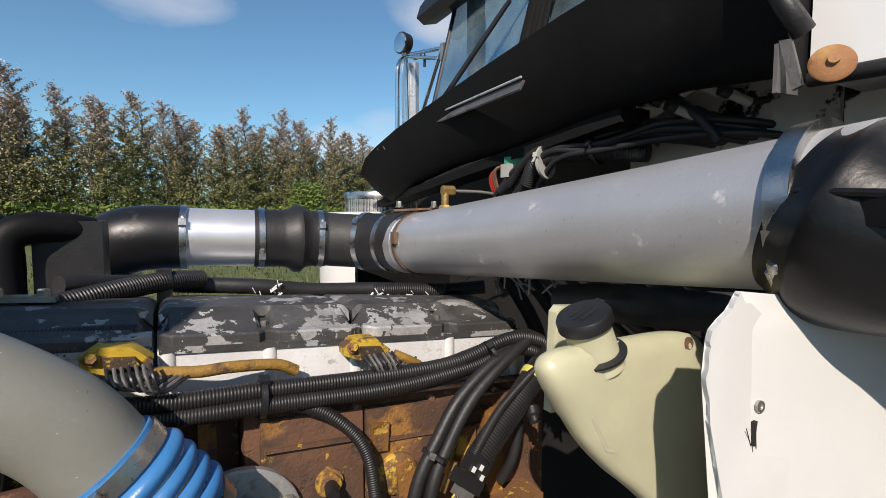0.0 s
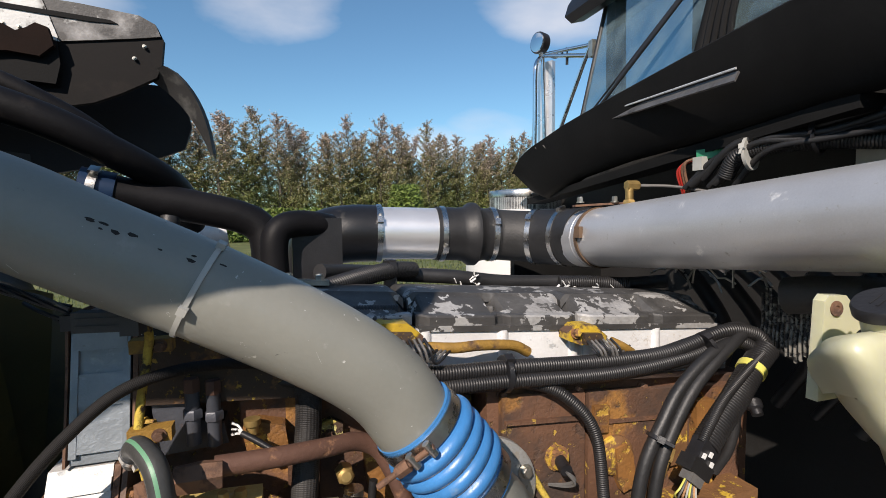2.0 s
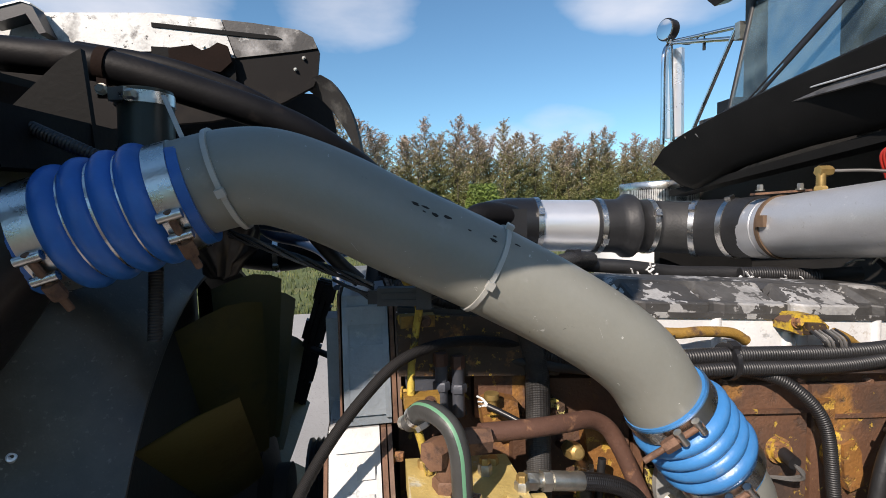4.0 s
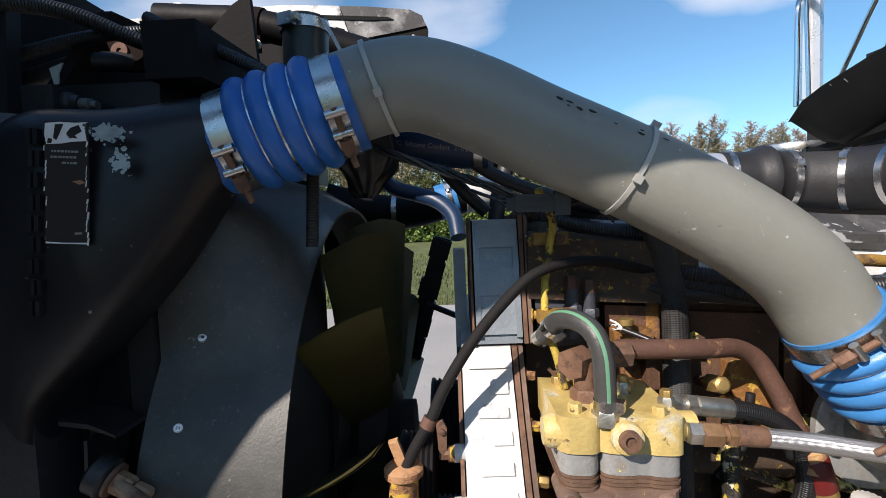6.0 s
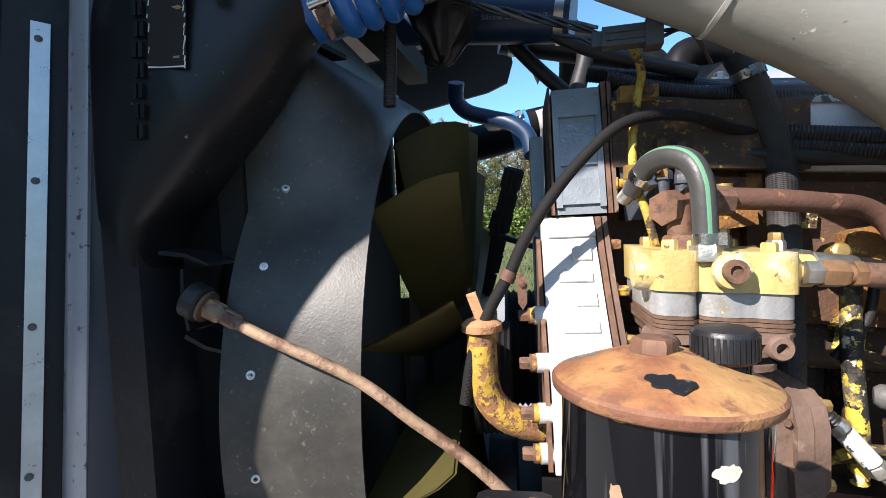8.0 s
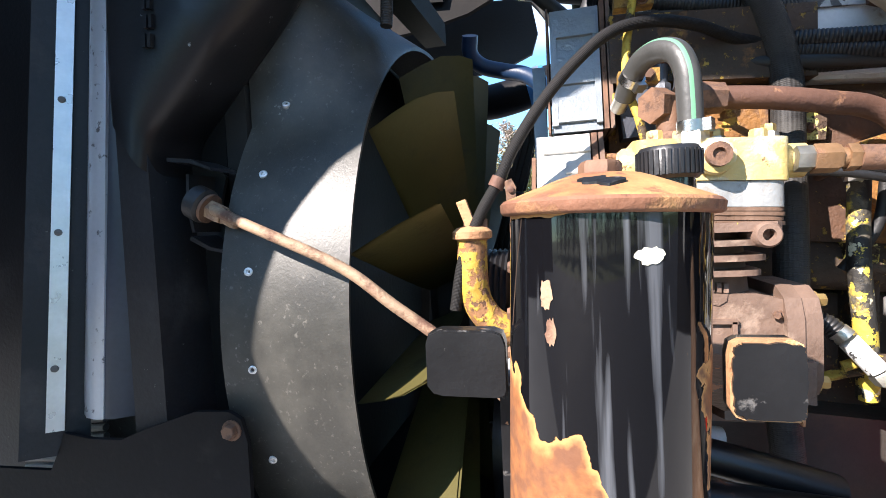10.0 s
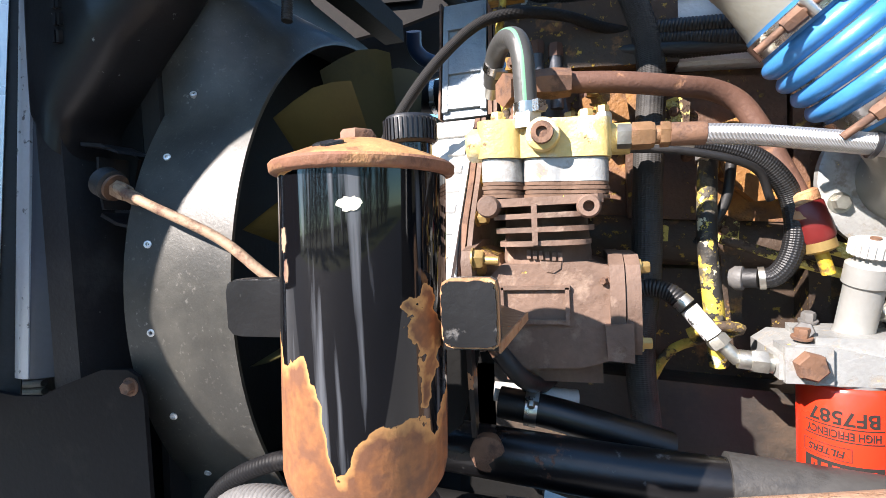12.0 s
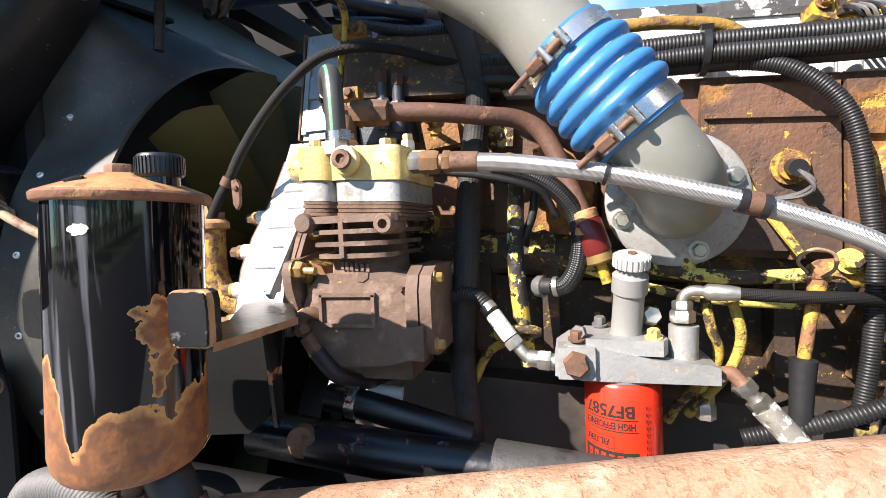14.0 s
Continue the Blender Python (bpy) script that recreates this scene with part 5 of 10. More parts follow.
def radiator():
    g = thing("radiator", (-0.93, 0.95, 0.6), "black radiator and charge air cooler stack with side tanks", "radiator")
    solid("core", box((-0.90, 0.60, 0.62), (-0.868, 1.36, 1.62)), "darkvoid", g)
    # charge cooler end tank, its cast neck reaching to the blue hose
    tops = [V(-0.750, 0, 1.672), V(-0.775, 0, 1.667), V(-0.817, 0, 1.658), V(-0.866, 0, 1.652), V(-0.928, 0, 1.652), V(-0.968, 0, 1.634), V(-0.984, 0, 1.58), V(-0.988, 0, 1.48), V(-0.99, 0, 1.38)]
    feet = [V(-0.735, 0, 1.575), V(-0.757, 0, 1.562), V(-0.787, 0, 1.518), V(-0.818, 0, 1.474), V(-0.850, 0, 1.436), V(-0.885, 0, 1.398), V(-0.915, 0, 1.368), V(-0.938, 0, 1.34), V(-0.945, 0, 1.30)]
    top_line, foot_line = curve(tops, 5), curve(feet, 5)
    bm = bmesh.new()
    rings = []
    for i in range(41):
        k = 8 * i / 40
        top = top_line[i]
        low = foot_line[i]
        u = min(1, k / 4)
        half, mid_y, deep, power = (top - low) / 2, 0.596 - 0.030 * u, 0.0505 + 0.0135 * u, 2.0 + 2.2 * u
        ring = []
        for j in range(36):
            t = 2 * math.pi * j / 36
            cu, su = math.cos(t), math.sin(t)
            ring.append(bm.verts.new((top + low) / 2 + half * math.copysign(abs(su) ** (2 / power), su) + V(0, mid_y - math.copysign(abs(cu) ** (2 / power), cu) * deep, 0)))
        rings.append(ring)
    for p, q in zip(rings, rings[1:]):
        for j in range(36):
            bm.faces.new((p[j], p[(j + 1) % 36], q[(j + 1) % 36], q[j]))
    bm.faces.new(rings[0])
    bm.faces.new(rings[-1])
    bmesh.ops.recalc_face_normals(bm, faces=bm.faces)
    solid("neck", bm, "neckblack", g, "cast black neck of the cooler", smooth=60)
    solid("end_tank", slab([(-0.988, 1.42), (-0.945, 1.34), (-0.945, 0.72), (-0.995, 0.72)], "y", 0.515, 0.63), "panelblack", g, bev=0.012)
    solid("tank_wall", slab([(-0.99, 1.60), (-0.90, 1.60), (-0.868, 1.55), (-0.90, 1.40), (-0.915, 0.72), (-1.0, 0.72)], "y", 0.60, 0.64), "blackmatt", g, "dark tank wall behind", bev=0.004)
    # side column: rounded steel channel, strip with rivets, dark backing
    def fold(lows, highs):
        """A folded panel between two plan outlines, foot and head."""
        bm = bmesh.new()
        lo = [bm.verts.new((x, y, 1.0)) for x, y in lows]
        hi = [bm.verts.new((x, y, 1.655)) for x, y in highs]
        n = len(lo)
        for i in range(n):
            bm.faces.new((lo[i], lo[(i + 1) % n], hi[(i + 1) % n], hi[i]))
        bm.faces.new(lo[::-1])
        bm.faces.new(hi)
        bmesh.ops.recalc_face_normals(bm, faces=bm.faces)
        return bm

    drift, back = V(0.037, 0.038, 0), V(0.0, 0.04, 0)
    left, mid, right = V(-1.089, 0.534, 0), V(-1.040, 0.513, 0), V(-1.008, 0.530, 0)
    bow = [left, left.lerp(mid, 0.12) + V(-0.003, -0.006, 0), left.lerp(mid, 0.5) + V(-0.004, -0.009, 0), left.lerp(mid, 0.85) + V(-0.002, -0.005, 0), mid, mid + back, left + back]
    solid("side_channel", fold([(p.x, p.y) for p in bow], [(p.x + 0.046 - 0.014 * i / 6, p.y + 0.030) for i, p in enumerate(bow)]), "channel", g, "rounded side channel face, sky sheen put into its grey", smooth=50)
    dark = [mid + V(0.0005, 0.001, 0), mid + V(0.012, 0.002, 0), right, right + back, mid + back + V(0.0005, 0, 0)]
    solid("channel_side", fold([(p.x, p.y) for p in dark], [(p.x + 0.032, p.y + 0.036) for p in dark]), "channelshade", g, "folded side of the same channel, darkened for shade", smooth=50)
    for d, w in ((0.012, 0.007), (0.030, 0.008)):
        foot = right + V(d, 0.010 + d * 0.3, 0)
        outline = [foot + V(-w, 0, 0), foot + V(w, 0, 0), foot + V(w, 0.02, 0), foot + V(-w, 0.02, 0)]
        solid("seal_strip", fold([(p.x, p.y) for p in outline], [(p.x + drift.x, p.y + drift.y) for p in outline]), "panelblack", g, bev=0.003)
    up_way = V(0.005, 0.034, 0.347).normalized()
    base = V(-1.1015, 0.499, 0.985)
    face = V(0.70, -0.71, 0.06).normalized()
    solid("back_plate", obox(base + up_way * 0.33 - face * 0.008, (0.036, 0.004, 0.36), (up_way.cross(face), face, up_way)), "panelblack", g)
    solid("metal_strip", obox(base + up_way * 0.312, (0.0095, 0.002, 0.310), (up_way.cross(face), face, up_way)), "strip", g, "pale riveted metal strip")
    for k in range(4):
        p = V(-1.101, 0.505, 1.066) + V(0.0022, 0.0172, 0.1725) * k + face * 0.002
        solid("rivet", lathe(p, face, [(0, 0.0045), (0.002, 0.004), (0.003, 0.002)], 12), "hosegrey", g)
    # label with unreadable print and a worn white border
    lean_up, lc = V(0.075, 0, 1).normalized(), V(-0.876, 0.5005, 1.570)
    axes = (V(1, 0, -0.075), V(0, 1, 0), lean_up)
    rng = random.Random(31)

    def on_label(shape, lift, material, name):
        """A flat scrap of the label, its outline in centimetres from the middle."""
        bm = bmesh.new()
        front = [bm.verts.new(lc + axes[0] * (u * 0.01) + lean_up * (w * 0.01) + V(0, -0.0012 - lift, 0)) for u, w in shape]
        rear = [bm.verts.new(v.co + V(0, 0.0009, 0)) for v in front]
        bm.faces.new(front)
        for i in range(len(front)):
            j = (i + 1) % len(front)
            bm.faces.new((front[i], rear[i], rear[j], front[j]))
        bmesh.ops.recalc_face_normals(bm, faces=bm.faces)
        solid(name, bm, material, g, smooth=10)

    solid("label", obox(lc, (0.021, 0.0012, 0.059), axes), "ink", g, "black label with worn white print")
    on_label([(-2.0, 5.7), (-0.6, 5.85), (0.9, 5.8), (2.1, 5.9), (1.9, 5.0), (2.05, 4.1), (0.6, 4.0), (-0.4, 3.8), (-1.9, 3.7), (-2.1, 4.6)], 0.0002, "whiteink", "torn_print")
    for shape in ([(-1.0, 5.6), (-0.2, 5.65), (-0.5, 4.9), (-0.9, 4.1), (-1.2, 4.3)], [(0.5, 5.3), (1.3, 5.6), (1.6, 5.0), (0.9, 4.6), (1.2, 4.3), (0.4, 4.4), (0.1, 4.8)], [(-1.7, 4.3), (-1.3, 4.2), (-1.4, 3.8), (-1.8, 3.8)]):
        on_label(shape, 0.0006, "ink", "torn_print")
    for k, (u0, u1, w) in enumerate(((-1.4, 0.9, 3.05), (-1.5, 1.1, 2.5), (-0.4, 1.0, 1.95))):
        u = u0
        while u < u1:
            d = rng.uniform(0.16, 0.42)
            on_label([(u, w + 0.1), (u + d, w + 0.11), (u + d, w - 0.09), (u, w - 0.1)], 0.0003, "greyplastic", "print_bar")
            u += d + 0.1
    on_label([(0.8, -4.75), (1.5, -4.7), (1.5, -4.9), (0.8, -4.95)], 0.0003, "greyplastic", "print_bar")
    for side, top, foot in ((-2.08, 3.6, -5.8), (2.05, 4.1, -5.8)):
        w = top
        while w > foot:
            d = rng.uniform(0.3, 0.9)
            e, th = rng.uniform(-0.10, 0.10), rng.uniform(0.04, 0.13)
            if rng.random() < (0.75 if side > 0 else 0.55):
                on_label([(side + e, w), (side + e + th, w - 0.05), (side + e + th * 0.8 - 0.08, w - d), (side + e - 0.10, w - d + 0.05)], 0.0003, "whiteink", "torn_edge")
            w -= d
    on_label([(-2.1, -5.72), (-0.5, -5.78), (2.0, -5.7), (2.0, -5.86), (-2.1, -5.9)], 0.0003, "whiteink", "torn_edge")
    on_label([(0.6, 0.2), (1.4, 0.35), (1.9, 0.1), (1.3, -0.1)], 0.0003, "rustorange", "torn_edge")
    bm = bmesh.new()
    for cx, cz, sx, sz, n in PEEL:
        for _ in range(n):
            u, w = max(-1.5, min(1.5, rng.gauss(0, 0.5))), max(-1.5, min(1.5, rng.gauss(0, 0.5)))
            size = rng.uniform(0.0008, 0.0034) * (1.15 - 0.3 * (u * u + w * w))
            c = V(cx + u * sx, 0.5014 - rng.uniform(0, 0.0003), cz + w * sz)
            turn = rng.uniform(0, 6)
            vs = [bm.verts.new(c + V(math.cos(turn - 1.05 * k), 0, math.sin(turn - 1.05 * k)) * max(0.0006, size) * rng.uniform(0.55, 1.3)) for k in range(6)]
            bm.faces.new(vs)
    solid("peeled_paint", bm, "peel", g, "patches of peeled pale paint", smooth=10)
    for k in range(9):
        for u in (-0.036, -0.029):
            p = lc + axes[0] * (u + 0.002 * (k % 2)) + lean_up * (0.044 - 0.021 * k)
            solid("cast_stud", obox(p, (0.0022, 0.003, 0.0075), axes), "neckblack", g, bev=0.001)
    # header above the fan and dark panel closing the top
    solid("top_tank", box((-0.99, 0.62, 1.625), (-0.85, 1.38, 1.70)), "blackpaint", g, bev=0.02)
    solid("baffle", obox((-0.83, 0.71, 1.60), (0.035, 0.10, 0.004), ((1, 0, 0), (0, 1, 0.15), (0, -0.15, 1))), "blackmatt", g)
    solid("far_splash", slab([(-1.05, 0.45), (-0.70, 0.45), (-0.70, 1.12), (-1.05, 1.12)], "y", 1.45, 1.47), "blackmatt", g, "black far splash wall")
    solid("inner_wall", slab([(-1.78, 0.5), (-1.07, 0.5), (-1.09, 1.0), (-1.03, 1.8), (-1.03, 2.1), (-1.78, 2.1)], "y", 0.62, 0.64), "panelblack", g, "black inner splash wall")
    # strut between radiator and frame
    s = thing("radiator_strut", (-0.885, 0.545, 1.262), "rusty bent radiator stay rod with a rubber bushing", "strut")
    solid("rod_bar", tube([(-0.880, 0.528, 1.260), (-0.80, 0.502, 1.232), (-0.697, 0.50, 1.186), (-0.64, 0.50, 1.145), (-0.581, 0.502, 1.101), (-0.50, 0.51, 1.02)], 0.0062, 14, 6), "tanrod", s)
    ax = V(-0.167, 0, 0.086).normalized()
    p = V(-0.880, 0.528, 1.260)
    solid("bushing", lathe(p - ax * 0.004, ax, [(0, 0.016), (0.004, 0.021), (0.019, 0.021), (0.023, 0.016)], 28), "rubber", s, "worn rubber bushing")
    solid("washer", lathe(p - ax * 0.008, ax, [(0, 0.018), (0.004, 0.018)], 28), "rust", s)
    solid("nut", hexnut(p - ax * 0.006, -ax, 0.012, 0.022), "tanrod", s)
    solid("nut", hexnut(p - ax * 0.030, -ax, 0.0095, 0.018), "tanrod", s)
    b = thing("strut_bracket", (-0.93, 0.56, 1.22), "bent black steel bracket on the radiator side", "bracket")
    solid("bracket_plate", slab([(-0.935, 1.318), (-0.905, 1.314), (-0.885, 1.30), (-0.893, 1.275), (-0.900, 1.245), (-0.880, 1.222), (-0.90, 1.215), (-0.935, 1.225)], "y", 0.575, 0.580), "blackpaint", b, bev=0.002)
    solid("bracket_lip", slab([(-0.932, 1.322), (-0.900, 1.318), (-0.872, 1.306), (-0.870, 1.302), (-0.900, 1.313), (-0.932, 1.317)], "y", 0.530, 0.580), "blackpaint", b, bev=0.001)
    solid("bracket_lip", slab([(-0.905, 1.226), (-0.880, 1.212), (-0.862, 1.208), (-0.862, 1.204), (-0.882, 1.208), (-0.907, 1.221)], "y", 0.530, 0.580), "blackpaint", b, bev=0.001)
    solid("bracket_web", slab([(-0.906, 1.300), (-0.902, 1.300), (-0.904, 1.262), (-0.899, 1.230), (-0.903, 1.230), (-0.908, 1.262)], "y", 0.530, 0.578), "blackpaint", b, bev=0.001)
    # rubber flap under the channel
    f = thing("rubber_flap", (-1.06, 0.56, 0.6), "black rubber splash flap bolted below the radiator", "splash guard")
    solid("flap", slab(FLAP, "y", FLAP_Y, FLAP_Y + 0.006), "flap", f, bev=0.002)
    bolt("bolt", FLAP_BOLT, (0, -1, 0), 0.009, 0.008, "rust", f)
    solid("skirt", slab([(0.56, 0.60), (0.57, 0.96), (0.63, 0.96), (0.63, 0.60)], "x", -0.874, -0.862), "rubber", f)


M["gasket"] = mat("brown_layered_gasket", (0.16, 0.092, 0.058), 0.75, 0, 0.3, 30, 0.3, 0.2, 240)


def compressor():
    g = thing("air_compressor", (-0.33, 0.62, 1.03), "grimy iron truck air compressor with a chipped yellow head", "air compressor")

    def lobed(grow, z0, z1):
        """A plate with the head's scalloped near edge, sloping with the engine."""
        line = []
        for k in range(49):
            x = -0.397 - grow + (0.141 + 2 * grow) * k / 48
            out = 0.012 if -0.342 < x < -0.266 else 0.0
            for cx, w, d in ((-0.373, 0.025, 0.017), (-0.325, 0.027, 0.014), (-0.280, 0.024, 0.015)):
                u = abs(x - cx) / (w + grow)
                if u < 1:
                    out = max(out, d * (1 - u ** 3) ** 0.45)
            line.append((x, 0.572 - grow - out))
        bm = slab(line + [(-0.256 + grow, 0.69), (-0.397 - grow, 0.69)], "z", z0, z1)
        for v in bm.verts:
            v.co.z -= 0.055 * (v.co.x + 0.33)
        return bm

    solid("head", lobed(0.0, 1.256, 1.297), "yellow", g, bev=0.005, smooth=50)
    solid("outlet_boss", rod((-0.262, 0.59, 1.273), (-0.236, 0.59, 1.272), 0.017, 20), "yellow", g)
    solid("port_boss", lathe((-0.39, 0.578, 1.2765), (-1, 0, 0), [(0, 0.019), (0.016, 0.019), (0.021, 0.015)], 24), "yellow", g)
    solid("port_boss", lathe((-0.325, 0.553, 1.278), (0, -1, 0.05), [(0, 0.018), (0.008, 0.017), (0.010, 0.012)], 24), "yellow", g)
    solid("socket_plug", lathe((-0.325, 0.545, 1.2784), (0, -1, 0.05), [(0, 0.012), (0.008, 0.0115), (0.008, 0.006), (0.004, 0.0055), (0.004, 0.001)], 16), "rust", g)
    solid("head_plate", lobed(-0.003, 1.2305, 1.2555), "castalu", g, "bare aluminium plate", bev=0.003, smooth=50)
    for k in range(4):
        z = 1.2265 - 0.0046 * k
        solid("gasket_layer", lobed(-0.0035 + 0.001 * (k % 2), z, z + 0.0038), "gasket", g, smooth=50)
    for x in (-0.375, -0.350, -0.281):
        for y in (0.572, 0.665):
            bolt("bolt", (x, y, 1.297 - 0.07 * (x + 0.375)), (0, 0, 1), 0.008, 0.011, "yellow" if y < 0.6 else "brass", g)
    # finned cylinder
    solid("deck", slab([(-0.390, 0.560), (-0.384, 0.554), (-0.272, 0.554), (-0.266, 0.560), (-0.266, 0.684), (-0.390, 0.684)], "z", 1.2045, 1.2135), "comprbody", g, bev=0.002)
    solid("cylinder", lathe((-0.329, 0.624, 1.115), (0, 0, 1), [(0, 0.0525), (0.012, 0.0525), (0.024, 0.0520), (0.036, 0.051), (0.092, 0.046)], 40), "comprbody", g)
    for z, w in ((1.1935, 0.0565), (1.1785, 0.054), (1.1635, 0.0505)):
        n = 10
        arc = [(-0.329 - w * math.cos(math.pi * i / n), 0.590 - (0.034 + 0.004 * (w > 0.052)) * math.sin(math.pi * i / n) ** 0.45) for i in range(n + 1)]
        bm = slab(arc + [(-0.329 + w, 0.68), (-0.329 - w, 0.68)], "z", z - 0.0026, z + 0.0030)
        solid("fin", bm, "comprbody", g, bev=0.0014)
    solid("fin_web", obox((-0.337, 0.5605, 1.184), (0.0030, 0.0080, 0.022), ((1, 0, 0), (0, 1, 0), (0, 0, 1))), "comprbody", g, bev=0.001)
    for x in (-0.386, -0.281):
        lug = solid("lug", lathe((x, 0.600, 1.206 if x < -0.3 else 1.201), (0, -1, 0), [(0, 0.0125), (0.049, 0.0125), (0.052, 0.0105)] + ([(0.052, 0.0058), (0.040, 0.0055)] if x > -0.3 else [(0.0525, 0.002)]), 24), "comprbody", g)
    # crankcase with a raised square frame on its near face
    body = [(-0.392, 1.126), (-0.378, 1.140), (-0.285, 1.142), (-0.262, 1.136), (-0.258, 1.036), (-0.29, 1.026), (-0.36, 1.022), (-0.386, 1.036), (-0.400, 1.065), (-0.404, 1.10)]
    solid("crankcase", slab(body, "y", 0.571, 0.70), "comprbody", g, bev=0.014)
    solid("belly", lathe((-0.40, 0.632, 1.082), (1, 0, 0), [(0, 0.045), (0.012, 0.052), (0.05, 0.054), (0.10, 0.053), (0.15, 0.048)], 36), "comprbody", g)
    for p, h in (((-0.3405, 0.5695, 1.1145), (0.0375, 0.0035, 0.0022)), ((-0.3425, 0.5695, 1.0765), (0.0345, 0.0035, 0.0022)), ((-0.3775, 0.5695, 1.0955), (0.0022, 0.0035, 0.0195)), ((-0.3060, 0.5695, 1.0940), (0.0022, 0.0035, 0.0205))):
        solid("frame_ridge", obox(p, h, ((1, 0, 0), (0, 1, 0), (0, 0, 1))), "comprbody", g, bev=0.0015)
    for k in range(6):
        solid("badge_stroke", obox((-0.346 + 0.0068 * k, 0.5745 - 0.0012 * min(k, 5 - k), 1.1515 - 0.0007 * k), (0.0022, 0.004, 0.0048), ((1, 0, -0.08), (0, 1, 0), (0, 0, 1))), "comprbody", g, bev=0.0008)
    solid("badge", slab([(-0.334, 1.1435), (-0.311, 1.142), (-0.312, 1.135), (-0.319, 1.1305), (-0.327, 1.1315), (-0.333, 1.137)], "y", 0.5695, 0.59), "comprbody", g, bev=0.0015)
    # round-cornered end flange and its cover plate
    ring = [(0.562, 1.118), (0.570, 1.138), (0.590, 1.148), (0.680, 1.148), (0.708, 1.130), (0.708, 1.052), (0.680, 1.034), (0.595, 1.034), (0.572, 1.040), (0.562, 1.058)]
    solid("end_flange", slab(ring, "x", -0.262, -0.247), "comprbody", g, bev=0.005)
    solid("end_cover", slab([(0.635 + (y - 0.635) * 0.97, 1.091 + (z - 1.091) * 0.98) for y, z in ring], "x", -0.246, -0.231), "comprbody", g, bev=0.004)
    solid("flange_boss", slab([(-0.268, 1.075), (-0.240, 1.078), (-0.240, 1.036), (-0.266, 1.038)], "y", 0.557, 0.60), "comprbody", g, bev=0.006)
    for y, z in ((0.585, 1.133), (0.580, 1.052), (0.68, 1.135)):
        bolt("bolt", (-0.231, y, z), (1, 0, 0), 0.0068, 0.009, "brass", g)
    bolt("bolt", (-0.266, 0.573, 1.121), (-0.4, -1, 0), 0.004, 0.007, "rust", g)
    # mounting flange towards the gear cover
    solid("mount_flange", slab([(0.549, 1.146), (0.556, 1.158), (0.62, 1.168), (0.70, 1.168), (0.70, 1.03), (0.61, 1.03), (0.572, 1.075), (0.552, 1.125)], "x", -0.419, -0.407), "comprbody", g, "rusty iron mounting flange", bev=0.003)
    solid("mount_rib", slab([(-0.408, 1.160), (-0.385, 1.150), (-0.375, 1.13), (-0.39, 1.09), (-0.408, 1.06)], "y", 0.588, 0.68), "rustyellow", g, bev=0.004)
    solid("stud", rod((-0.412, 0.562, 1.148), (-0.378, 0.560, 1.146), 0.0052, 12), "brass", g)
    solid("stud_nut", hexnut((-0.407, 0.562, 1.148), (1, 0, -0.05), 0.0115, 0.012), "brass", g, "brassy stud nut")
    solid("washer", lathe((-0.408, 0.562, 1.148), (1, 0, 0), [(0, 0.0135), (0.002, 0.0135)], 20), "brass", g)
    bolt("bolt", (-0.412, 0.572, 1.092), (1, -0.4, 0), 0.0075, 0.010, "brass", g)
    solid("base", box((-0.38, 0.60, 1.0), (-0.27, 0.70, 1.03)), "comprbody", g, bev=0.008)
    # oil feed elbow under the flange
    q = thing("oil_feed_line", (-0.39, 0.57, 1.06), "rusty elbow fitting with a black oil feed hose", "hose")
    solid("elbow", tube([(-0.382, 0.575, 1.088), (-0.394, 0.566, 1.092), (-0.402, 0.560, 1.084), (-0.399, 0.558, 1.072)], 0.0085, 14, 6), "rust", q, "rusty elbow")
    solid("hex", hexnut((-0.400, 0.558, 1.076), (0.45, 0, -0.9), 0.0105, 0.010), "rust", q)
    solid("crimp", rod((-0.394, 0.558, 1.064), (-0.380, 0.560, 1.040), 0.0095, 14), "rust", q)
    solid("hose_body", tube([(-0.382, 0.560, 1.044), (-0.360, 0.566, 1.015), (-0.345, 0.60, 0.995), (-0.335, 0.65, 0.985), (-0.33, 0.70, 0.98)], 0.0105, 14, 6), "rubber", q)
    # braided discharge line with its hex fittings
    f = thing("fitting", (-0.22, 0.575, 1.268), "rusty brass hexagonal hose fitting on the compressor", "fitting")
    solid("hex", hexnut((-0.250, 0.572, 1.272), (1, -0.05, -0.04), 0.0128, 0.016), "zinc", f)
    solid("hex", hexnut((-0.236, 0.571, 1.271), (1, -0.05, -0.04), 0.0142, 0.022), "rustbrass", f, "rusty brass nut")
    solid("neck", rod((-0.216, 0.570, 1.2702), (-0.208, 0.5697, 1.270), 0.0095, 16), "rustbrass", f)
    solid("hex", hexnut((-0.209, 0.570, 1.270), (1, -0.05, -0.04), 0.0130, 0.010), "rustbrass", f)
    solid("ferrule", lathe((-0.200, 0.569, 1.2695), (0.032, -0.002, -0.0025), [(0, 0.0095), (0.001, 0.0118), (0.030, 0.0116), (0.033, 0.0108)], 20), "rust", f)
    solid("braided_hose", tube([(-0.172, 0.567, 1.267), (-0.13, 0.566, 1.262), (-0.084, 0.566, 1.254), (-0.015, 0.566, 1.240), (0.054, 0.566, 1.220), (0.105, 0.568, 1.205), (0.162, 0.57, 1.184), (0.215, 0.575, 1.160), (0.30, 0.60, 1.11), (0.40, 0.64, 1.04), (0.48, 0.66, 0.98)], 0.0104, 16, 8), "braidsteel", None, "stainless braided air hose from the compressor", "hose")
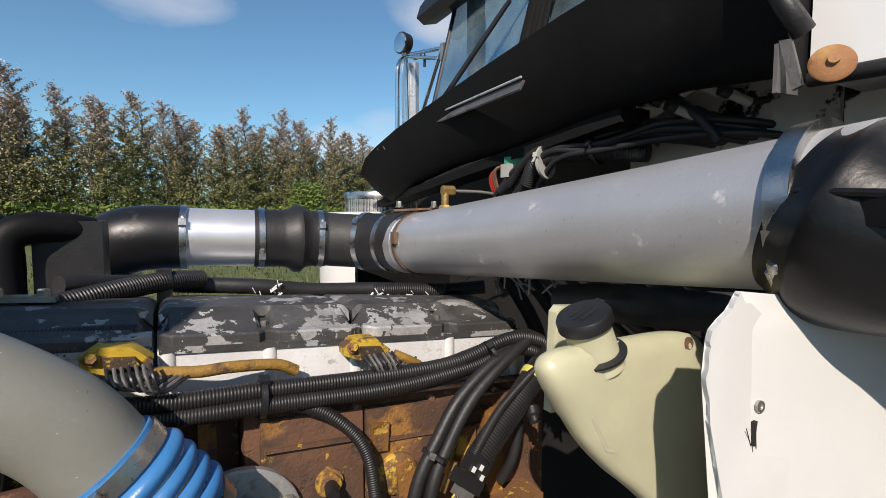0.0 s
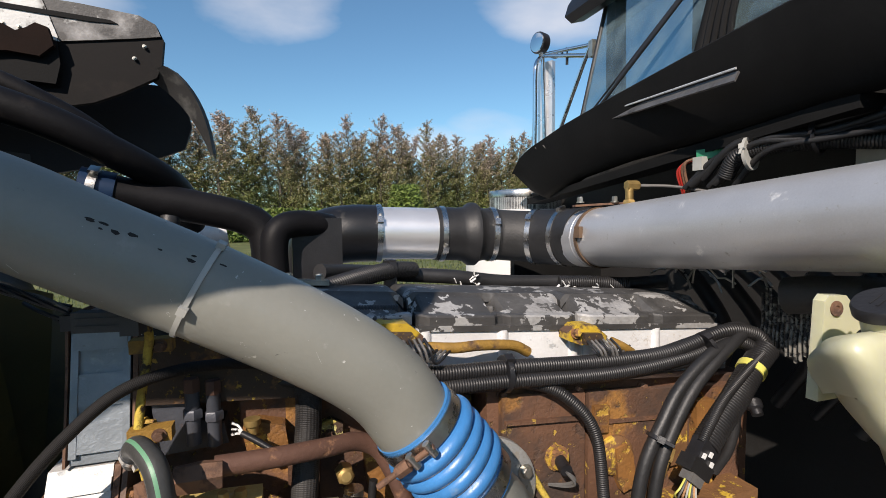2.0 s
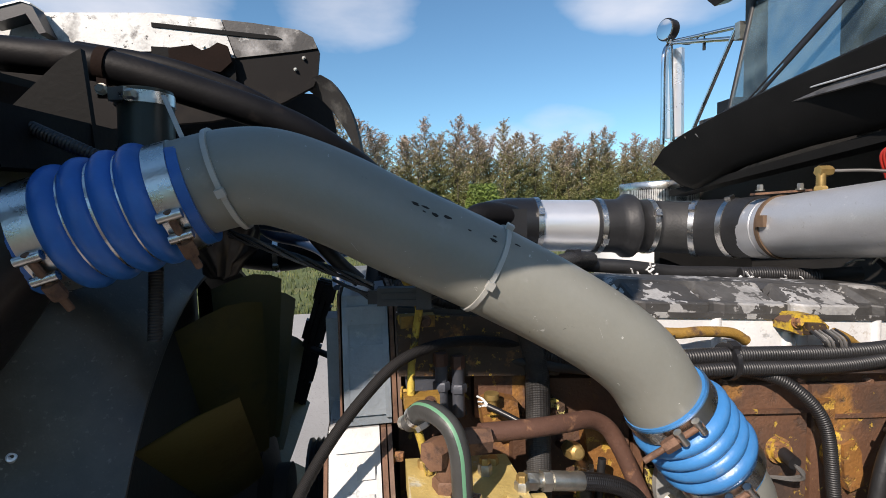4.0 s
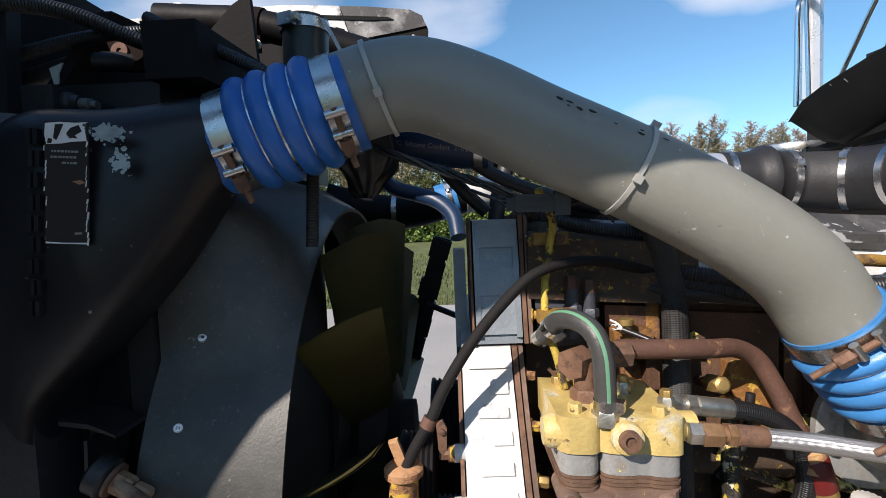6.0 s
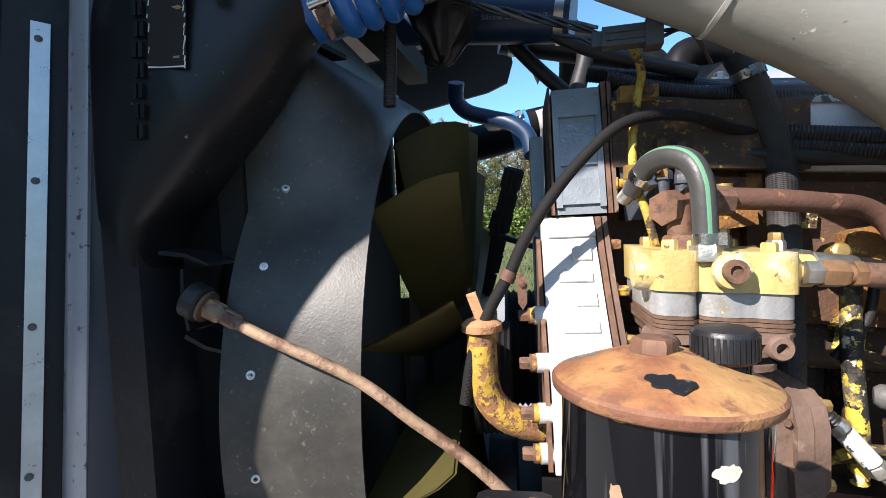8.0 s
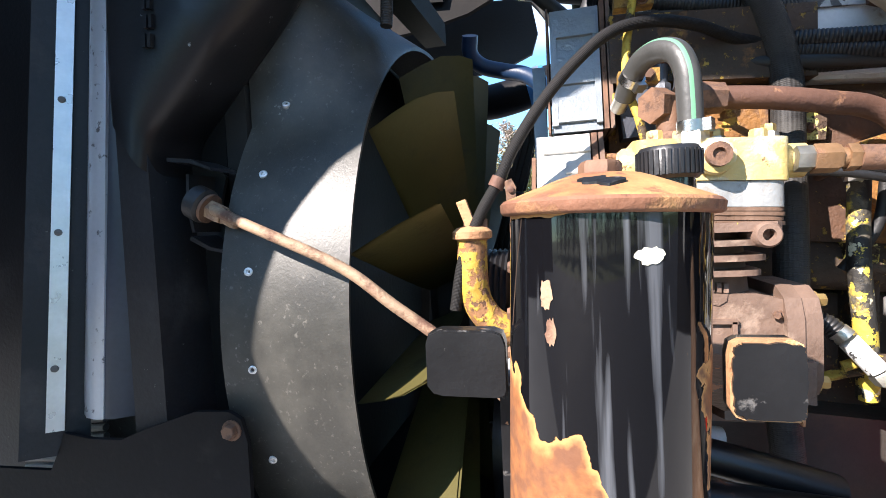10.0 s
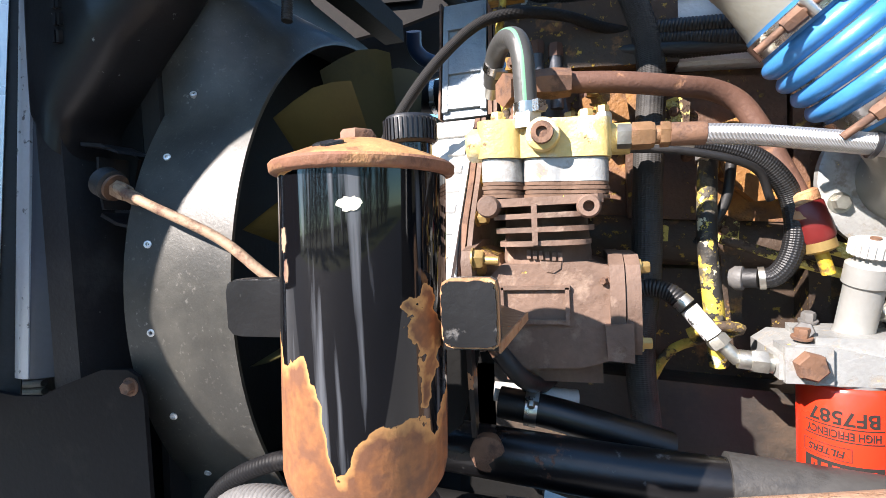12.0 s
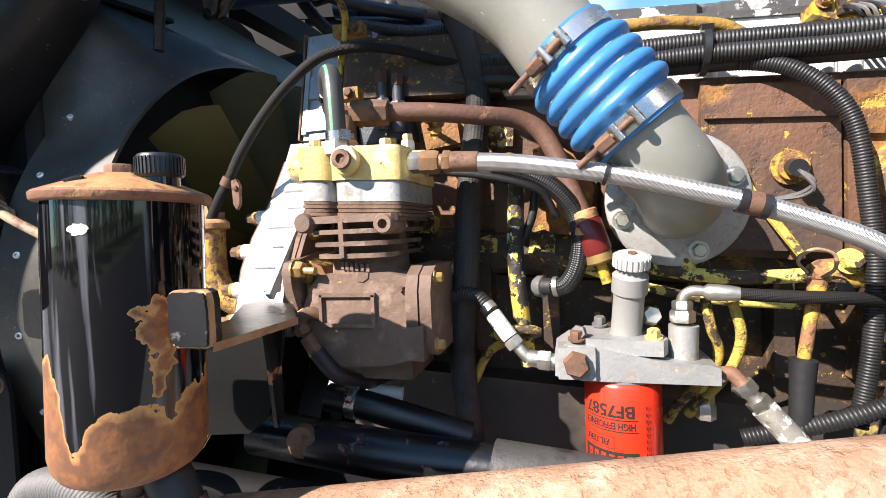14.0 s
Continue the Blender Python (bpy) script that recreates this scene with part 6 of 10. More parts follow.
    for x, z, m, w in ((-0.03, 1.243, "plastic", 0.004), (0.098, 1.207, "plastic", 0.007), (0.118, 1.200, "plastic", 0.007)):
        b = thing("hose_band", (x, 0.566, z), "band wrapped round the braided hose", "band", "hose bands")
        solid("wrap", ring_strip((x, 0.566, z), (1, 0, -0.28), 0.0115, w, 0.0012, 20), m, b)
    b = thing("hose_band", (0.108, 0.567, 1.204), "rust brown sleeve on the braided hose", "band", "hose bands")
    solid("wrap", ring_strip((0.108, 0.567, 1.204), (1, 0, -0.28), 0.0115, 0.014, 0.0008, 20), "rust", b)
    # rusty discharge pipe and its elbow nut
    d = thing("discharge_pipe", (-0.2, 0.66, 1.34), "bent rusty brown steel pipe over the compressor", "pipe")
    solid("pipe", tube([(-0.305, 0.635, 1.352), (-0.24, 0.645, 1.347), (-0.175, 0.665, 1.340), (-0.135, 0.68, 1.335), (-0.105, 0.685, 1.318), (-0.085, 0.682, 1.285), (-0.068, 0.672, 1.240), (-0.052, 0.662, 1.195), (-0.045, 0.66, 1.16)], 0.0125, 18, 8), "rustpipe", d)
    solid("elbow_body", lathe((-0.345, 0.62, 1.35), (1, 0.1, -0.04), [(0, 0.016), (0.03, 0.018), (0.05, 0.016)], 6), "rust", d, "rusted union elbow")
    solid("elbow_nut", hexnut((-0.372, 0.605, 1.343), (0.35, 0.3, 0.02), 0.0195, 0.028), "rust", d)
    solid("elbow_leg", rod((-0.352, 0.615, 1.345), (-0.352, 0.612, 1.297), 0.0135, 14), "rust", d)
    solid("elbow_leg_nut", hexnut((-0.352, 0.612, 1.297), (0, 0, 1), 0.019, 0.016), "rust", d)
    solid("end_sleeve", lathe((-0.051, 0.661, 1.195), (0.02, 0, -1), [(0, 0.016), (0.018, 0.017), (0.02, 0.014)], 20), "rustorange", d)
    # hose with a green stripe
    h = thing("striped_hose", (-0.35, 0.57, 1.35), "bent black coolant hose with a green stripe and clamp", "hose")
    solid("hose_body", tube([(-0.342, 0.566, 1.298), (-0.343, 0.566, 1.340), (-0.345, 0.568, 1.368), (-0.352, 0.578, 1.389), (-0.366, 0.598, 1.398), (-0.38, 0.622, 1.394), (-0.388, 0.64, 1.378), (-0.392, 0.655, 1.366)], 0.0122, 24, 8, hint=(0.25, -1, 0)), "greenhose", h)
    solid("outlet", rod((-0.389, 0.646, 1.374), (-0.398, 0.675, 1.358), 0.0095), "zinc", h)
    solid("spigot", hexnut((-0.342, 0.566, 1.288), (0, 0, 1), 0.016, 0.018), "zinc", h)
    clamp((-0.342, 0.566, 1.310), (0, 0, 1), 0.0128, 0.011, (0.9, -0.5, 0), housing=0.007)
    clamp((-0.386, 0.636, 1.382), (0.35, -0.7, 0.6), 0.0128, 0.010, (0.4, -0.7, 0.3), housing=0.006)
    # second hydraulic line from the head
    k = thing("crimp_fitting", (-0.205, 0.64, 1.275), "zinc plated crimped hose fitting", "fitting", "crimp fittings")
    way = V(0.082, 0.003, -0.012).normalized()
    p = V(-0.244, 0.639, 1.2805)
    solid("hex", hexnut(p, way, 0.0125, 0.016), "zinc", k)
    solid("neck", rod(p + way * 0.016, p + way * 0.024, 0.0095, 14), "zinc", k)
    solid("hex", hexnut(p + way * 0.022, way, 0.0140, 0.014), "zinc", k)
    solid("crimp", lathe(p + way * 0.036, way, [(0, 0.010), (0.001, 0.0125), (0.044, 0.0125), (0.047, 0.0110)], 20), "zinc", k)
    solid("hydraulic_hose", tube([tuple(p + way * 0.078), (-0.140, 0.643, 1.264), (-0.112, 0.646, 1.254), (-0.090, 0.650, 1.240), (-0.073, 0.655, 1.222), (-0.062, 0.66, 1.202), (-0.057, 0.66, 1.174), (-0.059, 0.66, 1.148), (-0.066, 0.661, 1.127), (-0.077, 0.664, 1.113), (-0.090, 0.668, 1.109)], 0.0118, 18, 8), "hydrabraid", None, "black braided hydraulic hose looping down", "hose", "black hoses")
    solid("thin_hose", tube([(-0.262, 0.60, 1.262), (-0.225, 0.605, 1.262), (-0.18, 0.612, 1.257), (-0.13, 0.622, 1.245), (-0.10, 0.635, 1.23), (-0.085, 0.65, 1.20)], 0.0045, 10, 6), "rubber", None, "thin black hose under the hydraulic fitting", "hose", "black hoses")
    k = thing("crimp_fitting", (-0.09, 0.675, 1.107), "zinc plated crimped hose fitting", "fitting", "crimp fittings")
    solid("crimp", rod((-0.086, 0.667, 1.110), (-0.092, 0.6685, 1.1095), 0.0135, 18), "zinc", k)
    solid("nipple", rod((-0.092, 0.6685, 1.1095), (-0.112, 0.68, 1.109), 0.0115, 16), "rubber", k, "black nipple")
    solid("socket", lathe((-0.104, 0.676, 1.109), (-1, 0.5, 0), [(0, 0.011), (0.002, 0.0145), (0.010, 0.0145), (0.016, 0.010)], 20), "hosegrey", k, "grimy socket in the block")
    for x, y, z in ((-0.262, 0.60, 1.290), (-0.298, 0.64, 1.295)):
        t2 = thing("pipe_plug", (x, y, z), "zinc tee plug on the compressor head", "fitting", "head plugs")
        solid("hex", hexnut((x, y, z), (0, 0, 1), 0.0095, 0.014), "zinc", t2)
        solid("cap", hexnut((x, y, z + 0.014), (0, 0, 1), 0.007, 0.008), "brass", t2)


def crank_front():
    g = thing("crank_pulley", (-0.55, 0.975, 0.80), "black crankshaft pulley and damper low on the engine", "pulley")
    solid("damper", lathe((-0.60, 0.975, 0.80), (1, 0, 0), [(0, 0.05), (0, 0.13), (0.05, 0.13), (0.05, 0.06)], 40), "plastic", g)
    solid("damper_bolt", hexnut((-0.60, 0.975, 0.80), (-1, 0, 0), 0.03, 0.03), "rust", g)
    solid("cross_member", slab([(-0.92, 0.74), (-0.42, 0.74), (-0.42, 0.50), (-0.92, 0.50)], "y", 0.63, 1.5), "blackmatt", None, "black chassis cross member under the radiator", "cross member", bev=0.01)
    solid("engine_mount", slab([(-0.46, 0.96), (-0.40, 0.96), (-0.36, 0.74), (-0.50, 0.74)], "y", 0.80, 1.3), "blackmatt", None, "black front engine mount bracket", "engine mount", bev=0.008)


front_cover()
crank_front()
fan()
shroud()
radiator()
compressor()


# ---- steering fluid canister in front of the compressor ----
def rusting_can_mat():
    """Glossy black enamel flaking to rust from the bottom up, with ragged bright edges."""
    m = bpy.data.materials.new("rusting_black_enamel")
    m.use_nodes = True
    nt = m.node_tree
    b = nt.nodes["Principled BSDF"]

    def n(kind, **kw):
        q = nt.nodes.new(kind)
        for k, v in kw.items():
            q.inputs[k].default_value = v
        return q

    def mth(op, a, c):
        q = n("ShaderNodeMath")
        q.operation = op
        for i, v in enumerate((a, c)):
            if isinstance(v, (int, float)):
                q.inputs[i].default_value = v
            else:
                nt.links.new(v, q.inputs[i])
        return q.outputs[0]

    def blend(f, a, c):
        q = n("ShaderNodeMix")
        q.data_type = "RGBA"
        for key, v in (("Factor", f), ("A", a), ("B", c)):
            if isinstance(v, tuple):
                q.inputs[key].default_value = (*v, 1)
            else:
                nt.links.new(v, q.inputs[key])
        return q.outputs["Result"]

    tcn = n("ShaderNodeTexCoord")
    sx = n("ShaderNodeSeparateXYZ")
    nt.links.new(tcn.outputs["Object"], sx.inputs[0])
    big, mid, fine = n("ShaderNodeTexNoise", Scale=22.0, Detail=3.0), n("ShaderNodeTexNoise", Scale=60.0, Detail=5.0), n("ShaderNodeTexNoise", Scale=170.0, Detail=4.0)
    for q in (big, mid, fine):
        nt.links.new(tcn.outputs["Object"], q.inputs["Vector"])
    # flaking line round the can: rust climbs from the foot, lowest at a notch on the near side
    turn = mth("ADD", mth("MULTIPLY", mth("ARCTAN2", sx.outputs[0], mth("MULTIPLY", sx.outputs[1], -1.0)), 1 / 6.28318), 0.5)
    line = n("ShaderNodeValToRGB")
    stops = ((0.0, 1.13), (0.33, 1.135), (0.365, 1.10), (0.39, 1.098), (0.455, 1.10), (0.475, 1.085), (0.487, 1.066), (0.508, 1.026), (0.522, 1.026), (0.545, 1.046), (0.585, 1.058), (0.64, 1.060), (0.70, 1.048), (0.80, 1.07), (1.0, 1.13))
    el = line.color_ramp.elements
    el[0].color, el[1].color = (((h - 1.0) * 5,) * 3 + (1,) for h in (stops[0][1], stops[-1][1]))
    for p, h in stops[1:-1]:
        el.new(p).color = ((h - 1.0) * 5,) * 3 + (1,)
    nt.links.new(turn, line.inputs["Fac"])
    sep = n("ShaderNodeSeparateColor")
    nt.links.new(line.outputs["Color"], sep.inputs[0])
    edge_z = mth("SUBTRACT", mth("MULTIPLY", sep.outputs[0], 0.2), 0.107)
    below = mth("MULTIPLY", mth("SUBTRACT", edge_z, sx.outputs[2]), 26.0)
    below = mth("ADD", below, mth("MULTIPLY", mth("SUBTRACT", mid.outputs["Fac"], 0.5), 1.1))
    # loose patches climbing the rear flank
    bell = n("ShaderNodeMapRange")
    bell.inputs[1].default_value, bell.inputs[2].default_value = 0.11, 0.0
    nt.links.new(mth("ABSOLUTE", mth("SUBTRACT", turn, 0.685), 0.0), bell.inputs[0])
    high = n("ShaderNodeMapRange")
    high.inputs[1].default_value, high.inputs[2].default_value = 0.075, 0.03
    nt.links.new(sx.outputs[2], high.inputs[0])
    loose = mth("MULTIPLY", mth("MULTIPLY", bell.outputs[0], high.outputs[0]), 1.38)
    loose = mth("ADD", mth("SUBTRACT", loose, 1.2), mth("MULTIPLY", mth("SUBTRACT", big.outputs["Fac"], 0.5), 3.4))
    f = mth("MAXIMUM", below, mth("ADD", loose, mth("MULTIPLY", mth("SUBTRACT", mid.outputs["Fac"], 0.5), 2.4)))
    # chipped edge below the rim
    rimz = mth("MULTIPLY", mth("SUBTRACT", sx.outputs[2], 0.1145), 95.0)
    f = mth("MAXIMUM", f, mth("ADD", rimz, mth("MULTIPLY", mth("SUBTRACT", big.outputs["Fac"], 0.56), 2.2)))

    def step(lo, hi):
        r = n("ShaderNodeMapRange")
        r.inputs[1].default_value, r.inputs[2].default_value = lo, hi
        nt.links.new(f, r.inputs[0])
        return r.outputs[0]

    rusty, inner = step(0.0, 0.02), step(0.05, 0.32)
    # vertical pale streaks painted for sky reflections in the gloss, broken by dirt
    mp2 = n("ShaderNodeMapping")
    mp2.inputs["Scale"].default_value = (1, 1, 0.045)
    nt.links.new(tcn.outputs["Object"], mp2.inputs["Vector"])
    sky_streak = n("ShaderNodeTexNoise", Scale=95.0, Detail=4.0)
    nt.links.new(mp2.outputs["Vector"], sky_streak.inputs["Vector"])
    sm = n("ShaderNodeMapRange")
    sm.inputs[1].default_value, sm.inputs[2].default_value = 0.56, 0.68
    nt.links.new(sky_streak.outputs["Fac"], sm.inputs[0])
    ore = blend(fine.outputs["Fac"], (0.05, 0.016, 0.008), (0.40, 0.155, 0.045))
    ore = blend(mth("MULTIPLY", big.outputs["Fac"], 0.6), ore, (0.28, 0.115, 0.05))
    stain = n("ShaderNodeMapRange")
    stain.inputs[1].default_value, stain.inputs[2].default_value = 0.48, 0.62
    nt.links.new(mid.outputs["Fac"], stain.inputs[0])
    ore = blend(mth("MULTIPLY", stain.outputs[0], 0.75), ore, (0.13, 0.055, 0.03))
    edge = blend(inner, (0.50, 0.25, 0.085), ore)
    nt.links.new(blend(rusty, blend(sm.outputs[0], (0.004, 0.004, 0.005), (0.085, 0.09, 0.10)), edge), b.inputs["Base Color"])
    nt.links.new(mth("ADD", mth("ADD", 0.05, mth("MULTIPLY", sm.outputs[0], 0.16)), mth("MULTIPLY", rusty, 0.62)), b.inputs["Roughness"])
    bp = n("ShaderNodeBump", Strength=0.5, Distance=0.0015)
    nt.links.new(mth("SUBTRACT", mth("MULTIPLY", mth("MULTIPLY", fine.outputs["Fac"], rusty), 0.6), mth("MULTIPLY", rusty, 0.8)), bp.inputs["Height"])
    nt.links.new(bp.outputs["Normal"], b.inputs["Normal"])
    return m


M["can"] = rusting_can_mat()
M["lid"] = mat("rusty_lid", (0.36, 0.165, 0.062), 0.7, 0, 0.3, 16, 0.25, 0.12, 240, [((0.44, 0.26, 0.10), 9, 0.48, 0.62, 0.75, 0), ((0.22, 0.085, 0.04), 12, 0.53, 0.64, 0.8, 0), ((0.17, 0.075, 0.04), 60, 0.54, 0.64, 0.85, 0), ((0.012, 0.012, 0.012), 15, 0.64, 0.65, 0.3, 0)])
M["rimrust"] = mat("dark_red_rust", (0.24, 0.105, 0.058), 0.7, 0, 0.3, 14, 0.3, 0.2, 200, [((0.36, 0.19, 0.08), 16, 0.54, 0.64, 0.8, 0), ((0.12, 0.055, 0.035), 40, 0.56, 0.66, 0.85, 0)])
M["creamchip"] = mat("cream_primer", (0.66, 0.64, 0.52), 0.6, 0, 0.1, 60, 0.15, 0.15, 200, [((0.25, 0.2, 0.13), 90, 0.60, 0.66, 0.8, 0)])
M["lug"] = mat("black_lug_rust_edges", (0.012, 0.012, 0.013), 0.34, 0, 0.3, 16, 0.15, 0.1, 160, [((0.36, 0.19, 0.10), 26, 0.635, 0.645, 0.8, 0), ((0.10, 0.095, 0.09), 50, 0.62, 0.68, 0.6, 0)], spec=0.35)


def canister():
    a, b = V(-0.4515, 0.356, 0.985), V(-0.4425, 0.360, 1.232)
    ax = (b - a).normalized()
    g = thing("fluid_reservoir", a, "tall black enamelled fluid canister, flaking to orange rust, rusty lid", "fluid reservoir")
    body = solid("body", lathe(a, ax, [(0.006, 0.030), (0.008, 0.044), (0.014, 0.0535), (0.022, 0.0583), (0.032, 0.0605), (0.244, 0.0605)], 64), "can", g)
    ORIGIN[body] = a + ax * 0.122
    solid("rim", lathe(a + ax * 0.2405, ax, [(0, 0.0605), (0.0005, 0.0650), (0.002, 0.0665), (0.007, 0.067), (0.009, 0.065)], 64), "rimrust", g, "rolled rusty rim")
    solid("lid", lathe(a + ax * 0.2475, ax, [(0, 0.0665), (0.002, 0.065), (0.0045, 0.059), (0.0105, 0.044), (0.016, 0.030), (0.0185, 0.022), (0.0195, 0.004)], 64), "lid", g, "domed orange rusty lid")
    # remnant of black paint on the lid
    rng = random.Random(21)
    bm = bmesh.new()
    rim_in = []
    for k in range(26):
        t = 2 * math.pi * k / 26
        s = 0.78 + 0.24 * math.sin(2 * t + 0.7) + 0.16 * math.sin(5 * t + 2.0) + rng.uniform(-0.10, 0.10)
        p, r = radians(-9) + math.cos(t) * s * 0.30, 0.044 + math.sin(t) * s * 0.0085
        h = 0.2475 + (0.0105 + (0.044 - r) * 0.0055 / 0.014 if r < 0.044 else 0.0105 - (r - 0.044) * 0.006 / 0.015)
        rim_in.append((V(math.sin(p), -math.cos(p), 0) * r, h))
    hi = [bm.verts.new(a + ax * (h + 0.0026) + o) for o, h in rim_in]
    lo = [bm.verts.new(a + ax * (h - 0.0010) + o) for o, h in rim_in]
    mid = bm.verts.new(a + ax * (0.2475 + 0.0136) + V(math.sin(radians(-9)), -math.cos(radians(-9)), 0) * 0.044)
    for k in range(26):
        bm.faces.new((mid, hi[k], hi[(k + 1) % 26]))
        bm.faces.new((hi[k], lo[k], lo[(k + 1) % 26], hi[(k + 1) % 26]))
    solid("paint_remnant", bm, "lug", g, "flake of black paint left on the lid")
    top = a + ax * 0.2655
    solid("lid_nut", hexnut(top + V(-0.004, 0, -0.002), ax, 0.0138, 0.0115), "rust", g)
    solid("lid_nut", lathe(top + V(-0.004, 0, -0.003), ax, [(0, 0.0172), (0.003, 0.0172), (0.004, 0.0155)], 24), "rust", g)
    f = V(-0.405, 0.360, 1.2315)
    solid("filler_neck", rod(f - V(0, 0, 0.004), f + V(0, 0, 0.016), 0.0150, 28), "canister", g, "black enamelled filler neck")
    cap = solid("filler_cap", lathe(f + V(0, 0, 0.014), (0, 0, 1), [(0, 0.0165), (0.002, 0.0183), (0.017, 0.0183), (0.0195, 0.0165), (0.020, 0.004)], 48), "plastic", g, "ribbed black plastic cap")
    ORIGIN[cap] = V(0, 0, 0) + f + V(0, 0, 0.014 + 0.010)
    for k in range(36):
        t = 2 * math.pi * k / 36
        d = V(math.cos(t), math.sin(t), 0)
        solid("grip_rib", obox(f + V(0, 0, 0.0235) + d * 0.0185, (0.0008, 0.0009, 0.0072), (d, V(-d.y, d.x, 0), (0, 0, 1))), "plastic", cap)
    rng = random.Random(5)
    for ang, z, hw, hh, m, lab in ((16, 1.2035, 0.0086, 0.0050, "creamchip", "white chip in the enamel"), (-36, 1.183, 0.0050, 0.0095, "tanrod", "chip bared to rust primer"), (-33, 1.162, 0.0040, 0.0085, "tanrod", "chip bared to rust primer")):
        bm = bmesh.new()
        edge = [(math.cos(t) * rng.uniform(0.72, 1.08), math.sin(t) * rng.uniform(0.72, 1.08)) for t in (2 * math.pi * k / 22 for k in range(22))]
        edge = [(u * (0.94 if k % 3 else 1.04), w * (0.92 if k % 4 == 1 else 1.0)) for k, (u, w) in enumerate(edge)]

        def on_can(u, w, lift):
            p = radians(ang) + u * hw / 0.0605
            axis_at = a + ax * ((z + w * hh - a.z) / ax.z)
            return bm.verts.new(axis_at + V(math.sin(p), -math.cos(p), 0) * (0.0605 + lift))

        top_ring = [on_can(u, w, 0.0005) for u, w in edge]
        low_ring = [on_can(u, w, -0.0005) for u, w in edge]
        hub = on_can(0, 0, 0.0005)
        for k in range(22):
            bm.faces.new((hub, top_ring[k], top_ring[(k + 1) % 22]))
            bm.faces.new((top_ring[k], low_ring[k], low_ring[(k + 1) % 22], top_ring[(k + 1) % 22]))
        solid("paint_chip", bm, m, g, lab)
    # clamp bracket with two lugs and an arm to the gear cover
    br = thing("reservoir_bracket", (-0.36, 0.36, 1.10), "black steel clamp bracket with rusty edges round the canister", "bracket")
    outline = ((-1, -0.7), (-0.85, -0.93), (-0.6, -1), (0.8, -1), (0.95, -0.92), (1, -0.75), (1, 0.6), (0.92, 0.9), (0.7, 1), (-0.7, 1), (-0.92, 0.9), (-1, 0.6))
    for x, w, y in ((-0.537, 0.028, 0.352), (-0.362, 0.0195, 0.332)):
        ragged = x > -0.45
        face = []
        for (p0, q0), (p1, q1) in zip(outline, outline[1:] + outline[:1]):
            for k in range(6):
                cut = rng.uniform(0.88, 0.97) if ragged else 0.97
                face.append((x + (p0 + (p1 - p0) * k / 6) * w * cut, 1.129 + (q0 + (q1 - q0) * k / 6) * 0.0228 * cut))
        solid("lug", slab(face, "y", y, y + 0.004), "lug", br, "worn black lug")
        solid("lug_edge", slab([(x + p * (w - 0.0004), 1.129 + q * 0.0230) for p, q in outline], "y", y + 0.0025, y + 0.009), "rustorange" if ragged else "lug", br, "rusted edge" if ragged else "")
        solid("lug_fold", slab([(x + p * w * 0.97, 1.129 + q * 0.023) for p, q in outline], "y", y + 0.009, y + 0.016), "lug", br, bev=0.001)
    solid("arm", slab([(-0.3435, 0.341), (-0.337, 0.448), (-0.40, 0.54), (-0.46, 0.565), (-0.47, 0.54), (-0.41, 0.44), (-0.40, 0.38), (-0.382, 0.341)], "z", 1.1035, 1.1085), "lug", br, "flat bracket arm, worn black", bev=0.001)
    solid("arm_edge", slab([(-0.3425, 0.338), (-0.336, 0.448), (-0.3375, 0.4485), (-0.344, 0.338)], "z", 1.1025, 1.1095), "rustorange", br)
    solid("strap", slab([(-0.519, 1.104), (-0.505, 1.104), (-0.502, 1.0), (-0.506, 0.988), (-0.519, 0.992)], "y", 0.386, 0.392), "lug", br, bev=0.001)
    solid("hanger_plate", slab([(-0.515, 1.09), (-0.388, 1.085), (-0.392, 1.055), (-0.412, 0.985), (-0.44, 0.962), (-0.515, 0.955)], "y", 0.498, 0.504), "blackmatt", br, "black hanger plate below the arm", bev=0.0015)
    solid("hanger_lip", slab([(0.478, 1.088), (0.504, 1.088), (0.504, 0.985), (0.49, 0.975)], "x", -0.4005, -0.3955), "lug", br, bev=0.001)
    # return hoses under the canister
    solid("return_hose", ribbed([(-0.60, 0.36, 0.90), (-0.59, 0.36, 0.945), (-0.565, 0.36, 0.963), (-0.52, 0.355, 0.966), (-0.475, 0.35, 0.950), (-0.455, 0.35, 0.94)], 0.016, 0.006, 0.05, 18), "hosegrey", None, "grey worn ribbed hose under the canister", "hose")
    solid("low_hose", ribbed([(-0.70, 0.45, 0.88), (-0.659, 0.445, 0.925), (-0.608, 0.44, 0.953), (-0.566, 0.44, 0.962), (-0.52, 0.44, 0.95), (-0.47, 0.45, 0.90)], 0.0095, 0.006, 0.05, 16), "hosematt", None, "black hose arching low behind the canister", "hose", "black hoses")
    h = thing("outlet_hose", (-0.40, 0.36, 0.95), "black rubber outlet hose under the canister", "hose")
    solid("hose_body", tube([(-0.425, 0.362, 0.99), (-0.412, 0.36, 0.972), (-0.40, 0.358, 0.94), (-0.395, 0.355, 0.88)], 0.0195, 20, 6), "rubber", h)
    clamp((-0.404, 0.3585, 0.955), (0.3, -0.05, -0.9), 0.0205, 0.015, (0.9, -0.6, 0.2), housing=0.008)
    f2 = thing("drain_fitting", (-0.45, 0.345, 0.96), "rusty threaded fitting below the canister", "fitting")
    solid("stub", rod((-0.447, 0.352, 0.995), (-0.447, 0.350, 0.955), 0.010, 12), "rust", f2)
    solid("hex", hexnut((-0.447, 0.351, 0.972), (0, 0, -1), 0.015, 0.014), "rust", f2)


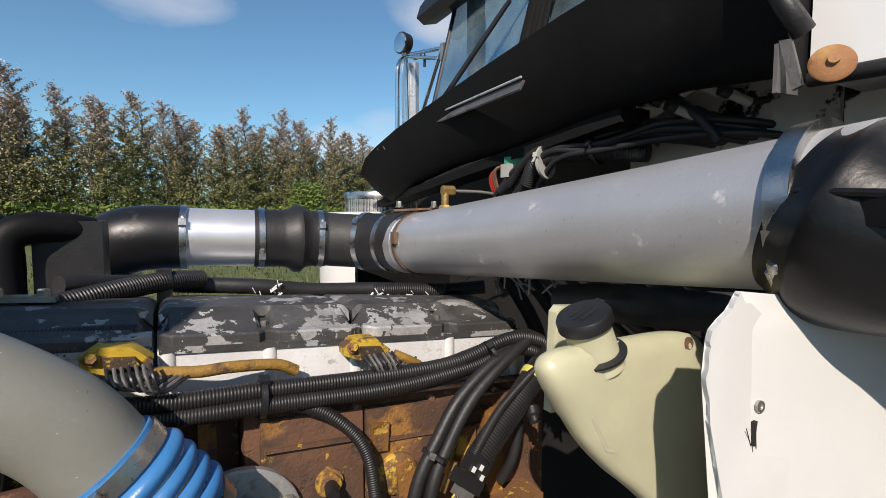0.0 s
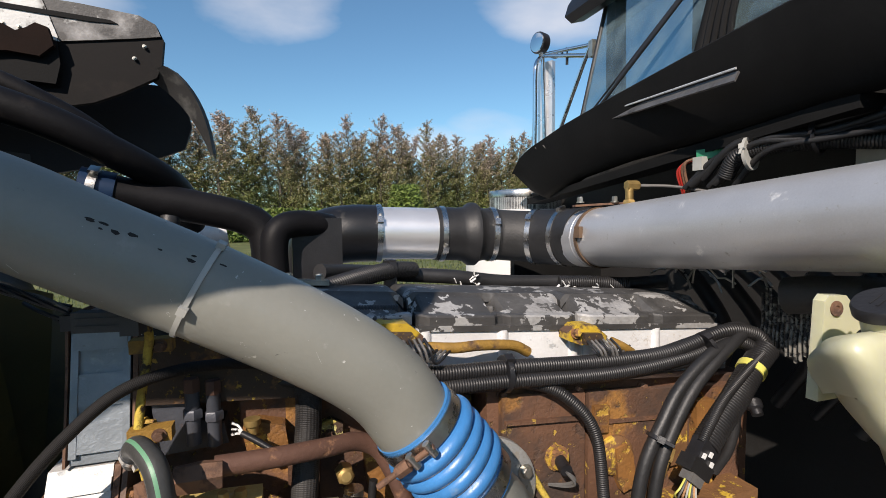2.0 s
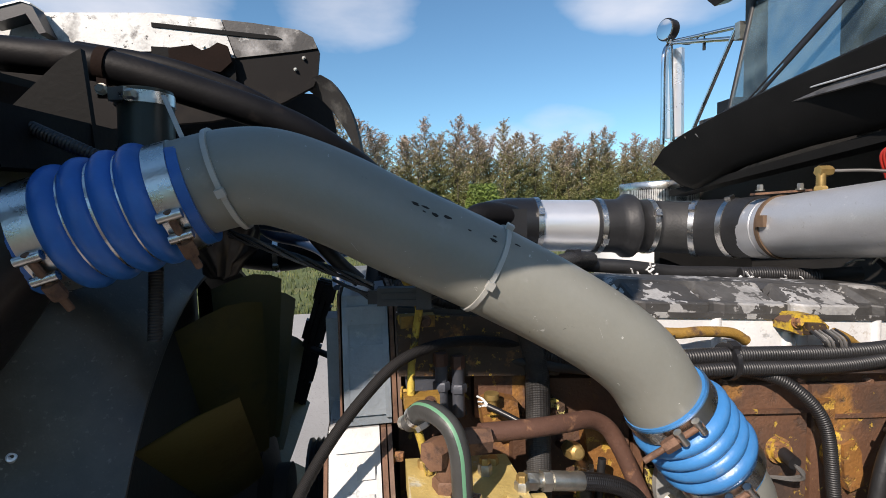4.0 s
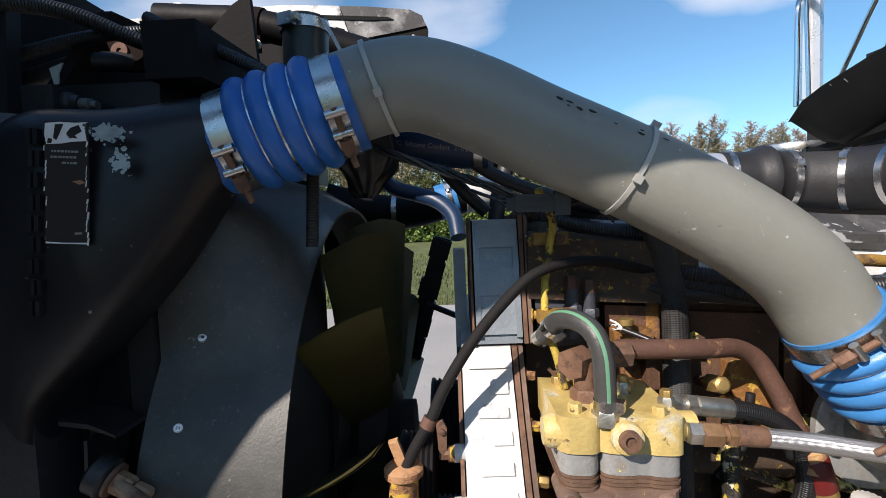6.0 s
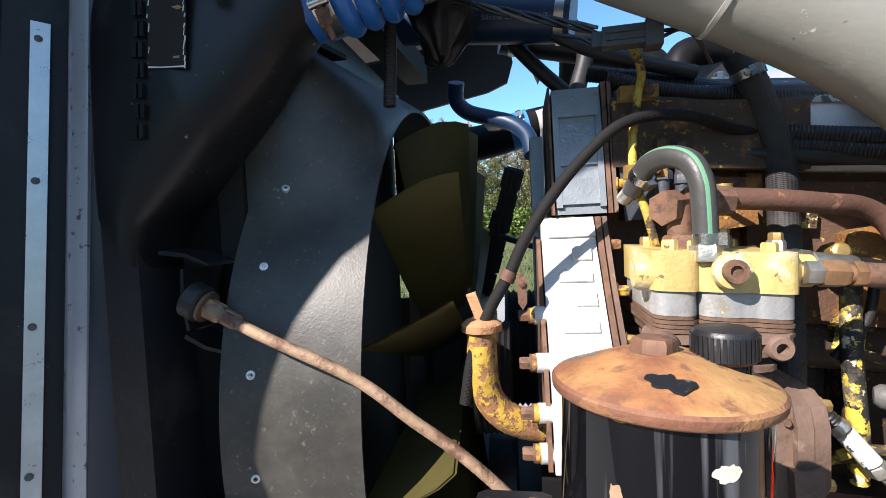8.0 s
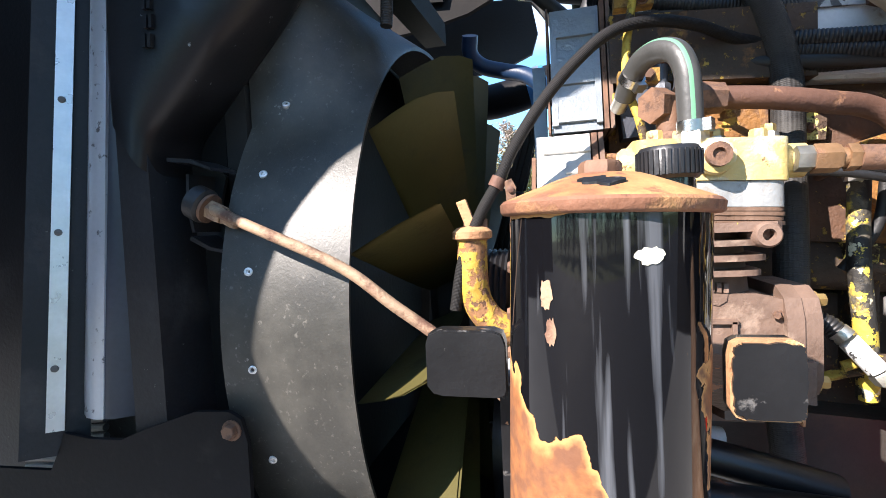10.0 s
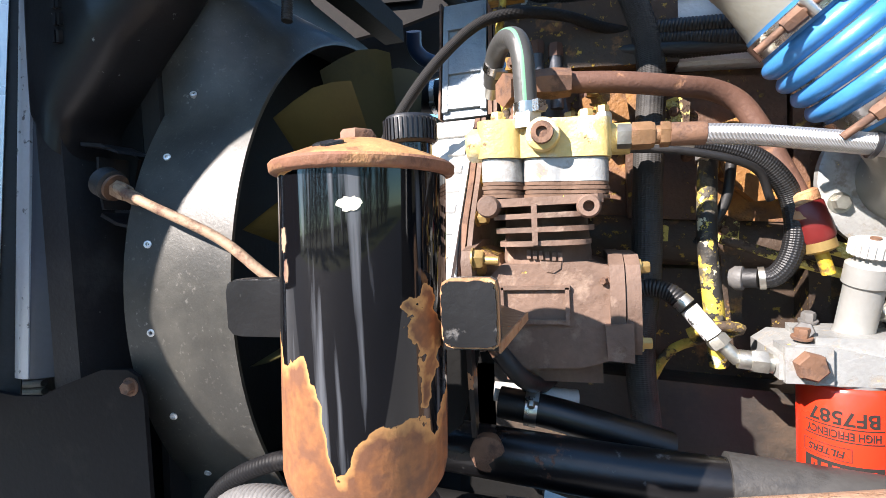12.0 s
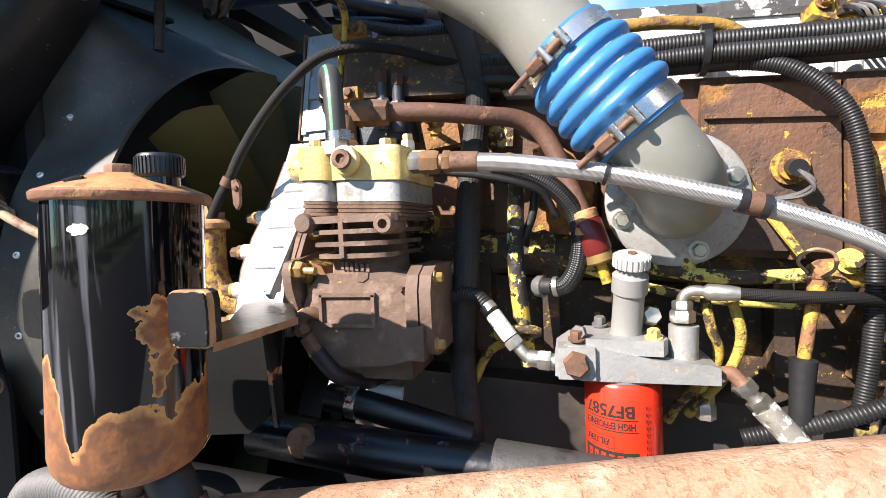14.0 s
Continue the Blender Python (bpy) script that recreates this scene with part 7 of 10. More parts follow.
def fuel_filter():
    g = thing("fuel_filter", (-0.012, 0.657, 0.84), "red spin-on fuel filter, its black print upside down", "fuel filter")
    c = V(-0.012, 0.657, 0)
    r = 0.046
    solid("can_body", lathe((c.x, c.y, 0.82), (0, 0, 1), [(0, 0.03), (0.004, 0.042), (0.012, r), (0.174, r), (0.179, r - 0.003), (0.182, r - 0.006)], 56), "red", g)

    def print_on(text, size, z, turn0, name, material="ink", narrow=1.0, slant=0.0):
        """Letters laid round the can, upside down as it hangs."""
        cu = bpy.data.curves.new("letters", "FONT")
        cu.body, cu.size, cu.align_x, cu.align_y, cu.extrude, cu.resolution_u, cu.offset = text, size, "CENTER", "CENTER", 0.0002, 3, size * 0.022
        tmp = bpy.data.objects.new("letters", cu)
        scene.collection.objects.link(tmp)
        me = bpy.data.meshes.new_from_object(tmp.evaluated_get(bpy.context.evaluated_depsgraph_get()))
        bpy.data.objects.remove(tmp)
        bm = bmesh.new()
        bm.from_mesh(me)
        for v in bm.verts:
            u, w, d = -(v.co.x * narrow + v.co.y * slant), -v.co.y, v.co.z
            a = turn0 + u / r
            rr = r + 0.0004 + d
            v.co = V(c.x + rr * math.sin(a), c.y - rr * math.cos(a), z + w)
        solid(name, bm, material, g, smooth=20)

    def bar(z, h, w, turn0, name="print_bar", material="ink", slant=0.0):
        bm = bmesh.new()
        n = 12
        lo, hi = [], []
        for i in range(n + 1):
            u = -w / 2 + w * i / n
            a = turn0 + u / r
            p = V(c.x + (r + 0.0005) * math.sin(a), c.y - (r + 0.0005) * math.cos(a), 0)
            lo.append(bm.verts.new(p + V(0, 0, z - h / 2)))
            hi.append(bm.verts.new(p + V(0, 0, z + h / 2)))
        for i in range(n):
            bm.faces.new((lo[i], lo[i + 1], hi[i + 1], hi[i]))
        solid(name, bm, material, g)

    t0 = -0.50
    print_on("BF7587", 0.0205, 0.9685, t0 + 0.03, "lettering")
    bar(0.9575, 0.0013, 0.072, t0)
    print_on("HIGH EFFICIENCY", 0.0118, 0.9505, t0, "lettering", narrow=0.70)
    bar(0.9435, 0.0013, 0.072, t0)
    print_on("FILTERS", 0.0105, 0.9295, t0 - 0.32, "lettering", narrow=0.95, slant=0.2)
    for z in (0.9365, 0.9225):
        bar(z, 0.0008, 0.046, t0 - 0.32)
    for a in (-0.81, 0.17):
        bar(0.9295, 0.014, 0.0008, t0 + a)
    bar(0.9095, 0.019, 0.072, t0, "logo_block")
    for k in range(6):
        bar(0.9095, 0.011, 0.0062, t0 - 0.55 + 0.22 * k, "logo_block", "red")
        bar(0.9095, 0.0040, 0.0022, t0 - 0.55 + 0.22 * k, "logo_block")
    for k in range(9):
        bar(0.972 - 0.008 * k, 0.0045, 0.0009, t0 + 1.00)
        bar(0.970 - 0.008 * k, 0.0060, 0.0007, t0 + 1.05)
        bar(0.971 - 0.008 * k, 0.0040, 0.0009, t0 + 1.11)
    # cast filter head with the priming pump
    h = thing("filter_head", (-0.01, 0.66, 0.99), "grey cast filter head with fittings and hand priming pump", "filter head")
    solid("casting", slab([(-0.092, 1.008), (-0.092, 1.034), (-0.075, 1.046), (-0.045, 1.044), (0.02, 1.030), (0.078, 1.026), (0.089, 1.022), (0.089, 1.003), (-0.06, 1.003)], "y", 0.612, 0.70), "castalu", h, bev=0.006)
    solid("skirt", lathe((c.x, c.y, 0.9995), (0, 0, 1), [(0, 0.0435), (0.003, 0.0445), (0.016, 0.0445), (0.022, 0.042)], 48), "castalu", h)
    solid("pump_pad", slab([(-0.055, 0.62), (0.03, 0.612), (0.038, 0.63), (0.03, 0.69), (-0.055, 0.70), (-0.062, 0.66)], "z", 1.034, 1.052), "castalu", h, bev=0.004)
    solid("pump_barrel", lathe((-0.006, 0.655, 1.05), (0.06, -0.27, 0.96), [(0, 0.0195), (0.006, 0.0182), (0.056, 0.0180), (0.059, 0.0208), (0.080, 0.0208), (0.084, 0.015), (0.092, 0.014)], 32), "greyplastic", h, "grey plastic pump barrel")
    cap = solid("pump_cap", lathe((-0.0006, 0.6307, 1.1364), (0.06, -0.27, 0.96), [(0, 0.0175), (0.002, 0.0198), (0.015, 0.0198), (0.017, 0.0175), (0.0175, 0.005)], 40), "greycap", h, "pale ribbed pump cap")
    for k in range(22):
        t = 2 * math.pi * k / 22
        d = V(math.cos(t), math.sin(t), 0)
        lean = V(0.06, -0.27, 0.96).normalized()
        d = (V(1, 0, -0.06) * math.cos(t) + lean.cross(V(1, 0, -0.06)).normalized() * math.sin(t)).normalized()
        solid("grip_rib", obox(V(-0.0006, 0.6307, 1.1364) + lean * 0.0085 + d * 0.0201, (0.0013, 0.0015, 0.0065), (d, lean.cross(d), lean)), "greycap", cap)
    solid("cap_plug", lathe((0.0006, 0.6260, 1.1532), (0.06, -0.27, 0.96), [(0, 0.005), (0.002, 0.005), (0.002, 0.001)], 12), "rust", h)
    solid("port_block", box((-0.088, 0.606, 1.006), (-0.045, 0.64, 1.044)), "castalu", h, bev=0.005)
    solid("port_plug", hexnut((-0.067, 0.606, 1.026), (0, -1, 0), 0.0155, 0.012), "rust", h, "rusty hexagonal plug")
    solid("port_tower", rod((0.055, 0.64, 1.0), (0.057, 0.64, 1.066), 0.0165, 24), "castalu", h)
    for p in ((-0.066, 0.625, 1.050), (-0.035, 0.69, 1.055), (0.022, 0.628, 1.052), (0.026, 0.684, 1.052)):
        bolt("bolt", p, (0, -0.2, 1), 0.0075, 0.010, "hosegrey" if p[1] > 0.66 else ("rust" if p[0] < 0 else "yellow"), h)
    solid("bolt", hexnut((-0.062, 0.632, 1.056), (-0.2, -0.9, 0.3), 0.010, 0.010), "hosegrey", h)
    solid("bolt", hexnut((0.022, 0.66, 1.072), (0.2, -0.9, 0.3), 0.012, 0.014), "zinc", h)
    # fittings and hoses into the head
    f = thing("hose_fitting", (-0.12, 0.63, 1.03), "white and zinc crimped swivel fitting on the filter head", "fitting", "filter fittings")
    solid("elbow", rod((-0.092, 0.63, 1.02), (-0.125, 0.632, 1.024), 0.011, 12), "zinc", f)
    solid("hex", hexnut((-0.098, 0.63, 1.021), (-1, 0, 0.1), 0.0135, 0.016), "zinc", f)
    solid("neck", rod((-0.124, 0.632, 1.022), (-0.143, 0.636, 1.042), 0.008, 12), "zinc", f)
    solid("hex", hexnut((-0.140, 0.636, 1.038), (-0.6, 0.1, 0.75), 0.0125, 0.012), "zinc", f)
    solid("sleeve", rod((-0.148, 0.638, 1.048), (-0.171, 0.645, 1.078), 0.0108, 16), "whiteink", f, "white painted sleeve")
    solid("ring", rod((-0.173, 0.646, 1.081), (-0.180, 0.649, 1.088), 0.0115, 16), "zinc", f)
    solid("supply_hose", ribbed([(-0.176, 0.648, 1.083), (-0.190, 0.655, 1.096), (-0.215, 0.665, 1.100), (-0.25, 0.68, 1.085)], 0.0115, 0.0056), "conduit", None, "short black ribbed hose from the filter head", "hose", "black hoses")
    f = thing("hose_fitting", (0.07, 0.64, 1.09), "zinc elbow fitting on top of the filter head", "fitting", "filter fittings")
    solid("hex", hexnut((0.056, 0.64, 1.070), (0, 0, 1), 0.014, 0.014), "zinc", f)
    solid("elbow", tube([(0.056, 0.64, 1.08), (0.056, 0.638, 1.098), (0.066, 0.636, 1.107), (0.082, 0.634, 1.106)], 0.0062, 12, 6), "zinc", f)
    solid("hex", hexnut((0.056, 0.64, 1.085), (0, 0, 1), 0.0115, 0.010), "zinc", f)
    solid("crimp", lathe((0.078, 0.634, 1.106), (0.034, -0.004, -0.002), [(0, 0.0068), (0.004, 0.0098), (0.024, 0.0095), (0.036, 0.0078)], 18), "zinc", f)
    solid("fuel_hose", tube([(0.11, 0.63, 1.104), (0.16, 0.626, 1.101), (0.22, 0.63, 1.098), (0.30, 0.66, 1.09), (0.40, 0.69, 1.08)], 0.0072, 14, 6), "braidblack", None, "black braided fuel hose along the block", "hose", "black hoses")
    f = thing("hose_fitting", (0.11, 0.61, 0.99), "paint-flecked crimped hose fitting at the filter head", "fitting", "filter fittings")
    solid("hex", hexnut((0.084, 0.632, 1.010), (1, 0, 0.05), 0.0105, 0.012), "zinc", f)
    solid("elbow", tube([(0.094, 0.63, 1.012), (0.103, 0.628, 1.013), (0.111, 0.624, 1.006), (0.117, 0.62, 0.998)], 0.0085, 12, 6), "rust", f)
    solid("hex", hexnut((0.111, 0.622, 1.004), (0.62, -0.1, -0.75), 0.0125, 0.014), "zinc", f)
    solid("neck", rod((0.119, 0.620, 0.994), (0.127, 0.618, 0.984), 0.0085, 14), "zinc", f)
    solid("hex", hexnut((0.124, 0.618, 0.988), (0.62, -0.1, -0.75), 0.0135, 0.013), "zinc", f)
    solid("crimp", rod((0.131, 0.617, 0.979), (0.164, 0.612, 0.940), 0.0135, 18), "flecked", f, "white-flecked crimped sleeve")
    solid("fuel_hose", tube([(0.160, 0.612, 0.945), (0.19, 0.61, 0.905), (0.21, 0.61, 0.86)], 0.0118, 14, 6), "rubber", None, "black fuel hose leading down from the filter head", "hose", "black hoses")


M["flecked"] = mat("paint_flecked_zinc", (0.40, 0.38, 0.33), 0.55, 0.4, 0.25, 30, 0.2, 0.15, 220, [((0.72, 0.71, 0.66), 70, 0.52, 0.58, 0.6, 0), ((0.16, 0.12, 0.08), 50, 0.60, 0.68, 0.8, 0)])


def block_side_clutter():
    """Dipstick, yellow leads, drain lines and looms low on the block side."""
    d = thing("dipstick_tube", (0.18, 0.64, 1.0), "yellow and rusty dipstick tube with a ring pull", "dipstick")
    solid("stick_tube", rod((0.193, 0.64, 1.115), (0.178, 0.64, 1.02), 0.0068, 14), "yellowrust", d)
    solid("collar", rod((0.194, 0.64, 1.118), (0.192, 0.64, 1.098), 0.0095, 16), "yellowrust", d)
    solid("ring_pull", tube([(0.182, 0.635, 1.126), (0.172, 0.632, 1.14), (0.186, 0.630, 1.152), (0.206, 0.632, 1.146), (0.208, 0.635, 1.130), (0.196, 0.636, 1.120)], 0.0019, 8, 6), "tanrod", d)
    solid("boot", lathe((0.179, 0.64, 1.03), (-0.05, 0, -1), [(0, 0.009), (0.002, 0.014), (0.03, 0.0125), (0.09, 0.011)], 20), "rubber", d, "black rubber boot")
    solid("lead", tube([(0.185, 0.655, 1.145), (0.17, 0.68, 1.18), (0.155, 0.695, 1.21), (0.14, 0.70, 1.24)], 0.0055, 8, 6), "yellowbraid", d)
    y = thing("yellow_fuel_line", (0.15, 0.71, 1.115), "yellow painted fuel lines and union along the block", "fuel line")
    solid("line", tube([(-0.03, 0.70, 1.150), (0.03, 0.70, 1.130), (0.10, 0.69, 1.118), (0.17, 0.69, 1.116), (0.24, 0.69, 1.120)], 0.0088, 12, 6), "lemonflake", y)
    solid("union", lathe((0.205, 0.685, 1.118), (1, 0, 0.05), [(0, 0.013), (0.01, 0.018), (0.06, 0.018), (0.065, 0.022), (0.085, 0.022)], 20), "yellowrust", y)
    solid("line", tube([(-0.12, 0.71, 1.155), (-0.02, 0.705, 1.118), (0.06, 0.70, 1.095), (0.12, 0.70, 1.085), (0.2, 0.70, 1.08)], 0.0062, 10, 6), "lemonflake", y)
    solid("line", tube([(0.02, 0.71, 1.165), (0.06, 0.70, 1.150), (0.075, 0.69, 1.13), (0.07, 0.69, 1.115)], 0.0075, 10, 6), "lemonflake", y)
    for x, z in ((0.235, 1.135), (0.225, 1.10)):
        bolt("union_nut", (x, 0.665, z), (0, -1, 0.2), 0.011, 0.012, "lemonflake", y)
    for pts, mt in (([(0.085, 0.66, 1.095), (0.09, 0.655, 1.06), (0.10, 0.665, 1.03), (0.092, 0.67, 1.0), (0.06, 0.68, 0.96), (0.045, 0.69, 0.93)], "yellowbraid"),
                    ([(0.115, 0.66, 1.09), (0.122, 0.655, 1.05), (0.112, 0.66, 1.01), (0.09, 0.67, 0.975), (0.07, 0.69, 0.94)], "yellowbraid"),
                    ([(-0.17, 0.66, 1.045), (-0.145, 0.655, 1.055), (-0.115, 0.66, 1.05), (-0.18, 0.69, 1.02), (-0.21, 0.70, 0.97)], "yellowbraid")):
        solid("sheathed_lead", tube(pts, 0.0062, 10, 6), mt, None, "yellow painted sheathed lead on the block", "cable", "yellow leads")
    s = thing("pressure_switch", (0.088, 0.68, 0.94), "yellow and zinc switch on the block side", "sensor")
    solid("hex", hexnut((0.088, 0.68, 0.940), (0, 0, 1), 0.012, 0.02), "zinc", s)
    solid("hex", hexnut((0.088, 0.68, 0.96), (0, 0, 1), 0.0105, 0.012), "yellow", s)
    solid("cap", lathe((0.088, 0.68, 0.972), (0, 0, 1), [(0, 0.008), (0.006, 0.013), (0.014, 0.013), (0.016, 0.01)], 20), "tape", s)
    for pts, r in (([(0.30, 0.60, 1.13), (0.285, 0.60, 1.06), (0.262, 0.605, 1.0), (0.245, 0.61, 0.93)], 0.013), ([(0.30, 0.62, 1.05), (0.27, 0.62, 1.0), (0.21, 0.63, 0.965), (0.12, 0.65, 0.93)], 0.010), ([(0.34, 0.60, 1.15), (0.30, 0.595, 1.08), (0.28, 0.595, 1.0), (0.272, 0.60, 0.92)], 0.0165)):
        solid("wiring_conduit", ribbed(pts, r, 0.0062), "conduit", None, "black ribbed conduit beside the filter head", "conduit", "wiring conduits")
    cable_tie((0.262, 0.605, 1.0), (0.3, 0, 1), 0.022, (-0.9, -0.3, 0), "plastic", "black cable tie holding wiring conduits", 0.007, 0.012)
    # long black hose and drain lines between compressor and filter
    solid("coolant_hose", tube([(-0.24, 0.74, 1.54), (-0.225, 0.735, 1.505), (-0.206, 0.732, 1.45), (-0.195, 0.73, 1.40), (-0.194, 0.725, 1.36), (-0.20, 0.71, 1.30), (-0.207, 0.69, 1.22), (-0.212, 0.68, 1.12), (-0.222, 0.68, 1.02), (-0.217, 0.68, 0.93), (-0.21, 0.68, 0.86)], 0.0182, 22, 8), "wornhose", None, "thick black coolant hose running down the block", "hose", "black hoses")
    clamp((-0.228, 0.736, 1.513), (0.3, 0, -0.9), 0.0195, 0.012, (-0.2, -0.9, 0.4), housing=0.007)
    for pts, r, mt in (([(-0.137, 0.69, 1.262), (-0.141, 0.685, 1.20), (-0.142, 0.68, 1.14), (-0.136, 0.68, 1.06), (-0.13, 0.69, 1.0)], 0.0115, "speckhose"),
                       ([(-0.11, 0.69, 1.27), (-0.12, 0.69, 1.20), (-0.15, 0.70, 1.15)], 0.006, "rubber")):
        solid("drain_hose", tube(pts, r, 12, 6), mt, None, "paint-splashed black drain hose on the block", "hose", "drain hoses")
    clamp((-0.138, 0.69, 1.258), (0, 0, 1), 0.0125, 0.010, (-0.6, -0.8, 0), housing=0.006)
    v = thing("red_valve", (-0.04, 0.66, 1.15), "dark red fitting with a brass union on the block", "valve")
    lean = V(0.30, 0, -1).normalized()
    top = V(-0.050, 0.661, 1.196)
    solid("body", lathe(top, lean, [(0, 0.0155), (0.004, 0.0185), (0.042, 0.0195), (0.048, 0.016)], 24), "darkred", v)
    solid("union", lathe(top + lean * 0.046, lean, [(0, 0.0175), (0.010, 0.0175), (0.013, 0.013)], 24), "brass", v)
    solid("collar", lathe(top - lean * 0.012, lean, [(0, 0.0145), (0.002, 0.0172), (0.012, 0.0172), (0.014, 0.0155)], 20), "rustorange", v, "orange rusty collar")
    solid("stem", rod(top + lean * 0.058, top + lean * 0.085, 0.007, 12), "yellowdirty", v)
    for x, z, s in ((-0.165, 1.325, 0.02), (-0.19, 1.165, 0.015), (-0.11, 1.165, 0.02), (0.02, 1.19, 0.018), (-0.29, 1.20, 0.018)):
        q = thing("yellow_bracket", (x, RECESS - 0.02, z), "small yellow painted engine bracket", "bracket", "engine brackets")
        solid("plate", slab([(x - s, z - s * 0.7), (x + s * 0.9, z - s * 0.8), (x + s, z + s * 0.5), (x + s * 0.2, z + s), (x - s * 0.8, z + s * 0.7)], "y", RECESS - 0.035, RECESS), "lemonflake", q, bev=0.003)
        bolt("bolt", (x, RECESS - 0.035, z), (0, -1, 0), 0.005, 0.006, "rust", q)
    # orange boss with a brass plug and a small taped lead behind the discharge pipe
    q = thing("block_boss", (-0.25, 0.735, 1.34), "orange painted cast boss behind the discharge pipe", "boss")
    solid("casting", slab([(-0.282, 1.352), (-0.262, 1.362), (-0.226, 1.352), (-0.222, 1.318), (-0.275, 1.312)], "y", 0.725, RECESS), "orangeflake", q, bev=0.006)
    solid("plug", lathe((-0.268, 0.715, 1.352), (0, 0, 1), [(0, 0.008), (0.012, 0.008), (0.012, 0.011), (0.020, 0.011)], 14), "brass", q, "brass plug")
    q = thing("taped_lead", (-0.26, 0.68, 1.355), "short black taped lead with white frayed ends", "wire")
    solid("sleeve", tube([(-0.279, 0.695, 1.362), (-0.262, 0.682, 1.356), (-0.240, 0.664, 1.347)], 0.0042, 10, 5), "plastic", q)
    for w in (-0.005, 0.0, 0.006):
        solid("strand", tube([(-0.277, 0.694, 1.361), (-0.284, 0.698 + w, 1.366 + w * 0.5), (-0.292, 0.70 + w, 1.367 + w)], 0.0016, 6, 4), "whiteink", q)
    solid("tail", rod((-0.241, 0.665, 1.3475), (-0.234, 0.66, 1.344), 0.0036, 8), "whiteink", q)
    q = thing("block_plug", (-0.148, 0.70, 1.28), "weathered brass hexagonal plug on the block", "plug")
    solid("hex", hexnut((-0.148, 0.72, 1.275), (0, -1, 0.25), 0.0135, 0.03), "brass", q)
    solid("cap", lathe((-0.148, 0.694, 1.2815), (0, -1, 0.25), [(0, 0.0105), (0.006, 0.0105), (0.009, 0.007)], 16), "brass", q)
    solid("stem", rod((-0.148, 0.715, 1.276), (-0.148, RECESS, 1.262), 0.008, 12), "rust", q)
    # small fittings behind the compressor head
    for x, y0, z in ((-0.340, 0.72, 1.402), (-0.315, 0.722, 1.396)):
        q = thing("pipe_fitting", (x, y0, z), "zinc pipe fitting with a rusty nut behind the compressor", "fitting", "pipe fittings")
        solid("body", rod((x, y0, z - 0.055), (x, y0, z + 0.02), 0.009, 14), "bluecast", q)
        solid("nut", hexnut((x, y0, z + 0.015), (0, 0, 1), 0.0105, 0.018), "rustpipe", q)
        solid("nut", hexnut((x, y0, z - 0.02), (0, 0, 1), 0.0125, 0.012), "bluecast", q)
    q = thing("fitting_block", (-0.285, 0.70, 1.40), "blue-grey cast fitting block on the engine", "fitting")
    solid("casting", slab([(-0.392, 1.415), (-0.345, 1.425), (-0.338, 1.372), (-0.305, 1.365), (-0.30, 1.335), (-0.385, 1.33)], "y", 0.735, RECESS), "bluecast", q, bev=0.006)
    q = thing("oil_filler", (-0.57, 0.62, 1.16), "rusty yellow elbow pipe with a T-handle cap", "filler pipe")
    solid("elbow", tube([(-0.577, 0.62, 1.215), (-0.578, 0.62, 1.165), (-0.574, 0.62, 1.13), (-0.558, 0.622, 1.105), (-0.535, 0.625, 1.092), (-0.508, 0.63, 1.086)], 0.0185, 24, 8), "yellowrust", q)
    solid("collar", lathe((-0.577, 0.62, 1.205), (0, 0, 1), [(0, 0.019), (0.002, 0.0245), (0.010, 0.0245), (0.015, 0.019), (0.018, 0.006)], 28), "rustorange", q, "rusty filler collar")
    solid("handle", obox((-0.582, 0.615, 1.236), (0.006, 0.004, 0.018), ((1, 0, 0.3), (0, 1, 0), (-0.35, 0, 1))), "rustorange", q, bev=0.002)
    solid("handle_stem", obox((-0.572, 0.62, 1.225), (0.014, 0.005, 0.005), ((1, 0, 0), (0, 1, 0), (0, 0, 1))), "rust", q, bev=0.001)
    # clip with the black textile hose
    solid("textile_hose", tube([(-0.60, 0.61, 1.12), (-0.588, 0.612, 1.18), (-0.565, 0.614, 1.235), (-0.541, 0.617, 1.275), (-0.523, 0.622, 1.312), (-0.490, 0.63, 1.362), (-0.450, 0.64, 1.408), (-0.405, 0.655, 1.445), (-0.355, 0.675, 1.458), (-0.30, 0.70, 1.455), (-0.24, 0.73, 1.44), (-0.16, 0.74, 1.43)], 0.0072, 14, 8), "braidblack", None, "black textile covered hose arching over the gear cover", "hose", "black hoses")
    q = thing("hose_clip", (-0.545, 0.617, 1.265), "rusty P-clip holding the textile hose", "clip")
    solid("loop", ring_strip((-0.543, 0.617, 1.272), (0.45, 0.1, 0.85), 0.0080, 0.013, 0.0015, 20), "rustpipe", q)
    solid("tab", slab([(-0.534, 1.273), (-0.526, 1.276), (-0.521, 1.266), (-0.522, 1.240), (-0.527, 1.232), (-0.532, 1.240), (-0.533, 1.258)], "y", 0.612, 0.618), "rust", q, bev=0.002)
    solid("tab_bolt", lathe((-0.527, 0.612, 1.263), (0, -1, 0), [(0, 0.004), (0.003, 0.004), (0.004, 0.002)], 10), "rustpipe", q)


M["tubeblack"] = mat("worn_black_tube", (0.008, 0.008, 0.009), 0.3, 0, 0.3, 10, 0.1, 0.05, 160, [((0.16, 0.065, 0.035), 13, 0.63, 0.66, 0.8, 0), ((0.10, 0.10, 0.10), 55, 0.64, 0.70, 0.5, 0)])
M["darkred"] = mat("dark_red_paint", (0.135, 0.012, 0.011), 0.4, 0, 0.2, 20, 0.1, 0.05, 150)


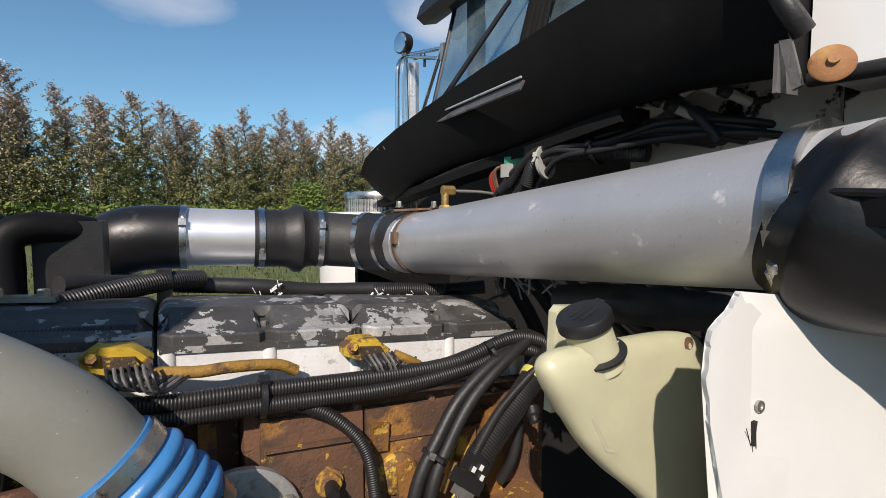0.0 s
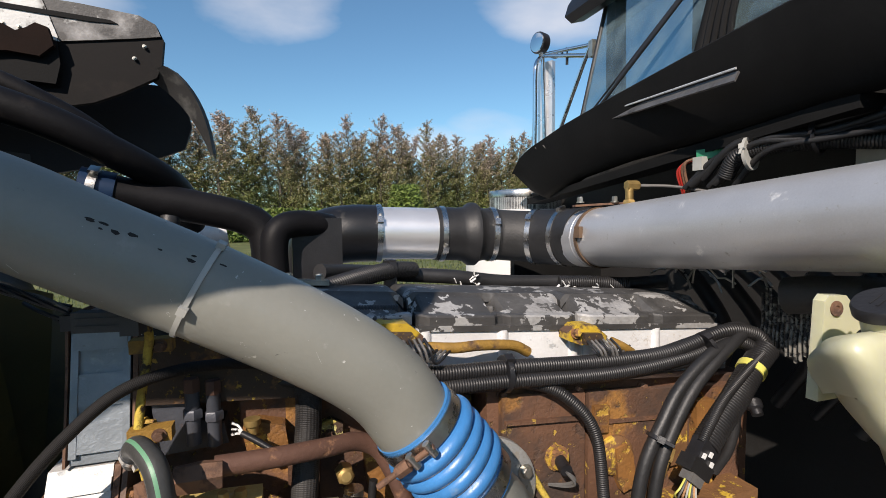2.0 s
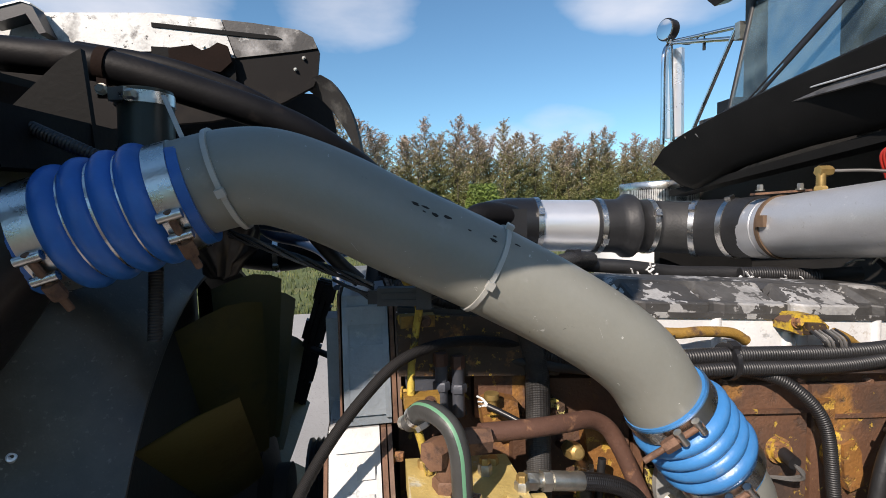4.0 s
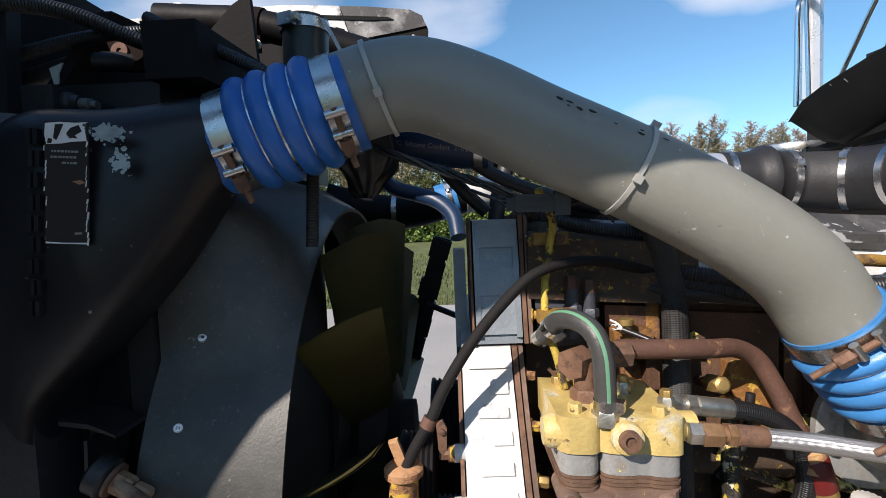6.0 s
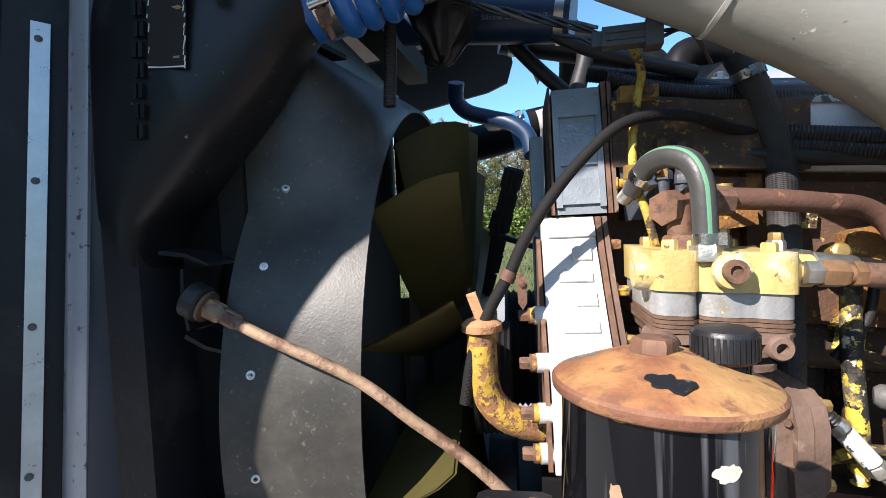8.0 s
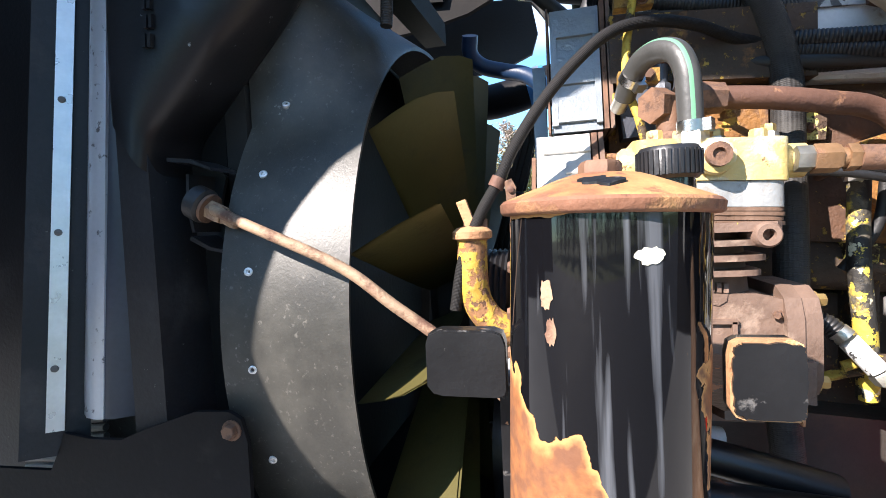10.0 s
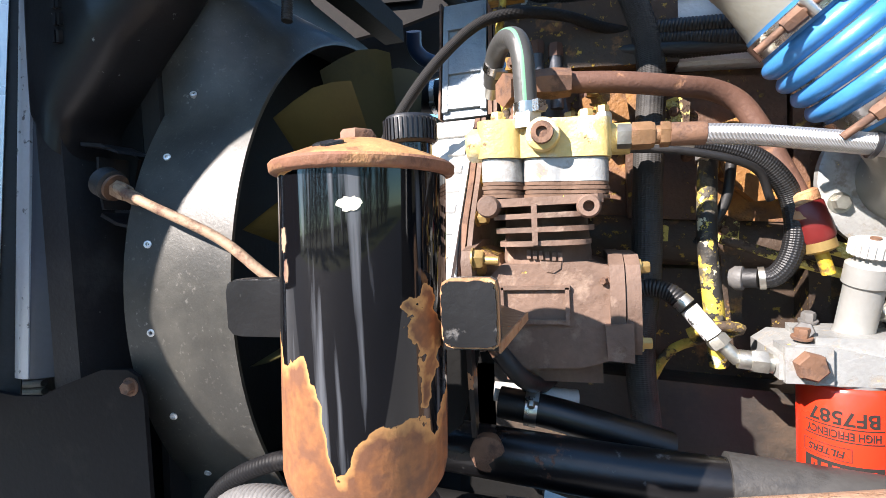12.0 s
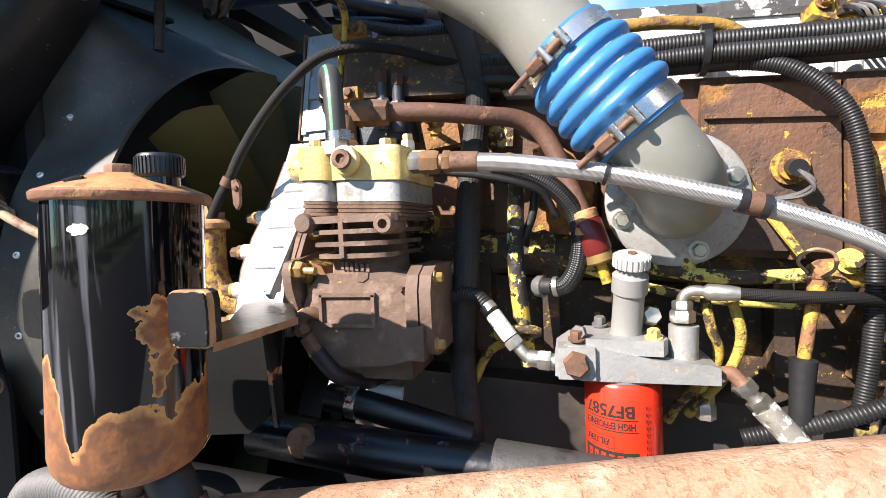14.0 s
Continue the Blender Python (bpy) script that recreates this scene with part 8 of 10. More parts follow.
M["barrust"] = mat("pitted_pale_rust", (0.36, 0.208, 0.128), 0.78, 0, 0.25, 10, 0.3, 0.35, 260, [((0.33, 0.175, 0.09), 110, 0.54, 0.66, 0.85, 0), ((0.43, 0.30, 0.205), 18, 0.50, 0.70, 0.75, 0), ((0.25, 0.125, 0.065), 30, 0.66, 0.72, 0.9, 0)])


def frame_rail():
    solid("frame_rail", slab([(0.50, 0.78), (0.50, 0.60), (0.62, 0.60), (0.62, 0.615), (0.515, 0.615), (0.515, 0.765), (0.62, 0.765), (0.62, 0.78)], "x", -1.3, 2.2), "blackpaint", None, "black painted steel chassis rail under the engine", "chassis rail", bev=0.003)
    s = thing("steering_tube", (-0.2, 0.55, 0.93), "glossy black tube with rusty clamp end beside the engine", "tube")
    solid("tube_body", tube([(-0.475, 0.562, 0.935), (-0.43, 0.56, 0.932), (-0.25, 0.553, 0.920), (-0.05, 0.545, 0.912), (0.25, 0.53, 0.89)], 0.029, 28, 6), "tubeblack", s)
    solid("lower_tube", rod((-0.56, 0.52, 0.885), (-0.05, 0.50, 0.865), 0.022), "blackmatt", s)
    solid("rear_sleeve", lathe((-0.16, 0.5495, 0.9188), (0.36, -0.018, -0.026), [(0, 0.029), (0.0, 0.0325), (0.40, 0.034)], 28), "dustyblack", s, "dusty black rear sleeve")
    solid("end_plate", lathe((-0.395, 0.545, 0.938), (0.05, -1, 0.05), [(0, 0.020), (0.013, 0.0195), (0.0145, 0.016), (0.0155, 0.006)], 18), "rust", s, "rusty pivot boss")
    solid("cooler_pipe", tube([(-0.39, 0.60, 0.972), (-0.34, 0.598, 0.965), (-0.28, 0.60, 0.950), (-0.2, 0.61, 0.925)], 0.019, 20, 6), "rubbergloss", None, "black rubber hose with a clamp above the rail", "hose", "black hoses")
    clamp((-0.352, 0.5985, 0.967), (1, 0, -0.15), 0.020, 0.014, (0.2, -0.6, 0.8), housing=0.008)
    h = thing("hose_stub", (-0.375, 0.62, 0.97), "pale metal pipe stub at the hose end", "pipe stub")
    solid("stub", rod((-0.40, 0.62, 0.978), (-0.30, 0.64, 0.965), 0.012), "whitecast", h)
    b = thing("rusty_bar", (0.2, 0.42, 0.95), "thick orange-brown rusty steel bar across the front of the engine bay", "bar")
    solid("bar_body", tube([(-0.42, 0.425, 0.880), (-0.1, 0.42, 0.939), (0.2, 0.415, 0.996), (0.7, 0.41, 1.088)], 0.046, 36, 6), "barrust", b)


canister()
fuel_filter()
block_side_clutter()
frame_rail()


# ---- air intake, reservoir, cab and hood ----
M["elbowrubber"] = mat("moulded_black_rubber", (0.006, 0.006, 0.0065), 0.34, 0, 0.35, 7, 0.15, 0.06, 120, [((0.022, 0.021, 0.020), 16, 0.60, 0.85, 0.6, 0)], spec=0.35)
M["charcoal"] = mat("charcoal_plastic", (0.028, 0.028, 0.028), 0.6, 0, 0.2, 30, 0.2, 0.15, 180)
M["strapbrown"] = mat("brown_strap", (0.16, 0.10, 0.06), 0.6, 0.2, 0.25, 30, 0.2, 0.15, 180)
M["wornstrip"] = mat("worn_dark_strip", (0.22, 0.21, 0.20), 0.38, 0.6, 0.3, 14, 0.2, 0.1, 150, [((0.03, 0.03, 0.03), 16, 0.5, 0.65, 0.5, 0)])
def intake():
    g = thing("intake_tube", (0.48, 0.6, 1.55), "large dull aluminium intake tube, scuffed near the elbow", "intake pipe")
    a, b = V(0.496, 0.16, 1.657), V(0.5023, 1.085, 1.5785)
    ax = (b - a).normalized()
    solid("tube_wall", rod(a, b, 0.0705, 56), "alu", g)
    solid("end_collar", lathe(b - ax * 0.050, ax, [(0, 0.0705), (0.001, 0.0716), (0.040, 0.0716), (0.041, 0.0705)], 56), "alu", g, "rolled collar at the far end")
    c = thing("rubber_elbow", (0.47, 0.1, 1.60), "large black moulded rubber intake elbow", "elbow")
    bend = curve([(0.4955, 0.215, 1.652), (0.4955, 0.190, 1.642), (0.497, 0.160, 1.634), (0.512, 0.118, 1.636), (0.545, 0.082, 1.622), (0.60, 0.058, 1.59), (0.67, 0.048, 1.53), (0.77, 0.040, 1.45)], 7)
    solid("elbow_wall", sweep(bmesh.new(), bend, lambda t, q: 0.0775 + 0.012 * math.exp(-((t - 0.17) / 0.10) ** 2), 52), "elbowrubber", c)
    solid("moulded_rib", tube([(0.4190, 0.195, 1.668), (0.4150, 0.16, 1.666), (0.4240, 0.105, 1.662), (0.452, 0.055, 1.655), (0.50, 0.020, 1.64)], 0.0032, 10, 6), "elbowrubber", c)
    solid("moulded_pad", obox((0.4195, 0.135, 1.652), (0.006, 0.030, 0.010), ((1, -0.18, 0), (0.18, 1, 0.05), (0, -0.05, 1))), "elbowrubber", c, bev=0.004)
    cl = thing("band_clamp", a, "wide stainless band clamp with a T-bolt on the intake", "hose clamp")
    cc = V(0.4962, 0.208, 1.6525)
    solid("band", ring_strip(cc, ax, 0.0785, 0.019, 0.0018, 64), "steel", cl)
    def round_band(u, w, r):
        k = math.hypot(u, w)
        return cc + V(u / k, 0, w / k) * r, V(u / k, 0, w / k), V(-w / k, 0, u / k)

    p, out, along = round_band(-0.95, -0.31, 0.0803)
    solid("saddle", obox(p, (0.0012, 0.0100, 0.0105), (out, (0, 1, 0), along)), "steel", cl, bev=0.0008)
    p, out, along = round_band(-0.74, -0.67, 0.0850)
    solid("worm_housing", obox(p, (0.0050, 0.0075, 0.0150), (out, (0, 1, 0), along)), "steel", cl, bev=0.0035)
    for side in (-1, 1):
        solid("housing_seam", rod(p + out * 0.0042 + V(0, 0.0048 * side, 0) - along * 0.013, p + out * 0.0042 + V(0, 0.0048 * side, 0) + along * 0.013, 0.0011, 8), "steel", cl)
    p, out, along = round_band(-0.865, -0.50, 0.0872)
    head = solid("worm_screw", lathe(p + along * 0.004, -along, [(0, 0.0035), (0, 0.0060), (0.007, 0.0060), (0.0085, 0.0050), (0.0085, 0.0008)], 20), "steel", cl, "slotted worm screw")
    solid("screw_slot", obox(p - along * 0.0046, (0.0008, 0.0052, 0.0006), (out, (0, 1, 0), along)), "ink", head)
    # far end: rubber tee, sleeves and the bright elbow piece to the turbo
    path = curve([(0.503, 1.00, 1.585), (0.506, 1.08, 1.583), (0.49, 1.16, 1.580), (0.45, 1.235, 1.580), (0.39, 1.275, 1.583), (0.335, 1.292, 1.587), (0.19, 1.302, 1.592), (0.02, 1.32, 1.597), (-0.06, 1.325, 1.597), (-0.115, 1.34, 1.585), (-0.145, 1.38, 1.55), (-0.155, 1.42, 1.48), (-0.155, 1.43, 1.38)], 10)
    seg = [("rubber_sleeve", 9, 31, 0.0755, "rubber", "black rubber sleeve on the intake"), ("intake_sleeve", 30, 50, 0.0715, "charcoal", "charcoal plastic intake sleeve"), ("hump_hose", 48, 61, 0.0745, "rubber", "black hump hose on the intake"), ("bright_pipe", 59, 72, 0.0705, "alubright", "bright aluminium intake pipe section"), ("rubber_elbow", 70, 120, 0.076, "rubbergloss", "black rubber elbow turning down to the turbocharger")]
    for name, i, j, r, mt, lab in seg:
        sub = path[i:j + 1]
        if name == "hump_hose":
            m = len(sub) - 1
            bm = sweep(bmesh.new(), sub, lambda t, s: 0.0735 + 0.015 * math.exp(-((t - 0.5) / 0.10) ** 4), 36)
        else:
            bm = sweep(bmesh.new(), sub, r, 40)
        solid(name, bm, mt, None, lab, "intake pipe", "intake sections", bev=0)
    for i, r in ((18, 0.0765), (30, 0.0765), (50, 0.0755), (60, 0.0755), (70, 0.0770)):
        clamp(path[i], path[i + 1] - path[i - 1], r, 0.014, (0.1, -0.9, 0.45) if i != 60 else (0.2, -0.9, -0.5), housing=0.009)
    g = thing("support_strap", (0.48, 1.04, 1.6), "rusty brown strap clamp round the intake tube", "strap")
    solid("strap_band", ring_strip((0.502, 1.012, 1.5845), ax, 0.0715, 0.010, 0.0025, 48), "strapbrown", g)
    solid("strap_ear", obox((0.427, 0.995, 1.60), (0.005, 0.010, 0.013), ((1, 0, 0), (0, 1, 0), (0, 0, 1))), "strapbrown", g, bev=0.002)
    solid("strap_plate", obox((0.50, 1.02, 1.664), (0.06, 0.012, 0.0025), ((1, -0.3, 0.05), (0.3, 1, 0), (0, 0, 1))), "rust", g, bev=0.001)
    for x, y in ((0.455, 1.03), (0.53, 1.0)):
        bolt("bolt", (x, y, 1.668), (0, 0, 1), 0.007, 0.012, "zinc", g)
    g = thing("brass_fitting", (0.535, 0.955, 1.66), "brass elbow fitting with a thin cable", "fitting")
    solid("stem", rod((0.535, 0.955, 1.645), (0.535, 0.955, 1.70), 0.009, 12), "brass", g)
    solid("hex", hexnut((0.535, 0.955, 1.655), (0, 0, 1), 0.014, 0.018), "brass", g)
    solid("elbow", hexnut((0.528, 0.957, 1.705), (1, -0.15, 0), 0.012, 0.03), "brass", g)
    solid("cable", tube([(0.556, 0.95, 1.705), (0.61, 0.90, 1.70), (0.66, 0.82, 1.68)], 0.0035, 8, 6), "hosegrey", g)


def washer_tank():
    g = thing("washer_reservoir", (0.45, 0.36, 1.2), "translucent cream plastic washer bottle with a black cap", "reservoir")
    front = [(0.297, 1.505), (0.303, 1.516), (0.322, 1.522), (0.398, 1.521), (0.479, 1.521), (0.532, 1.513), (0.556, 1.485), (0.565, 1.40), (0.565, 1.15), (0.53, 1.20), (0.475, 1.305), (0.43, 1.348), (0.392, 1.378), (0.352, 1.418), (0.322, 1.462), (0.303, 1.49)]
    loop = [V(x, 0, z) for x, z in front]
    for _ in range(3):
        loop = [p.lerp(q, f) for p, q in zip(loop, loop[1:] + loop[:1]) for f in (0.22, 0.78)]
    heart = V(0.45, 0, 1.40)
    bm = bmesh.new()
    rings = []
    for y, k, shift, drop in ((0.3285, 0.30, 0, 0), (0.3300, 0.62, 0, 0), (0.3325, 0.82, 0, 0), (0.3365, 0.93, 0, 0), (0.344, 0.985, 0, 0), (0.356, 1.0, 0, 0.002), (0.40, 0.96, 0.03, 0.014), (0.445, 0.86, 0.065, 0.032), (0.465, 0.74, 0.085, 0.046)):
        rings.append([bm.verts.new(V(heart.x + (p.x - heart.x) * k + shift, y, heart.z + (p.z - heart.z) * (k if p.z < 1.45 or k < 1 else 1) - (drop if p.z > 1.45 else 0))) for p in loop])
    n = len(loop)
    for p, q in zip(rings, rings[1:]):
        for i in range(n):
            bm.faces.new((p[i], p[(i + 1) % n], q[(i + 1) % n], q[i]))
    bm.faces.new(rings[0])
    bm.faces.new(rings[-1][::-1])
    solid("bottle", bm, "creamtank", g, smooth=70)
    ax = V(-0.42, -0.02, 0.907).normalized()
    n0 = V(0.382, 0.353, 1.494)
    solid("neck", lathe(n0, ax, [(0, 0.027), (0.012, 0.0245), (0.060, 0.0235)], 36), "creamtank", g, "ribbed bottle neck")
    solid("collar", lathe(n0 + ax * 0.014, ax + V(0.06, -0.05, 0.03), [(0, 0.0245), (0.0005, 0.0315), (0.003, 0.0318), (0.004, 0.0245)], 40), "plastic", g, "black retaining collar")
    solid("cap", lathe(n0 + ax * 0.050, ax, [(0, 0.0265), (0.001, 0.0285), (0.010, 0.0285), (0.0135, 0.0265), (0.014, 0.003)], 44), "plastic", g, "black moulded cap")
    solid("cap_tab", obox(n0 + ax * 0.060 + V(0.0275, 0.006, 0.010), (0.005, 0.006, 0.0022), ((1, 0.1, 0.43), (0, 1, 0.1), ax)), "plastic", g, bev=0.001)
    for k in range(3):
        solid("moulded_print", obox(n0 + ax * 0.0643 + V(0.0, -0.009 + 0.008 * k, 0.0), (0.011 + 0.003 * (k == 1), 0.0011, 0.0003), (V(1, 0, 0.436), V(0, 1, 0.0), ax)), "rubber", g)
    quad = [(0.351, 1.453), (0.407, 1.433), (0.438, 1.388), (0.374, 1.413)]
    for k in range(4):
        xa, za = 0.383 + 0.011 * k, 1.436 - 0.006 * k
        solid("moulded_ridge", rod((xa, 0.3330, za), (xa + 0.016, 0.3330, za - 0.026 + 0.002 * k), 0.0024, 8), "creamtank", g)
    for (xa, za), (xb, zb) in zip(quad, quad[1:] + quad[:1]):
        solid("moulded_ridge", rod((xa, 0.3335, za), (xb, 0.3330, zb), 0.0024, 8), "creamtank", g)
    solid("washer", lathe((0.505, 0.337, 1.5025), (0.1, -1, 0.1), [(0, 0.0095), (0.002, 0.0095), (0.003, 0.004), (0.001, 0.003)], 24), "rust", g, "rusty mounting washer")
    solid("shoulder_tab", slab([(0.392, 1.41), (0.398, 1.533), (0.405, 1.540), (0.435, 1.538), (0.46, 1.515), (0.50, 1.47), (0.50, 1.41)], "y", 0.436, 0.450), "creamtank", g, bev=0.004)
    solid("washer", lathe((0.417, 0.436, 1.523), (-0.1, -1, 0.1), [(0, 0.0095), (0.002, 0.0095), (0.003, 0.004), (0.001, 0.003)], 24), "rust", g, "rusty mounting washer")
    solid("mount_tab", box((0.541, 0.325, 1.485), (0.549, 0.345, 1.512)), "plastic", g, bev=0.002)
    solid("coolant_pipe", tube([(0.56, 0.60, 1.505), (0.58, 0.52, 1.515), (0.66, 0.44, 1.510), (0.82, 0.36, 1.50)], 0.030, 24, 6), "dustyblack", None, "dull black pipe behind the washer bottle", "pipe")


def finned_panel():
    """Dusty corrugated heater panel behind the washer bottle."""
    g = thing("finned_panel", (0.60, 0.63, 1.38), "dusty pale corrugated panel on the dark firewall", "panel")
    rng = random.Random(5)
    a, b = V(0.622, 0.690, 1.384), V(0.572, 0.560, 1.408)
    for k in range(13):
        p = a.lerp(b, k / 12) + V(0, 0, rng.uniform(-0.012, 0.006))
        solid("fin", tube([p, p + V(-0.002, 0, 0.03), p + V(0.001, 0, 0.06), p + V(-0.001, 0, 0.105 + rng.uniform(-0.02, 0.012))], 0.0032, 6, 4), "dustyfin", g)
    for k in range(9):
        z = V(0, 0, 0.006 + 0.0115 * k)
        solid("cross_wire", tube([a + z, a.lerp(b, 0.5) + z + V(0, 0, 0.002), b + z], 0.0015, 6, 3), "plastic", g)


M["dustyfin"] = mat("dusty_pale_fin", (0.26, 0.25, 0.22), 0.7, 0, 0.3, 30, 0.3, 0.2, 200, [((0.012, 0.012, 0.012), 70, 0.48, 0.54, 0.7, 0)])


def torn_fender():
    """The white fibreglass panel with a ragged broken edge."""
    g = thing("broken_fender", (0.6, 0.2, 1.1), "white fibreglass fender panel with a ragged torn edge", "fender")
    rng = random.Random(4)
    left = [(0.386, 1.590), (0.381, 1.583), (0.368, 1.572), (0.356, 1.562), (0.351, 1.545), (0.352, 1.52), (0.357, 1.495), (0.363, 1.47), (0.369, 1.445), (0.377, 1.40), (0.392, 1.33), (0.41, 1.2)]
    rag = []
    for (x0, z0), (x1, z1) in zip(left, left[1:]):
        for k in range(4):
            t = k / 4
            rag.append((x0 + (x1 - x0) * t + rng.uniform(-0.0022, 0.0022), z0 + (z1 - z0) * t))
    top = [(0.98, 1.52), (0.80, 1.545), (0.64, 1.559), (0.596, 1.561), (0.57, 1.564), (0.559, 1.557), (0.542, 1.55), (0.52, 1.546), (0.498, 1.545), (0.476, 1.547), (0.456, 1.551), (0.443, 1.555), (0.427, 1.562), (0.416, 1.569), (0.399, 1.580), (0.392, 1.581)]
    outline = rag + [(0.41, 1.1), (0.98, 1.1)] + top
    bm = bmesh.new()
    fr = [bm.verts.new((x, 0.215 - (x - 0.38) * 0.06 - 0.5 * max(0, x - 0.55) ** 2 + 0.0012 * math.sin(z * 30), z)) for x, z in outline]
    bk = [bm.verts.new(v.co + V(0.003, 0.006, 0)) for v in fr]
    bm.faces.new(fr)
    bm.faces.new(bk[::-1])
    for i in range(len(fr)):
        j = (i + 1) % len(fr)
        bm.faces.new((fr[i], bk[i], bk[j], fr[j]))
    bmesh.ops.triangulate(bm, faces=[f for f in bm.faces if len(f.verts) > 4], ngon_method="EAR_CLIP")
    solid("panel", bm, "whitefibre", g, smooth=30)
    solid("rivet_nut", lathe((0.413, 0.2115, 1.494), (-0.05, -1, 0.1), [(0, 0.0055), (0.002, 0.005), (0.002, 0.0025), (0.001, 0.002)], 16), "zinc", g)
    for pts in ([(0.4055, 1.482), (0.4085, 1.483), (0.4075, 1.477), (0.4068, 1.470), (0.4074, 1.463), (0.4064, 1.462), (0.4060, 1.470)],):
        solid("tear", slab(pts, "y", 0.2095, 0.216), "ink", g, "dark tear in the fibreglass")
    for k in range(4):
        x0, z0 = rng.uniform(0.395, 0.412), rng.uniform(1.465, 1.50)
        dx, dz = rng.uniform(-0.006, 0.010), -rng.uniform(0.010, 0.028)
        pts = [(x0 + dx * q, 0.2142 - (x0 + dx * q - 0.38) * 0.06 + 0.0012 * math.sin((z0 + dz * q) * 30), z0 + dz * q) for q in (0, 0.5, 1)]
        solid("scuff", tube(pts, rng.uniform(0.0002, 0.0006), 5, 3), "hosegrey" if k % 3 else "ink", g, "grey scuff")


def cab():
    tops = [(1.62, 1.80, 1.775), (1.56, 1.85, 1.715), (1.48, 1.875, 1.695), (1.30, 1.91, 1.748), (1.10, 1.937, 1.775), (0.85, 1.966, 1.793), (0.62, 1.990, 1.818), (0.45, 2.0, 1.826), (0.33, 1.98, 1.815), (0.29, 1.93, 1.80)]
    g = thing("cab_cowl", (0.65, 0.95, 1.7), "matt black cowl panel below the windscreen with a worn metal strip", "cowl")
    bm = bmesh.new()
    rows = []
    for y, zt, zb in tops:
        zm = zt * 0.55 + zb * 0.45
        rows.append([bm.verts.new(p) for p in ((0.72, y, zt + 0.02), (0.585, y, zt), (0.565, y, zt - 0.012), (0.575, y, zm), (0.61, y, zb + 0.012), (0.63, y, zb), (0.66, y, zb + 0.004), (0.70, y, zb + 0.05))])
    for p, q in zip(rows, rows[1:]):
        for j in range(7):
            bm.faces.new((p[j], p[j + 1], q[j + 1], q[j]))
    bm.faces.new(rows[0])
    bm.faces.new(rows[-1][::-1])
    solid("cowl_panel", bm, "blackmatt", g, smooth=50)
    solid("ledge", slab([(0.55, 1.825), (1.62, 1.70), (1.62, 1.68), (0.55, 1.80)], "x", 0.63, 0.70), "blackmatt", g)
    strip = [V(0.590, 1.135, 1.893), V(0.565, 0.93, 1.885), V(0.545, 0.69, 1.882)]
    solid("metal_strip", obox((strip[0] + strip[2]) / 2 + V(-0.004, 0, -0.004), (0.225, 0.010, 0.002), (strip[2] - strip[0], V(-0.5, 0, -0.87), V(-0.87, 0, 0.5))), "wornstrip", g, "worn bare metal strip")
    solid("strip_edge", rod(strip[0] + V(-0.006, 0, 0.010), strip[2] + V(-0.006, 0, 0.010), 0.0022, 8), "strip", g, "bright worn edge")
    for k in range(2):
        y = 1.40 - 0.05 * k
        solid("crease", rod((0.566, y + 0.05, 1.86), (0.600, y, 1.79), 0.0016, 6), "hosegrey", g)
    # hood rest with rubber disc at the near corner
    solid("seal_tube", tube([(0.575, 0.40, 2.02), (0.562, 0.31, 1.92), (0.567, 0.282, 1.868), (0.585, 0.272, 1.842)], 0.011, 14, 6), "rubber", g, "black rubber seal")
    r = thing("hood_rest", (0.6, 0.27, 1.8), "aluminium bracket with a rusty round hood rest", "bracket")
    solid("bracket_plate", slab([(0.292, 1.838), (0.280, 1.836), (0.267, 1.785), (0.277, 1.782)], "x", 0.575, 0.58), "hosegrey", r, bev=0.001)
    solid("bracket_flange", slab([(0.575, 1.835), (0.62, 1.84), (0.62, 1.785), (0.575, 1.783)], "y", 0.292, 0.296), "hosegrey", r, bev=0.001)
    solid("disc", lathe((0.580, 0.244, 1.801), (-0.85, -0.5, 0.25), [(0, 0.0195), (0.002, 0.0200), (0.004, 0.0185), (0.006, 0.010), (0.008, 0.0055), (0.012, 0.005), (0.012, 0.001)], 32), "lid", r, "rusty steel disc")
    # cab body: white side, firewall, windscreen
    c = thing("truck_cab", (1.3, 0.95, 0.9), "white truck cab with a split windscreen and dark firewall", "truck cab")
    solid("firewall", box((0.86, -0.05, 0.8), (0.90, 1.95, 1.92)), "darkvoid", c)
    solid("firewall_panel", slab([(0.30, 1.87), (0.30, 1.76), (0.40, 1.715), (0.62, 1.715), (0.62, 1.80), (0.50, 1.85)], "x", 0.74, 0.75), "firewall", c, "grey firewall panel with black grease stains")
    solid("side_wall", box((0.63, -0.12, 1.805), (2.2, 0.286, 2.3)), "whitegloss", c, "white painted cab side", bev=0.03)
    solid("side_seal", tube([(0.628, 0.284, 1.802), (0.622, 0.20, 1.797), (0.622, 0.08, 1.798), (0.624, -0.1, 1.80)], 0.009, 12, 5), "rubber", c, "black rubber seal along the cab side")
    solid("side_wall", box((0.95, -0.12, 2.04), (2.2, 0.0, 2.3)), "whitegloss", c, "white painted cab side", bev=0.02)
    solid("far_side_wall", box((1.12, 1.90, 1.2), (2.2, 2.0, 2.10)), "seat", c, bev=0.02)
    solid("far_side_wall", box((1.75, 1.90, 2.10), (2.2, 2.0, 2.72)), "seat", c)
    solid("window_post", box((1.22, 1.90, 2.10), (1.28, 1.96, 2.72)), "seat", c)
    solid("firewall_panel", slab([(-0.05, 1.795), (0.285, 1.795), (0.285, 1.68), (-0.05, 1.68)], "x", 0.715, 0.725), "firewall", c, "grey firewall panel with black grease stains")
